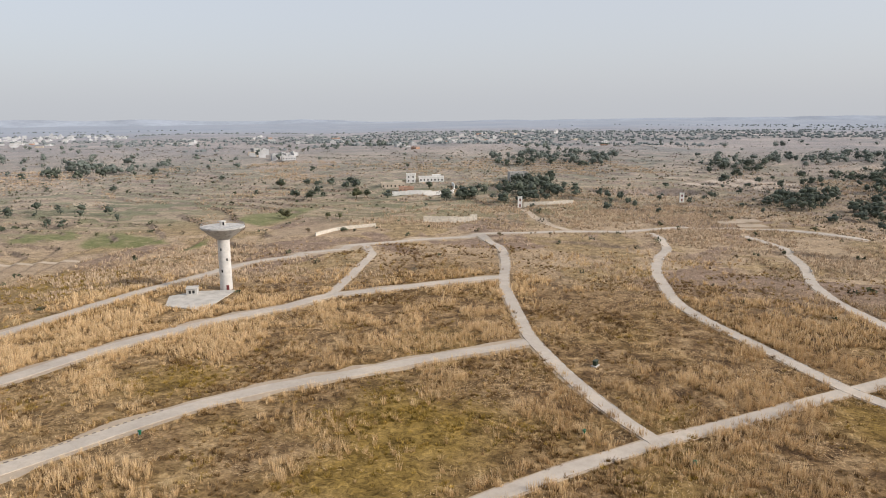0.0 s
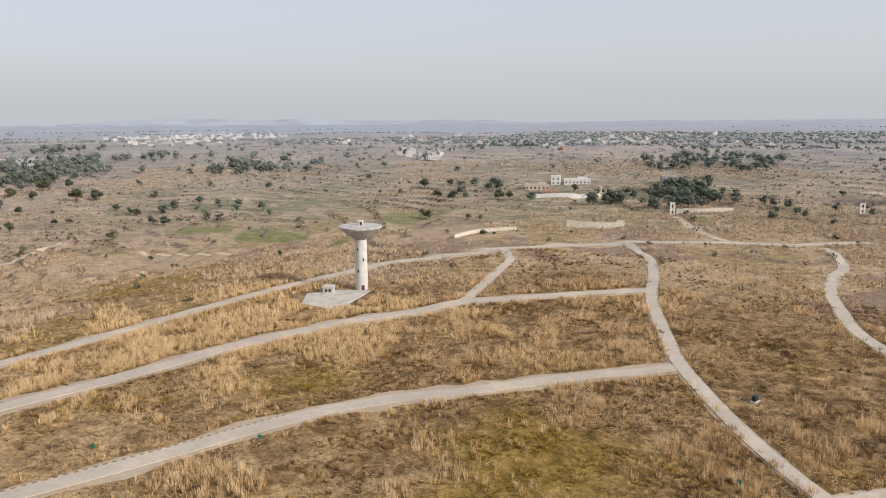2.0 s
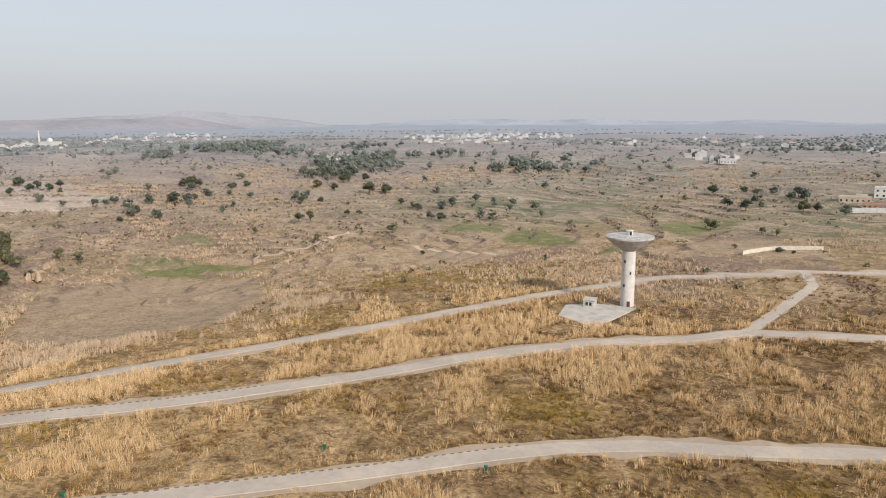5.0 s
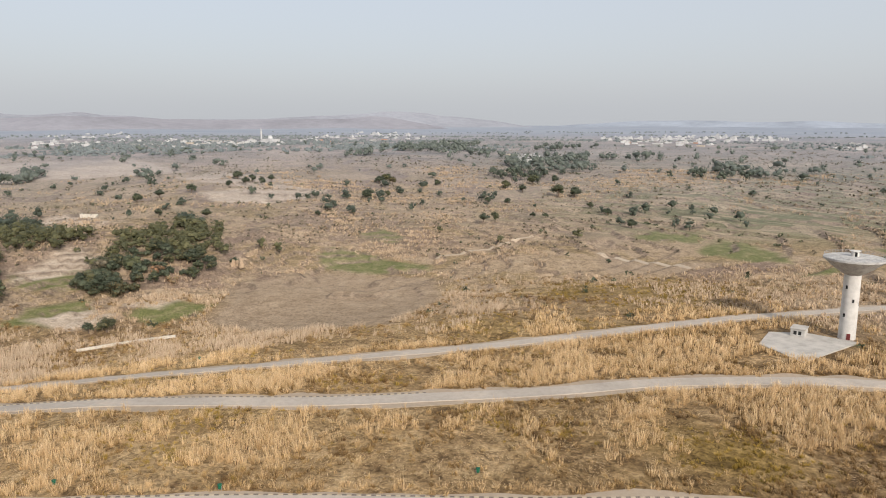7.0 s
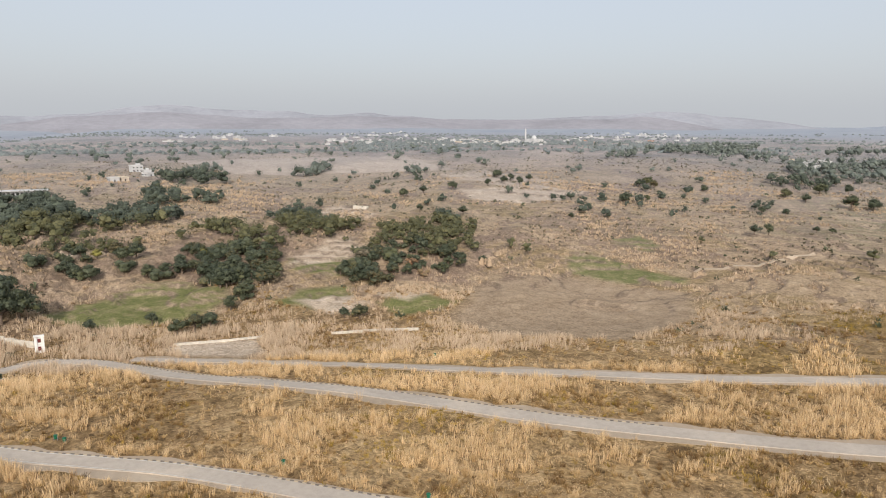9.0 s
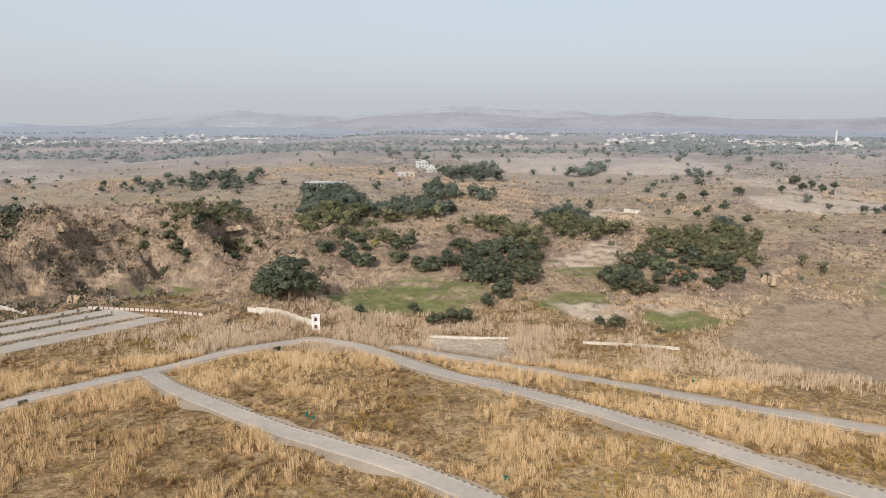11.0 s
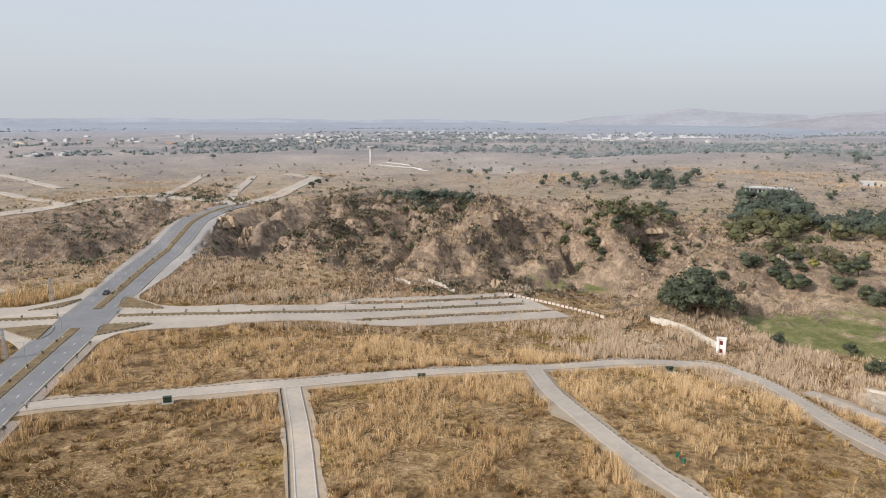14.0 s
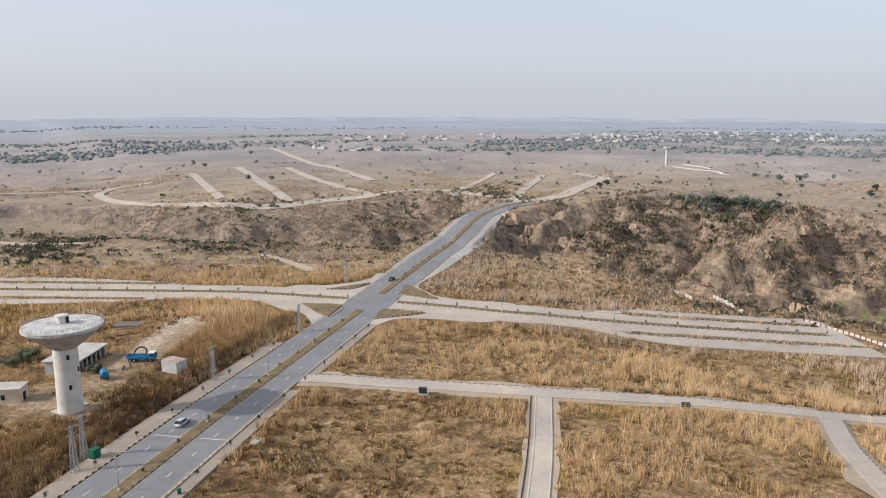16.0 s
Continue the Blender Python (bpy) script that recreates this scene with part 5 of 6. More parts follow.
def compound():
    """The white compound with an orange-trimmed house and a walled yard beyond the plots."""
    for x, y, w, d, s, mat, text, a in ((-42, 612, 20, 9, 1, CREAM, "long cream farmhouse with flat roof", 5), (-10, 642, 22, 10, 1, WHITE, "white farm building with a flat roof", 3), (-30, 590, 12, 9, 1, BRICKS, "orange-trimmed single-storey brick house beside a yard", 5), (67, 640, 16, 10, 2, GREYWALL, "grey two-storey house among trees", 8), (-28, 640, 8, 8, 2, WHITE, "small white two-storey house", 0)):
        t = house(mat, w, d, 3.5, s, True, s == 1 and w > 15)
        t.matrix_basis = pose(x, y, ground_at(x, y), 0, 0, a)
        tagged(t, text)
    wall(((-40, 572), (-10, 574), (8, 582)), 3.0, 0.4, WHITE, "white yard wall of a farm compound", 6.0)
    wall(((8, 582), (10, 600), (8, 620)), 3.0, 0.4, WHITE, "white yard wall of a farm compound", 6.0)


compound()


def minaret(x, y):
    t = thing("mosque", x, y, 20, "white mosque with a slender minaret in the far village", "mosque")
    part("hall", box((30, 22, 9), (0, 0, -1)), WHITE_FAR, t)
    part("dome", lathe(((5, 8), (5.2, 9.5), (4.4, 12), (2.4, 14), (0.2, 15)), 20), WHITE_FAR, t)
    m = part("minaret", lathe(((1.8, -1), (1.6, 20), (2.2, 20.2), (2.2, 21), (1.3, 21.2), (1.2, 26), (0.1, 29)), 14), WHITE_FAR, t, at=pose(-16, -8, 0))


minaret(-1330, 730)


def arcade(x, y, turn):
    t = thing("long_building", x, y, turn, "long white single-storey building with a row of arches", "building")
    part("wall", box((34, 8, 4.5), (0, 1, -0.5)), WHITE_FAR, t)
    part("roof", box((36, 12, 0.5), (0, 0, 4.2)), WHITE_FAR, t)
    for k in range(12):
        part("pier", box((0.7, 0.7, 4.4), (-16.5 + k * 3.0, -4.5, -0.2)), WHITE_FAR, t)
        part("doorway", box((1.6, 0.2, 2.6), (-15 + k * 3.0, -3.05, 0.2)), SHADE, t)


arcade(-650, -59, 95)


def ruin(x, y):
    t = thing("stone_ruin", x, y, 60, "roofless pale stone ruin on a terrace", "ruin")
    for k, (u, v, w, d, h) in enumerate(((-2.5, -3, 5, 0.7, 2.6), (3.2, -3, 3.4, 0.7, 1.4), (0, 3, 10, 0.7, 1.6), (-5, 0, 0.7, 5.2, 2.4), (5, 0, 0.7, 5.2, 1.2), (1, 0, 0.6, 5.2, 1.9))):
        part("wall", box((w, d, h + 0.5), (u, v, -0.5), None, 0.1), STONE, t)


ruin(-537, 183)


def far_tower(x, y):
    t = thing("water_tower", x, y, 0, "distant white water tower on the open plain", "water tower")
    part("shaft", lathe(((1.5, -1), (1.4, 16)), 24), WHITE_FAR, t)
    part("tank", lathe(((1.4, 16), (2.2, 17), (4.4, 19), (4.5, 19.8), (0.3, 20.2)), 32), WHITE_FAR, t)


far_tower(-665, -497)
for line in (((-680, -486), (-676, -455), (-668, -440)), ((-655, -478), (-652, -445), (-650, -401))):
    wall(line, 0.6, 0.3, WHITE_FAR, "white boundary wall on the open plain", 8.0)
for x, y in ((178, 440), (190, 446), (186, 428)):
    slab(((x - 9, y - 6), (x + 9, y - 5), (x + 8, y + 6), (x - 8, y + 5)), "pale concrete foundation pad", mat=VERGE)


# ---------------------------------------------------------------- trees
def leaf_cloud(blobs, count, size, seed):
    """Small leaf sprays scattered in the shell of several lumps: an uneven crown with gaps."""
    g = np.random.default_rng(seed)
    per = [max(4, int(count * r * r / sum(b[3] ** 2 for b in blobs))) for *_, r in blobs]
    vs = []
    for (x, y, z, r), n in zip(blobs, per):
        d = g.normal(0, 1, (n, 3))
        d /= np.linalg.norm(d, axis=1)[:, None]
        c = d * (r * g.uniform(0.7, 1.12, (n, 1))) * (1, 1, 0.82) + (x, y, z)
        u = np.cross(d, g.normal(0, 1, (n, 3)))
        u /= np.linalg.norm(u, axis=1)[:, None] + 1e-9
        w = np.cross(d, u) + d * g.uniform(-0.7, 0.7, (n, 1))
        s = size * g.uniform(0.6, 1.3, (n, 1))
        vs.append(np.stack((c - u * s, c - w * s, c + u * s + w * s * 0.6), 1).reshape(-1, 3))
    v = np.concatenate(vs)
    return v, np.arange(len(v)).reshape(-1, 3)


def lumps(blobs, seed):
    """Dense inner foliage: rough lumps that close the crown behind the sprays."""
    g = random.Random(seed)
    bm = bmesh.new()
    for x, y, z, r in blobs:
        got = bmesh.ops.create_icosphere(bm, subdivisions=1, radius=r * 0.7)["verts"]
        for v in got:
            v.co = v.co * g.uniform(0.75, 1.15)
            v.co.z *= 0.82
            v.co += Vector((x, y, z))
    return bm


def tree(kind, seed, leaves, leaf=LEAF):
    """A tree one metre high at the origin, scaled when it is planted."""
    g = random.Random(seed)
    t = thing("tree", 0, 0, 0, "", "tree", z=0)
    bm = bmesh.new()
    if kind == "bush":
        blobs = [(g.uniform(-0.42, 0.42), g.uniform(-0.42, 0.42), g.uniform(0.25, 0.55), g.uniform(0.25, 0.4)) for _ in range(6)]
        trunk = 0.2
    elif kind == "tall":
        blobs = [(g.uniform(-0.16, 0.16), g.uniform(-0.16, 0.16), 0.3 + 0.1 * k, g.uniform(0.15, 0.24)) for k in range(7)]
        trunk = 0.3
    else:
        blobs = [(0.34 * math.cos(k * 1.1) * g.uniform(0.5, 1), 0.34 * math.sin(k * 1.1) * g.uniform(0.5, 1), g.uniform(0.34, 0.72), g.uniform(0.18, 0.27)) for k in range(9)]
        blobs.append((0.04, 0, 0.76, 0.27))
        trunk = 0.3
    add_rod(bm, (0, 0, -0.06), (0.02, 0.01, trunk), 0.045, 0.03, 7)
    for x, y, z, r in blobs[:6]:
        add_rod(bm, (0.02, 0.01, trunk * 0.9), (x * 0.8, y * 0.8, z), 0.022, 0.008, 5)
    part("trunk", bm, BARK, t)
    v, f = leaf_cloud(blobs, int(leaves * 1.35), 0.034, seed)
    crown = new("crown", mesh_of("crown", v, f, [leaf]))
    crown.parent = t
    inner = part("inner_foliage", lumps(blobs, seed), leaf, crown)
    return t


KINDS = [tree("round", 1, 720), tree("round", 2, 720), tree("bush", 3, 620), tree("bush", 4, 620), tree("tall", 5, 560)]
DRYS = [tree("bush", 21, 360, LEAF_DRY), tree("round", 22, 320, LEAF_DRY)]
GOLD = [tree("round", 31, 420, LEAF_YELLOW)]
for o in KINDS[:2]:
    tagged(o, "dark green acacia tree with a rounded uneven crown", group="trees of the valley")
for o in KINDS[2:4]:
    tagged(o, "dense dark green thorn bush on a slope", group="trees of the valley")
tagged(KINDS[4], "slim upright green tree at a field edge", group="trees of the valley")
for o in DRYS:
    tagged(o, "bare brownish withered bush in dry grass", group="withered bushes")
tagged(GOLD[0], "yellowing tree beside terraced fields", group="trees of the valley")
planted = set()


def plant(o, x, y, tall, g):
    wide = tall * g.uniform(0.9, 1.25)
    planted.add(o.name)
    put(o, pose(x, y, ground_at(x, y) - 0.1, 0, 0, g.uniform(0, 360)), (wide, wide, tall))


WOODS = []          # trees too far to tell apart: x, y, height, width


# wooded ground: outline, metres between trees, height
GROVES_VALLEY = (
    (((-386, 35), (-400, 50), (-430, 50), (-477, 83), (-436, 112), (-363, 102), (-336, 93), (-332, 81), (-352, 73), (-375, 61)), 6.2, 8.0),
    (((-408, 153), (-444, 183), (-472, 228), (-444, 237), (-366, 202), (-360, 177), (-349, 150), (-357, 129), (-388, 138)), 6.2, 7.2),
    (((-642, -73), (-641, -50), (-574, -15), (-488, 2), (-437, -11), (-444, -34)), 7.5, 10.5),
    (((-572, -7), (-583, 33), (-531, 45), (-460, 44), (-486, 5)), 8.0, 9.5),
    (((-567, 32), (-717, 33), (-810, 97), (-600, 94), (-537, 67), (-494, 46)), 9.5, 11.0),
    (((-630, 96), (-712, 133), (-796, 208), (-713, 192), (-618, 155), (-594, 124)), 9.5, 10.0),
    (((-535, 113), (-564, 150), (-497, 146), (-451, 163), (-430, 144), (-435, 109)), 7.0, 8.5),
    (((-387, -18), (-417, -13), (-453, 8), (-428, 30), (-395, 37), (-375, 25), (-376, 2)), 8.5, 7.5),
    (((-699, 232), (-695, 298), (-646, 324), (-639, 281), (-647, 218)), 13.0, 8.0))
GROVES_NORTH = (
    (((-549, 534), (-553, 611), (-556, 738), (-478, 705), (-385, 567), (-402, 512), (-475, 533)), 14.0, 9.5),
    (((-645, 495), (-633, 614), (-545, 537), (-590, 457)), 15.0, 10.0),
    (((-813, 559), (-1016, 979), (-707, 705), (-702, 512)), 19.0, 10.0),
    (((-399, 691), (-373, 841), (-306, 710), (-354, 639)), 15.0, 11.5),
    (((4, 703), (76, 833), (217, 850), (184, 696), (120, 670), (62, 674)), 13.0, 9.0),
    (((8, 596), (36, 600), (35, 537), (7, 547)), 8.0, 9.0),
    (((44, 570), (58, 626), (110, 644), (100, 561), (74, 531), (44, 522)), 8.0, 10.0),
    (((-533, 556), (-784, 899), (-564, 917), (-387, 680), (-419, 579), (-489, 545)), 17.0, 10.0),
    (((-720, 549), (-1150, 865), (-1105, 1060), (-838, 959), (-656, 680), (-693, 595)), 24.0, 10.0))
GROVES_EAST = (
    (((229, 502), (261, 535), (289, 532), (260, 484), (228, 483)), 7.5, 8.5),
    (((276, 479), (318, 512), (291, 466), (270, 461)), 7.5, 8.0),
    (((307, 594), (374, 607), (320, 516), (286, 534)), 9.0, 8.0),
    (((243, 692), (295, 714), (308, 681), (282, 644), (235, 653)), 11.0, 8.0),
    (((163, 781), (258, 791), (456, 742), (411, 667), (233, 713)), 13.0, 9.0))
GROVES_SOUTH = (
    (((-384, -249), (-387, -230), (-395, -169), (-385, -163), (-380, -200)), 6.5, 5.5),
    (((-414, -122), (-432, -105), (-505, -86), (-428, -57), (-381, -70), (-389, -100)), 6.5, 6.5),
    (((-549, -218), (-582, -185), (-642, -201), (-633, -236)), 9.5, 7.5),
    (((-642, -201), (-724, -193), (-698, -137), (-616, -117), (-601, -172)), 11.0, 8.5),
    (((-330, -224), (-358, -231), (-365, -170), (-337, -145), (-320, -166), (-307, -183)), 6.0, 3.2),
    (((-475, -307), (-502, -283), (-496, -228), (-430, -225), (-440, -280)), 7.5, 7.5),
    (((-390, -215), (-468, -300), (-495, -230), (-405, -172)), 8.5, 6.0),
    (((-391, -90), (-400, -60), (-440, -30), (-420, -60)), 8.0, 6.0))
LONE_TREES = (
    (-318, -9, 15), (-323, -4, 15), (-316, -17, 13), (-327, -13, 17), (-330, -22, 13), (-322, -22, 12), (-313, 22, 6), (-320, 44, 6), (-300, 60, 8.5), (-302, 66, 8), (-298, 54, 7), (-305, 61, 7), (-301, 126, 7), (-304, 120, 5), (-480, 376, 9), (-544, 440, 8), (-549, 447, 8), (-489, 402, 6), (-353, 382, 7), (-350, 390, 7), (-351, 341, 5),
    (-342, 419, 4.5), (-335, 424, 4), (-278, 389, 7), (-634, 352, 8), (-620, 364, 8), (-662, 350, 9), (-386, 247, 8), (-391, 238, 7), (-454, 314, 5), (-426, 498, 8), (-435, 550, 9), (-140, 622, 9),
    (-101, 550, 7.5), (-106, 478, 7.5), (-67, 558, 8), (-59, 561, 8), (-342, 787, 11), (-311, 712, 11), (-76, 468, 5.5), (-68, 468, 5), (-11, 598, 7), (-307, 352, 5))
LONE_MORE = (
    (-276, 441, 6.5), (-317, 470, 6), (-343, 484, 6), (-391, 503, 10), (-382, 514, 9), (-448, 535, 10), (-545, 434, 8), (-533, 440, 8), (-490, 382, 8), (-447, 499, 8), (-503, 468, 7), (-409, 440, 6),
    (-392, 445, 6), (-576, 228, 9), (-587, 249, 8), (-600, 280, 8), (-619, 338, 8), (-609, 349, 8), (-606, 316, 7), (-478, 242, 7), (-499, 217, 6), (-636, 40, 9), (-470, -380, 6), (-455, -372, 5))


def within(x, y, poly):
    return float(inside(np.array([x]), np.array([y]), list(poly), 0.01)[0]) > 0.5


rng = random.Random(9)
candidates = []


def settle(x, y, h):
    """A tree of its own when near enough, else one of the joined groves."""
    far = math.dist((x, y), (-25, 40))
    if far > 470:
        WOODS.append((x, y, h, h * rng.uniform(0.85, 1.15)))
    elif h < 4.2:
        candidates.append((far, rng.choice(KINDS[2:4] + DRYS[:1]), x, y, h))
    else:
        candidates.append((far, rng.choices(KINDS + GOLD + DRYS, (7, 7, 2, 2, 1, 0.3, 0.5, 0.7))[0], x, y, h))


for outline, gap, tall in GROVES_VALLEY + GROVES_NORTH + GROVES_EAST + GROVES_SOUTH:
    xs, ys = zip(*outline)
    x = min(xs)
    while x < max(xs):
        y = min(ys)
        while y < max(ys):
            u, v = x + rng.gauss(0, 0.5) * gap, y + rng.gauss(0, 0.5) * gap
            open_ground = float(fractal(np.array([u]), np.array([v]), 34 if gap < 9 else 70, 87, 2)[0]) < (-0.45 if gap < 8 else -0.2 if gap < 10 else 0.12)
            if not open_ground and math.dist((u, v), (-648, -58)) > 30 and within(u + rng.gauss(0, gap * 0.5), v + rng.gauss(0, gap * 0.5), outline):
                settle(u, v, tall * rng.uniform(0.55, 1.25))
            y += gap
        x += gap
for x, y, tall in LONE_TREES + LONE_MORE:
    far = math.dist((x, y), (-25, 40))
    candidates.append((far if far < 470 else far * 0.55, rng.choice(KINDS[:2]), x, y, tall * rng.uniform(0.95, 1.1)))
# scattered trees and bushes over the slopes and the plain
for _ in range(420):
    a, r = rng.uniform(-40, 190), rng.uniform(360, 1300)
    x, y = -25 - math.sin(radians(a)) * r, 40 + math.cos(radians(a)) * r
    if math.dist((x, y), (-270, 220)) < 120 or (a > 125 and r < 950 and rng.random() < 0.9):
        continue
    h = rng.uniform(2.5, 8.5) * (0.5 if r < 500 else 0.9)
    if r > 400:
        WOODS.append((x, y, h, h * rng.uniform(0.9, 1.3)))
    else:
        candidates.append((r, rng.choice(KINDS[:4] + DRYS), x, y, h))
for _ in range(1500):
    a, r = rng.uniform(-40, 95), math.exp(rng.uniform(math.log(470), math.log(1300)))
    x, y = -25 - math.sin(radians(a)) * r, 40 + math.cos(radians(a)) * r
    if float(fractal(np.array([x]), np.array([y]), 120, 89, 3)[0]) + rng.gauss(0, 0.12) > 0.16:
        h = rng.uniform(4, 10)
        WOODS.append((x, y, h, h * rng.uniform(0.9, 1.2)))
candidates.sort(key=lambda c: c[0])
for far, o, x, y, h in candidates[:300]:
    plant(o, x, y, h, rng)
for far, o, x, y, h in candidates[300:]:
    WOODS.append((x, y, h, h * rng.uniform(0.9, 1.3)))
for o in KINDS + DRYS + GOLD:
    if o.name not in planted:
        plant(o, -600 + rng.uniform(-60, 60), 420 + rng.uniform(-60, 60), 6, rng)


for o, x, y, tall in ((KINDS[2], -48, -152, 5.5), (KINDS[3], -43, -149, 4.5), (KINDS[2], -62.5, -126.5, 3.6), (KINDS[3], -55, -124, 2.6)):
    plant(o, x, y, tall, rng)


def woods():
    """The groves of the plain, joined: lumpy crowns with loose sprays on short stems."""
    g = np.random.default_rng(17)
    levels = height(np.array([w[0] for w in WOODS]), np.array([w[1] for w in WOODS]))
    ico = bmesh.new()
    bmesh.ops.create_icosphere(ico, subdivisions=1, radius=1.0)
    base = np.array([v.co[:] for v in ico.verts])
    tri = np.array([[v.index for v in f.verts] for f in ico.faces])
    ico.free()
    # leaf colour by distance; the outer rings carry painted haze
    for r0, r1, leaf, text in ((0, 470, LEAF, "dark green thickets in the valley"), (470, 720, LEAF_MID, "green groves of the middle distance"), (720, 9999, LEAF_FAR, "grey-green groves across the plain, haze in their colour")):
        near = r1 < 800
        vs, fs, n = [], [], 0
        sprays = 110 if near else 52
        for (x, y, h, w), z in zip(WOODS, levels):
            if not r0 <= math.dist((x, y), (-25, 40)) < r1:
                continue
            for k in range(7 if near else 3):
                a = g.uniform(0, math.tau)
                r = g.uniform(0.15, 0.24) if near else g.uniform(0.2, 0.32)
                c = np.array((x + math.cos(a) * w * 0.28 * g.uniform(0.3, 1.1), y + math.sin(a) * w * 0.28 * g.uniform(0.3, 1.1), z + h * g.uniform(0.32, 0.74)))
                vs.append(base * (w * r, w * r, h * r * 0.85) * g.uniform(0.7, 1.2, (len(base), 1)) + c)
                fs.append(tri + n)
                n += len(base)
            d = g.normal(0, 1, (sprays, 3))
            d /= np.linalg.norm(d, axis=1)[:, None]
            c = d * (w * 0.52, w * 0.52, h * 0.45) * g.uniform(0.8, 1.05, (sprays, 1)) + (x, y, z + h * 0.55)
            u, q = g.normal(0, (0.036 if near else 0.05) * w, (2, sprays, 3))
            vs.append(np.stack((c - u, c + u, c + q), 1).reshape(-1, 3))
            fs.append(np.arange(sprays * 3).reshape(-1, 3) + n)
            n += sprays * 3
            vs.append(np.array(((x - 0.25, y, z - 0.3), (x + 0.25, y, z - 0.3), (x, y, z + h * 0.5))))
            fs.append(np.array(((0, 1, 2),)) + n)
            n += 3
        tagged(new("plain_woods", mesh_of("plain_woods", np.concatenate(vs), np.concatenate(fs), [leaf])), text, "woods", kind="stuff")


woods()


BELTS = (
    ((-25, -880), (-21, -1077), (-151, -1121), (-324, -1157), (-294, -1021), (-147, -925)), ((-404, -892), (-533, -906), (-586, -861), (-548, -796), (-464, -766)),
    ((-534, -740), (-832, -1074), (-1169, -1095), (-916, -791), (-599, -705)), ((-965, -863), (-1336, -1231), (-1743, -858), (-1300, -619), (-1147, -801)),
    ((-1272, -467), (-1906, -416), (-1462, -273), (-1314, -394)), ((-1151, 277), (-1992, 631), (-1952, 1151), (-1147, 767), (-968, 335)))


def far_woods():
    """Tree belts on the horizon's plain, past counting."""
    g = np.random.default_rng(3)
    n = 26000
    a, r = np.radians(g.uniform(-42, 192, n)), np.exp(g.uniform(np.log(1000), np.log(2700), n))
    x, y = -25 - np.sin(a) * r, 40 + np.cos(a) * r
    belt = np.zeros(n)
    for poly in BELTS:
        belt = np.maximum(belt, inside(x, y, list(poly), 60.0))
    keep = fractal(a * 420, r * 0.9, 130, 61, 3) + 0.10 * g.normal(size=n) + 0.8 * belt > 0.16
    x, y, r = x[keep], y[keep], r[keep]
    n = len(x)
    h, w = g.uniform(1.8, 4.8, n), g.uniform(2.2, 6.0, n)
    z = height(x, y)
    ring = np.array([(math.cos(k * math.tau / 5), math.sin(k * math.tau / 5)) for k in range(5)])
    v = np.zeros((n, 11, 3))
    for k in range(5):
        s = g.uniform(0.7, 1.15, n)
        v[:, k] = np.stack((x + ring[k, 0] * w * s * 0.8, y + ring[k, 1] * w * s * 0.8, z + h * 0.1), 1)
        s = g.uniform(0.6, 1.15, n)
        v[:, 5 + k] = np.stack((x + ring[k, 0] * w * s * 0.75, y + ring[k, 1] * w * s * 0.75, z + h * g.uniform(0.55, 0.8, n)), 1)
    v[:, 10] = np.stack((x, y, z + h), 1)
    f = [(k, (k + 1) % 5, 5 + (k + 1) % 5) for k in range(5)] + [(k, 5 + (k + 1) % 5, 5 + k) for k in range(5)] + [(5 + k, 5 + (k + 1) % 5, 10) for k in range(5)]
    f = (np.array(f)[None] + np.arange(n)[:, None, None] * 11).reshape(-1, 3)
    tagged(new("distant_woods", mesh_of("distant_woods", v.reshape(-1, 3), f, [LEAF_HAZE])), "tree belts on the far plain, paled by painted haze", "woods", kind="stuff")


far_woods()


def hills():
    """Low ridges that close the plain, with distance haze put into their colours."""
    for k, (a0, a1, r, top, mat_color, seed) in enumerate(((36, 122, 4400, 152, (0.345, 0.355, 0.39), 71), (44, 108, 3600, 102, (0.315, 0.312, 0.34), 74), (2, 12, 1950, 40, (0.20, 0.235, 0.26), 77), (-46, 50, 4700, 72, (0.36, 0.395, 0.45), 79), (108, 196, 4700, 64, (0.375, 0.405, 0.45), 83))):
        n = 240
        a = np.radians(np.linspace(a0, a1, n))
        env = np.clip(np.minimum(np.linspace(0, 1, n), np.linspace(1, 0, n)) * 6, 0, 1)
        x, y = -25 - np.sin(a) * r, 40 + np.cos(a) * r
        crest = -25 + (top + 25) * env * (0.72 + 0.33 * fractal(x, y, 900, seed, 4))
        cols = []
        for s in (0.0, 0.25, 0.5, 0.75, 1.0):
            rr = r - 420 + 420 * s
            xx, yy = -25 - np.sin(a) * rr, 40 + np.cos(a) * rr
            cols.append(np.stack((xx, yy, -30 + (crest + 30) * s ** 0.7 * (1 + 0.12 * (1 - s) * fractal(xx, yy, 300, seed + 5, 3))), 1))
        v = np.stack(cols, 1).reshape(-1, 3)
        i, j = np.meshgrid(np.arange(n - 1), np.arange(4), indexing="ij")
        p = (i * 5 + j).ravel()
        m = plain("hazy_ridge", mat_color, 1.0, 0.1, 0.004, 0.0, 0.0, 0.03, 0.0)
        tagged(new("backdrop_ridge", mesh_of("backdrop_ridge", v, np.stack((p, p + 1, p + 6, p + 5), 1), [m])), "low ridge with haze painted into its colour", "hills", kind="structure")


hills()


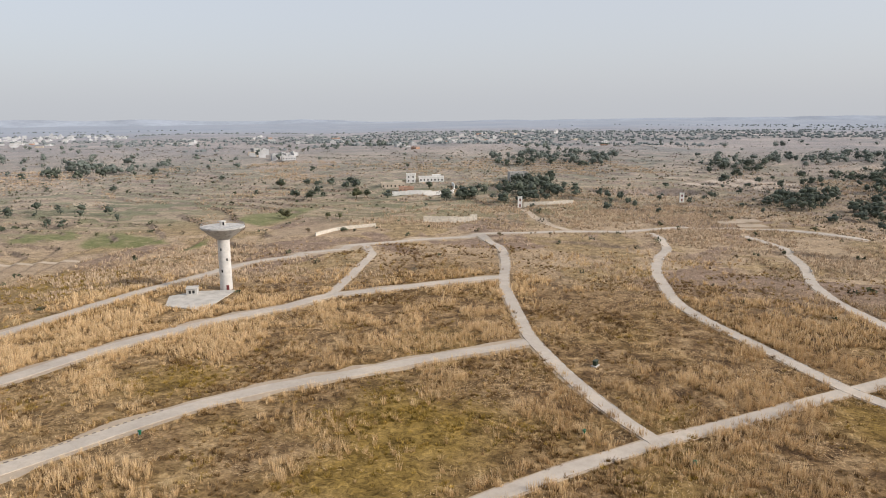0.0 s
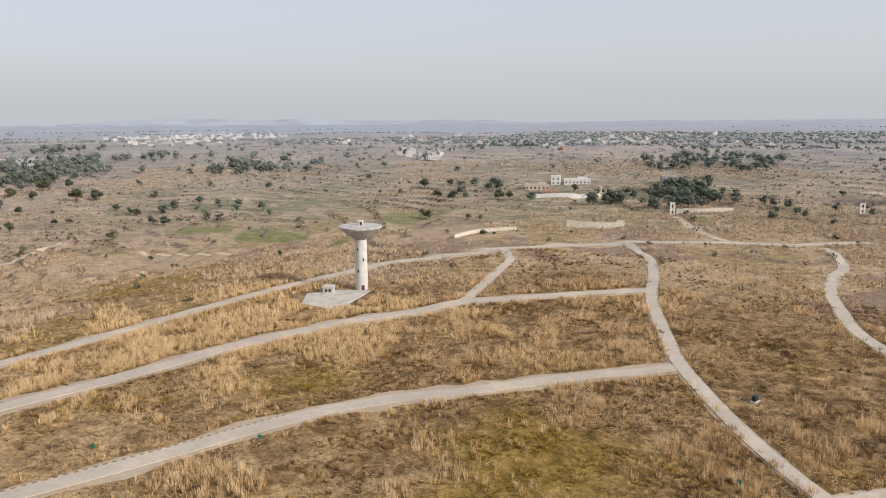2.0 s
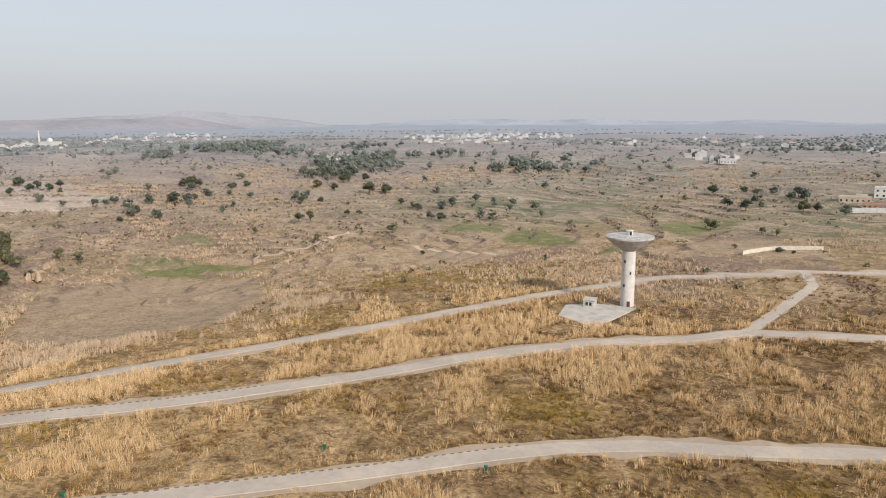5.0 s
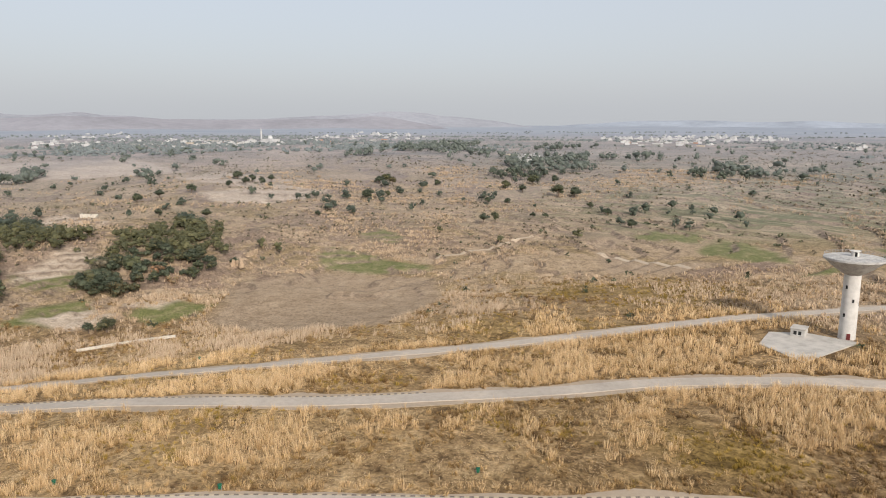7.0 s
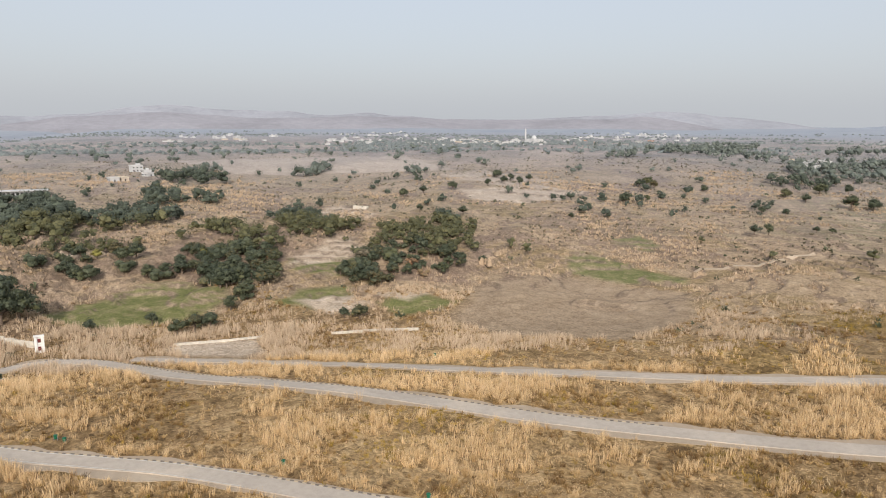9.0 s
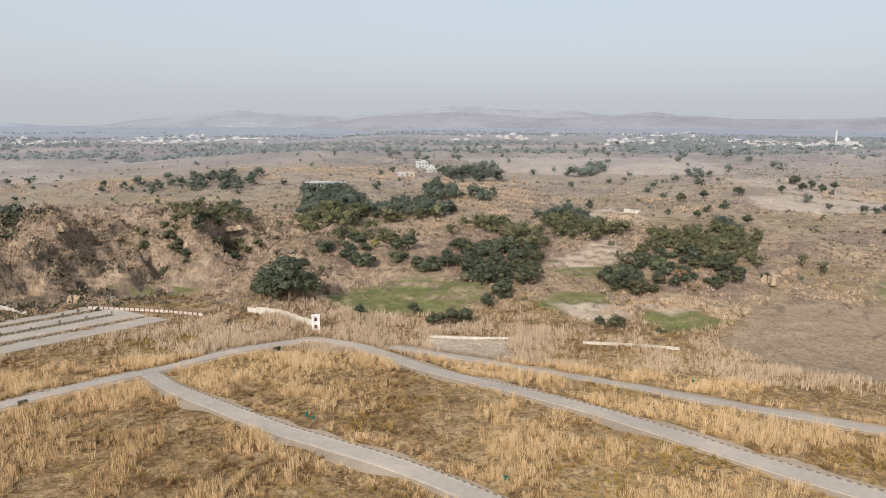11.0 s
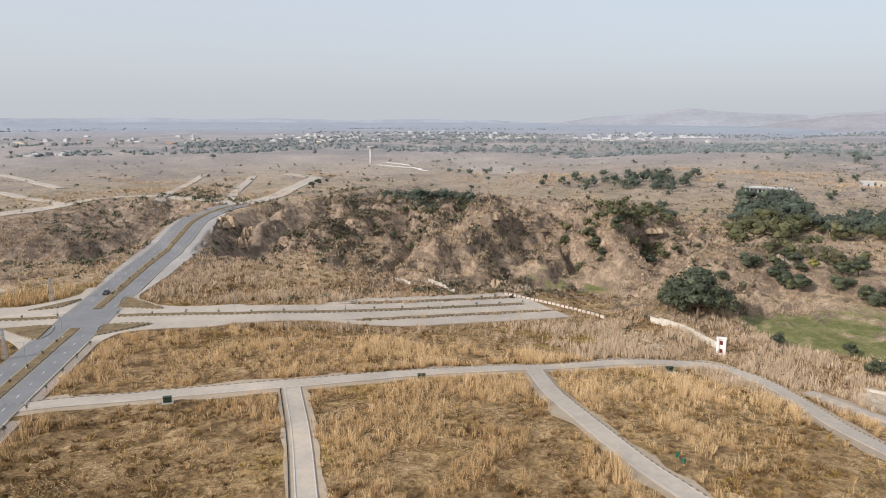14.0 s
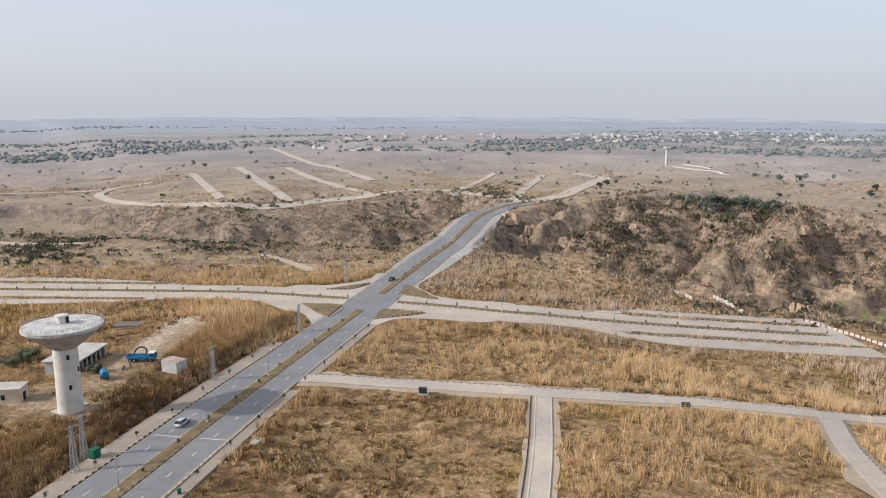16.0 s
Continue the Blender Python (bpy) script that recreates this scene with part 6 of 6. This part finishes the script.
# ---------------------------------------------------------------- rock outcrops
def outcrop(x, y, wide, tall, seed):
    """A weathered bluff of pale earth: fluted columns with ledges, sunk in the slope."""
    g = random.Random(seed)
    t = thing("rock_outcrop", x, y, g.uniform(0, 180), "pale buff earth bluff cut by gullies", "rock", "earth bluffs", -0.4)
    for k in range(7):
        bm = bmesh.new()
        u, v = g.gauss(0, 0.5) * wide, g.gauss(0, 0.22) * wide
        w, h = wide * g.uniform(0.16, 0.34), tall * g.uniform(0.45, 1.0)
        flute = [g.uniform(0.55, 1.15) for _ in range(11)]
        rings = []
        for z, r in ((-0.6, 1.35), (0.1, 1.2), (0.3, 0.98), (0.45, 0.92), (0.62, 0.78), (0.85, 0.66), (1.0, 0.35)):
            ring = []
            for n, f in enumerate(flute):
                a = n * math.tau / 11
                q = r * f * g.uniform(0.9, 1.1)
                ring.append(bm.verts.new((u + math.cos(a) * w * q, v + math.sin(a) * w * q, h * (z + g.uniform(-0.05, 0.05)))))
            rings.append(ring)
        for a, b in zip(rings, rings[1:]):
            for n in range(11):
                m = (n + 1) % 11
                bm.faces.new((a[n], a[m], b[m], b[n]))
        bm.faces.new(rings[-1])
        part("rock_column", bm, BLUFF, t)


for k, (x, y, wide, tall) in enumerate(((-312, -294, 8, 5), (-304, -271, 6, 4.5), (-320, -280, 7, 4.5), (-429, -71, 8, 2.5), (-440, -57, 9, 2.5), (-347, -138, 6, 2.6), (-376, -141, 7, 3), (-404, -145, 7, 3), (-369, 213, 7, 3), (-379, 226, 7, 3), (-227, 318, 5, 1.5), (-218, 325, 5, 1.5), (-337, -8, 7, 3), (-326, -200, 6, 2.6), (-345, -185, 6, 2.6), (-336, -112, 6, 2.6), (-310, 306, 5, 2))):
    outcrop(x, y, wide, tall, 60 + k)


# ---------------------------------------------------------------- grass
def road_mask():
    """How far every cell of a 2 m grid lies from the nearest road edge, as kept clear."""
    x, y = np.meshgrid(np.arange(-480, 260, 2.0), np.arange(-480, 620, 2.0), indexing="ij")
    open_ = np.ones(x.shape, bool)
    for pts, half in TRACKS:
        for p in pts:
            i, j, k = int((p[0] + 480) / 2), int((p[1] + 480) / 2), int((half + 6) / 2) + 3
            if 0 <= i < x.shape[0] and 0 <= j < x.shape[1]:
                s = np.s_[max(0, i - k):i + k + 1, max(0, j - k):j + k + 1]
                open_[s] &= np.hypot(x[s] - p[0], y[s] - p[1]) > half + 0.25
    for cx, cy, r in CLEAR:
        open_ &= np.hypot(x - cx, y - cy) > r
    return open_


OPEN = road_mask()


def free(x, y):
    i, j = np.clip(((x + 480) / 2).astype(int), 0, OPEN.shape[0] - 1), np.clip(((y + 480) / 2).astype(int), 0, OPEN.shape[1] - 1)
    return OPEN[i, j]


def tufts(name, x, y, tall, spread, blades, width, tone, mat, label, seed, lean=0.25, foot_shade=0.42):
    """Clumps of blades; each blade is a narrow tapering leaf that bends out from its clump."""
    g = np.random.default_rng(seed)
    n = len(x)
    z = height(x, y)
    a = g.uniform(0, math.tau, (n, blades))
    out_ = g.uniform(0.15, 1.0, (n, blades)) * spread[:, None]
    bx, by = x[:, None] + np.cos(a) * out_ * 0.55, y[:, None] + np.sin(a) * out_ * 0.55
    h = tall[:, None] * g.uniform(0.55, 1.1, (n, blades))
    drift = g.normal(0, lean * 0.5, (n, blades, 2)) + np.stack((np.cos(a), np.sin(a)), 2) * lean * g.uniform(0.2, 1, (n, blades, 1))
    tx, ty = bx + drift[..., 0] * h, by + drift[..., 1] * h
    f = g.uniform(0, math.tau, (n, blades))
    w = width[:, None] * g.uniform(0.6, 1.3, (n, blades))
    cx, sy = np.cos(f) * w, np.sin(f) * w
    z0 = np.broadcast_to(z[:, None], h.shape)
    v = np.stack((np.stack((bx - cx, by - sy, z0 - 0.1), 2), np.stack((bx + cx, by + sy, z0 - 0.1), 2), np.stack((tx + cx * 0.25, ty + sy * 0.25, z0 + h), 2)), 2)
    v = v.reshape(-1, 3)
    me = mesh_of(name, v, np.arange(len(v)).reshape(-1, 3), [mat])
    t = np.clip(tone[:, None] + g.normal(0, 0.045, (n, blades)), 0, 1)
    # shade deep in the clump, painted as a darker blade base
    t = np.stack((t * foot_shade, t * foot_shade, np.clip(t * 1.12, 0, 1)), 2)
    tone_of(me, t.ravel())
    return tagged(new(name, me), label, "grass", kind="stuff")


def field_points(n, r0, r1, seed, a0=-62, a1=200):
    g = np.random.default_rng(seed)
    a = np.radians(g.uniform(a0, a1, n))
    r = np.sqrt(g.uniform(r0 ** 2, r1 ** 2, n))
    return -25 - np.sin(a) * r, 40 + np.cos(a) * r, r, g


def not_farmed(x, y):
    ok = np.ones(len(x), bool)
    for poly in GREEN_FIELDS + BARE_FIELDS:
        ok &= inside(x, y, poly, 1.0) < 0.5
    return ok


def pale_west(x, y):
    return bump(x, y, -190, 120, 130, 130)


def strewn(x, y, label, seed):
    """Long straws blown flat, lying in swirls: each a thin leaf of its own."""
    g = np.random.default_rng(seed)
    n = len(x)
    a = 5.5 * fractal(x, y, 34, 71, 2) + g.normal(0, 0.5, n)
    long, w = g.uniform(0.6, 1.7, n), g.uniform(0.025, 0.055, n)
    z = height(x, y)
    dx, dy = np.cos(a), np.sin(a)
    low, high = g.uniform(0.25, 0.6, n), g.uniform(0.25, 0.75, n)
    v = np.stack((np.stack((x - dy * w, y + dx * w, z + low), 1), np.stack((x + dy * w, y - dx * w, z + low), 1), np.stack((x + dx * long, y + dy * long, z + high), 1)), 1).reshape(-1, 3)
    me = mesh_of("fallen_straw", v, np.arange(len(v)).reshape(-1, 3), [STRAW])
    tone_of(me, np.repeat(np.clip(g.normal(0.66, 0.11, n), 0, 1), 3))
    return tagged(new("fallen_straw", me), label, "grass", kind="stuff")


def on_bank(x, y):
    d, along = off_line(x, y, BOULEVARD)
    side = (x + 77) * 0.74 - (y + 67) * 0.67
    return smooth(15, 18, d) * smooth(42, 30, d) * (side > 0) * smooth(0.42, 0.36, along)


def sow():
    # tall reed tussocks: thick in patches, along the lanes and on the bank
    x, y, r, g = field_points(400000, 62, 430, 101)
    patch = fractal(x, y, 58, 31, 3) + 1.0 * fractal(x, y, 11, 35, 2)
    edge = ~(free(x + 5, y) & free(x - 5, y) & free(x, y + 5) & free(x, y - 5)) & (fractal(x, y, 36, 33, 2) > -0.05)
    valley = smooth(-185, -240, x) * smooth(-60, 0, y) + 0.95 * np.maximum(smooth(3, 9, ((x + 104) * -122 + (y + 104) * -166) / 206) * (y < 0) * (x < -95), 0.6 * smooth(-80, -120, y))
    mossy = olive_patch(x, y)
    chance = 0.55 * smooth(0.0, 0.6, patch) * (1 - 0.8 * mossy) + 0.2 * edge + 0.40 * valley * smooth(-0.6, 0.2, patch) + 0.55 * on_bank(x, y) + 0.012
    chance = chance * np.clip(230 / r, 0.35, 1.0) * (r < 275 + 80 * g.random(len(x))) * (1.0 + 0.35 * pale_west(x, y))
    beyond = ((x - 40) * -232 + (y + 305) * -346) / 416.6
    chance = chance * (1 - 0.92 * smooth(38, 62, beyond) * (y < -120))
    ok = (g.random(len(x)) < chance) & free(x, y) & not_farmed(x, y)
    x, y, r, patch, edge = x[ok], y[ok], r[ok], patch[ok], edge[ok]
    n = len(x)
    bank = on_bank(x, y)
    lush = valley[ok]
    tall = np.clip(1.75 + 0.75 * patch + 0.45 * g.normal(size=n) + 0.3 * bank + 0.5 * lush, 0.8, 3.6)
    dark = fractal(x, y, 34, 51, 3)
    # reeds on the bank are toned down to paint that slope's shade
    tone = np.clip(0.73 - 0.08 * smooth(40, -40, y) * (1 - np.clip(lush, 0, 1)) + 0.04 * lush + 0.06 * pale_west(x, y) + 0.10 * patch - 0.22 * bank - 0.4 * (1 - pale_west(x, y)) * np.clip(dark - 0.2, 0, 1) + 0.11 * g.normal(size=n), 0.1, 1)
    near = r < 225
    valley_side = ~near & (x < -185)
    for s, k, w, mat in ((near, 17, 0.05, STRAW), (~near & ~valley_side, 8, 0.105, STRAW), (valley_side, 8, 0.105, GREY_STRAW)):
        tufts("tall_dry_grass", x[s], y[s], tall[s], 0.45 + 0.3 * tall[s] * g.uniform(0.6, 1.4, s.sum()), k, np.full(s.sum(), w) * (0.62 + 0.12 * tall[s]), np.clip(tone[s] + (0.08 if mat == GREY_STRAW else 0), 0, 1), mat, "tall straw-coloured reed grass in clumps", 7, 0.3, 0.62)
    # mounds of matted growth, olive-brown, with paler straw between
    x, y, r, g = field_points(170000, 62, 340, 202)
    dark = 0.7 * fractal(x, y, 24, 53, 3) + 1.2 * fractal(x, y, 7, 54, 2)
    ok = free(x, y) & not_farmed(x, y) & (g.random(len(x)) < np.clip(165 / r, 0.25, 1.0) * np.clip(0.22 - 0.75 * dark, 0.03, 0.9))
    x, y, r, dark = x[ok], y[ok], r[ok], dark[ok]
    n = len(x)
    tone = np.clip(0.42 + 0.14 * pale_west(x, y) - 0.04 * smooth(40, -40, y) + 0.16 * dark + 0.2 * g.normal(size=n), 0.08, 0.95)
    olive = olive_patch(x, y) + 0.35 * fractal(x, y, 9, 58, 2) + 0.2 * g.normal(size=n) > 0.34
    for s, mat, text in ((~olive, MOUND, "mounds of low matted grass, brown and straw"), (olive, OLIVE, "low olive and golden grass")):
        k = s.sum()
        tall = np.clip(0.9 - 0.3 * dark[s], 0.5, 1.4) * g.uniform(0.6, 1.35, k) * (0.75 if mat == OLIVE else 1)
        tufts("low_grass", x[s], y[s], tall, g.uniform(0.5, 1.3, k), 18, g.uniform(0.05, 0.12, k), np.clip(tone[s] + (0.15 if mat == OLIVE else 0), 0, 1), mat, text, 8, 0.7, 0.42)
    # dense weeds down the cut bank beside the boulevard, its shade painted into them
    x, y, r, g = field_points(90000, 62, 330, 707, 100, 200)
    d, along = off_line(x, y, BOULEVARD)
    side = (x + 77) * 0.74 - (y + 67) * 0.67
    ok = (d > 15.3) & (d < 21) & (side > 0) & (along > 0.08) & (along < 0.34) & free(x, y)
    x, y, d = x[ok], y[ok], d[ok]
    n = len(x)
    tufts("bank_growth", x, y, g.uniform(0.7, 1.7, n), g.uniform(0.6, 1.2, n), 16, g.uniform(0.06, 0.12, n), np.clip(0.16 + 0.04 * (d - 15.3) + 0.07 * g.normal(size=n), 0.02, 1), STRAW, "dense brown weeds on a cut bank, its shade in their colour", 12, 0.5, 0.5)
    # straw blown flat
    x, y, r, g = field_points(760000, 62, 330, 303)
    lie = fractal(x, y, 24, 63, 3) + 0.7 * fractal(x, y, 5, 64, 2)
    ok = free(x, y) & not_farmed(x, y) & (g.random(len(x)) < smooth(-0.35, 0.7, lie) * np.clip(190 / r, 0.3, 1.0) * (1 - 0.8 * olive_patch(x, y)))
    strewn(x[ok], y[ok], "pale straw lying flat among the grass", 9)
    # reed fringes along the terraces, patches on the slopes further out
    x, y, r, g = field_points(430000, 270, 760, 404)
    slope = np.abs(height(x + 2, y) - height(x - 2, y)) + np.abs(height(x, y + 2) - height(x, y - 2))
    patch = fractal(x, y, 80, 65, 3) + 0.6 * fractal(x, y, 15, 66, 2)
    rough = bump(x, y, -385, -160, 110, 160, 20)
    ok = (g.random(len(x)) < (0.55 * smooth(0.8, 1.8, slope) * (1 - 0.6 * rough) * smooth(-0.4, 0.1, patch) + 0.7 * smooth(0.05, 0.45, patch) + 0.5 * bump(x, y, 130, 490, 110, 60)) * np.clip(380 / r, 0.3, 1)) & not_farmed(x, y) & (free(x, y) | (r > 450))
    x, y, r, patch, rough = x[ok], y[ok], r[ok], patch[ok], rough[ok]
    n = len(x)
    tufts("slope_grass", x, y, g.uniform(0.8, 2.2, n), g.uniform(0.8, 1.8, n), 6, g.uniform(0.14, 0.30, n), np.clip(0.68 + 0.2 * patch + 0.13 * g.normal(size=n) - 0.3 * rough, 0, 1), GREY_STRAW, "coarse dry grass on terraces and slopes", 10, 0.4, 0.6)


def banks():
    """Dark overgrown earth banks between the terraced fields."""
    x, y, r, g = field_points(240000, 400, 1200, 606, -45, 125)
    s = height_step(x, y)
    ok = (s > 0.0) & (g.random(len(x)) < s * smooth(-0.5, 0.0, fractal(x, y, 60, 93, 2))) & not_farmed(x, y)
    x, y, r = x[ok], y[ok], r[ok]
    n = len(x)
    # tone lifted with distance, a little haze painted into the weeds
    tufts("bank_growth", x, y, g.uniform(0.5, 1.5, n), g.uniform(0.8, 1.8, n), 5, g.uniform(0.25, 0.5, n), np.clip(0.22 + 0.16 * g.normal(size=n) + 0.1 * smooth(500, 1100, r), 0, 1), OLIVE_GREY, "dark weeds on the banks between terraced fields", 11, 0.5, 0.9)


def height_step(x, y):
    """How steep a terrace bank is under a point, 0 on the level."""
    e = 2.0
    fall = np.hypot(height(x + e, y) - height(x - e, y), height(x, y + e) - height(x, y - e)) / (2 * e)
    return smooth(0.16, 0.4, fall) * smooth(-330, -150, y + 0.3 * x + 100)


def scrub():
    """Low thorn scrub over the rough ground and the banks, past counting."""
    x, y, r, g = field_points(200000, 250, 900, 505)
    x, y = np.concatenate((x, g.uniform(-500, -290, 46000))), np.concatenate((y, g.uniform(-330, 0, 46000)))
    r = np.hypot(x + 25, y - 40)
    rough = np.clip(bump(x, y, -385, -160, 100, 150, 20) * 1.3 + bump(x, y, -250, -375, 260, 40, 8) + 0.9 * bump(x, y, -170, -322, 130, 46, -28), 0, 1)
    patch = fractal(x, y, 45, 67, 3)
    bearing, reach = np.degrees(np.arctan2(-(x + 25), -(y - 40))), np.hypot(x + 25, y - 40)
    ravine = smooth(-25, -10, bearing) * smooth(40, 30, bearing) * smooth(325, 360, reach) * smooth(545, 500, reach)
    ok = (g.random(len(x)) < 0.006 + 0.55 * ravine * np.clip(0.3 + 1.1 * patch, 0.05, 1) + 0.8 * rough * np.clip(0.12 + 1.3 * patch, 0, 1) + 0.02 * np.clip(patch - 0.25, 0, 1)) & not_farmed(x, y) & (free(x, y) | (r > 450))
    x, y = x[ok], y[ok]
    n, k = len(x), 14
    z = height(x, y)
    h = g.uniform(0.8, 2.6, n)
    d = g.normal(0, 1, (n, k, 3))
    d /= np.linalg.norm(d, axis=2)[..., None]
    d[..., 2] = np.abs(d[..., 2])
    c = d * (h * 0.9)[:, None, None] * g.uniform(0.5, 1.0, (n, k, 1)) + np.stack((x, y, z), 1)[:, None]
    u, w = g.normal(0, 0.26, (2, n, k, 3)) * h[None, :, None, None]
    v = np.stack((c - u, c + u, c + w), 2).reshape(-1, 3)
    split = int(n * 0.42)
    cut = split * k * 3
    for part_v, mat, text in ((v[:cut], LEAF, "dark green thorn scrub on rough ground"), (v[cut:], LEAF_DRY, "brown leafless scrub on rough ground")):
        tagged(new("scrub", mesh_of("scrub", part_v, np.arange(len(part_v)).reshape(-1, 3), [mat])), text, "scrub", kind="stuff")


sow()
banks()
scrub()
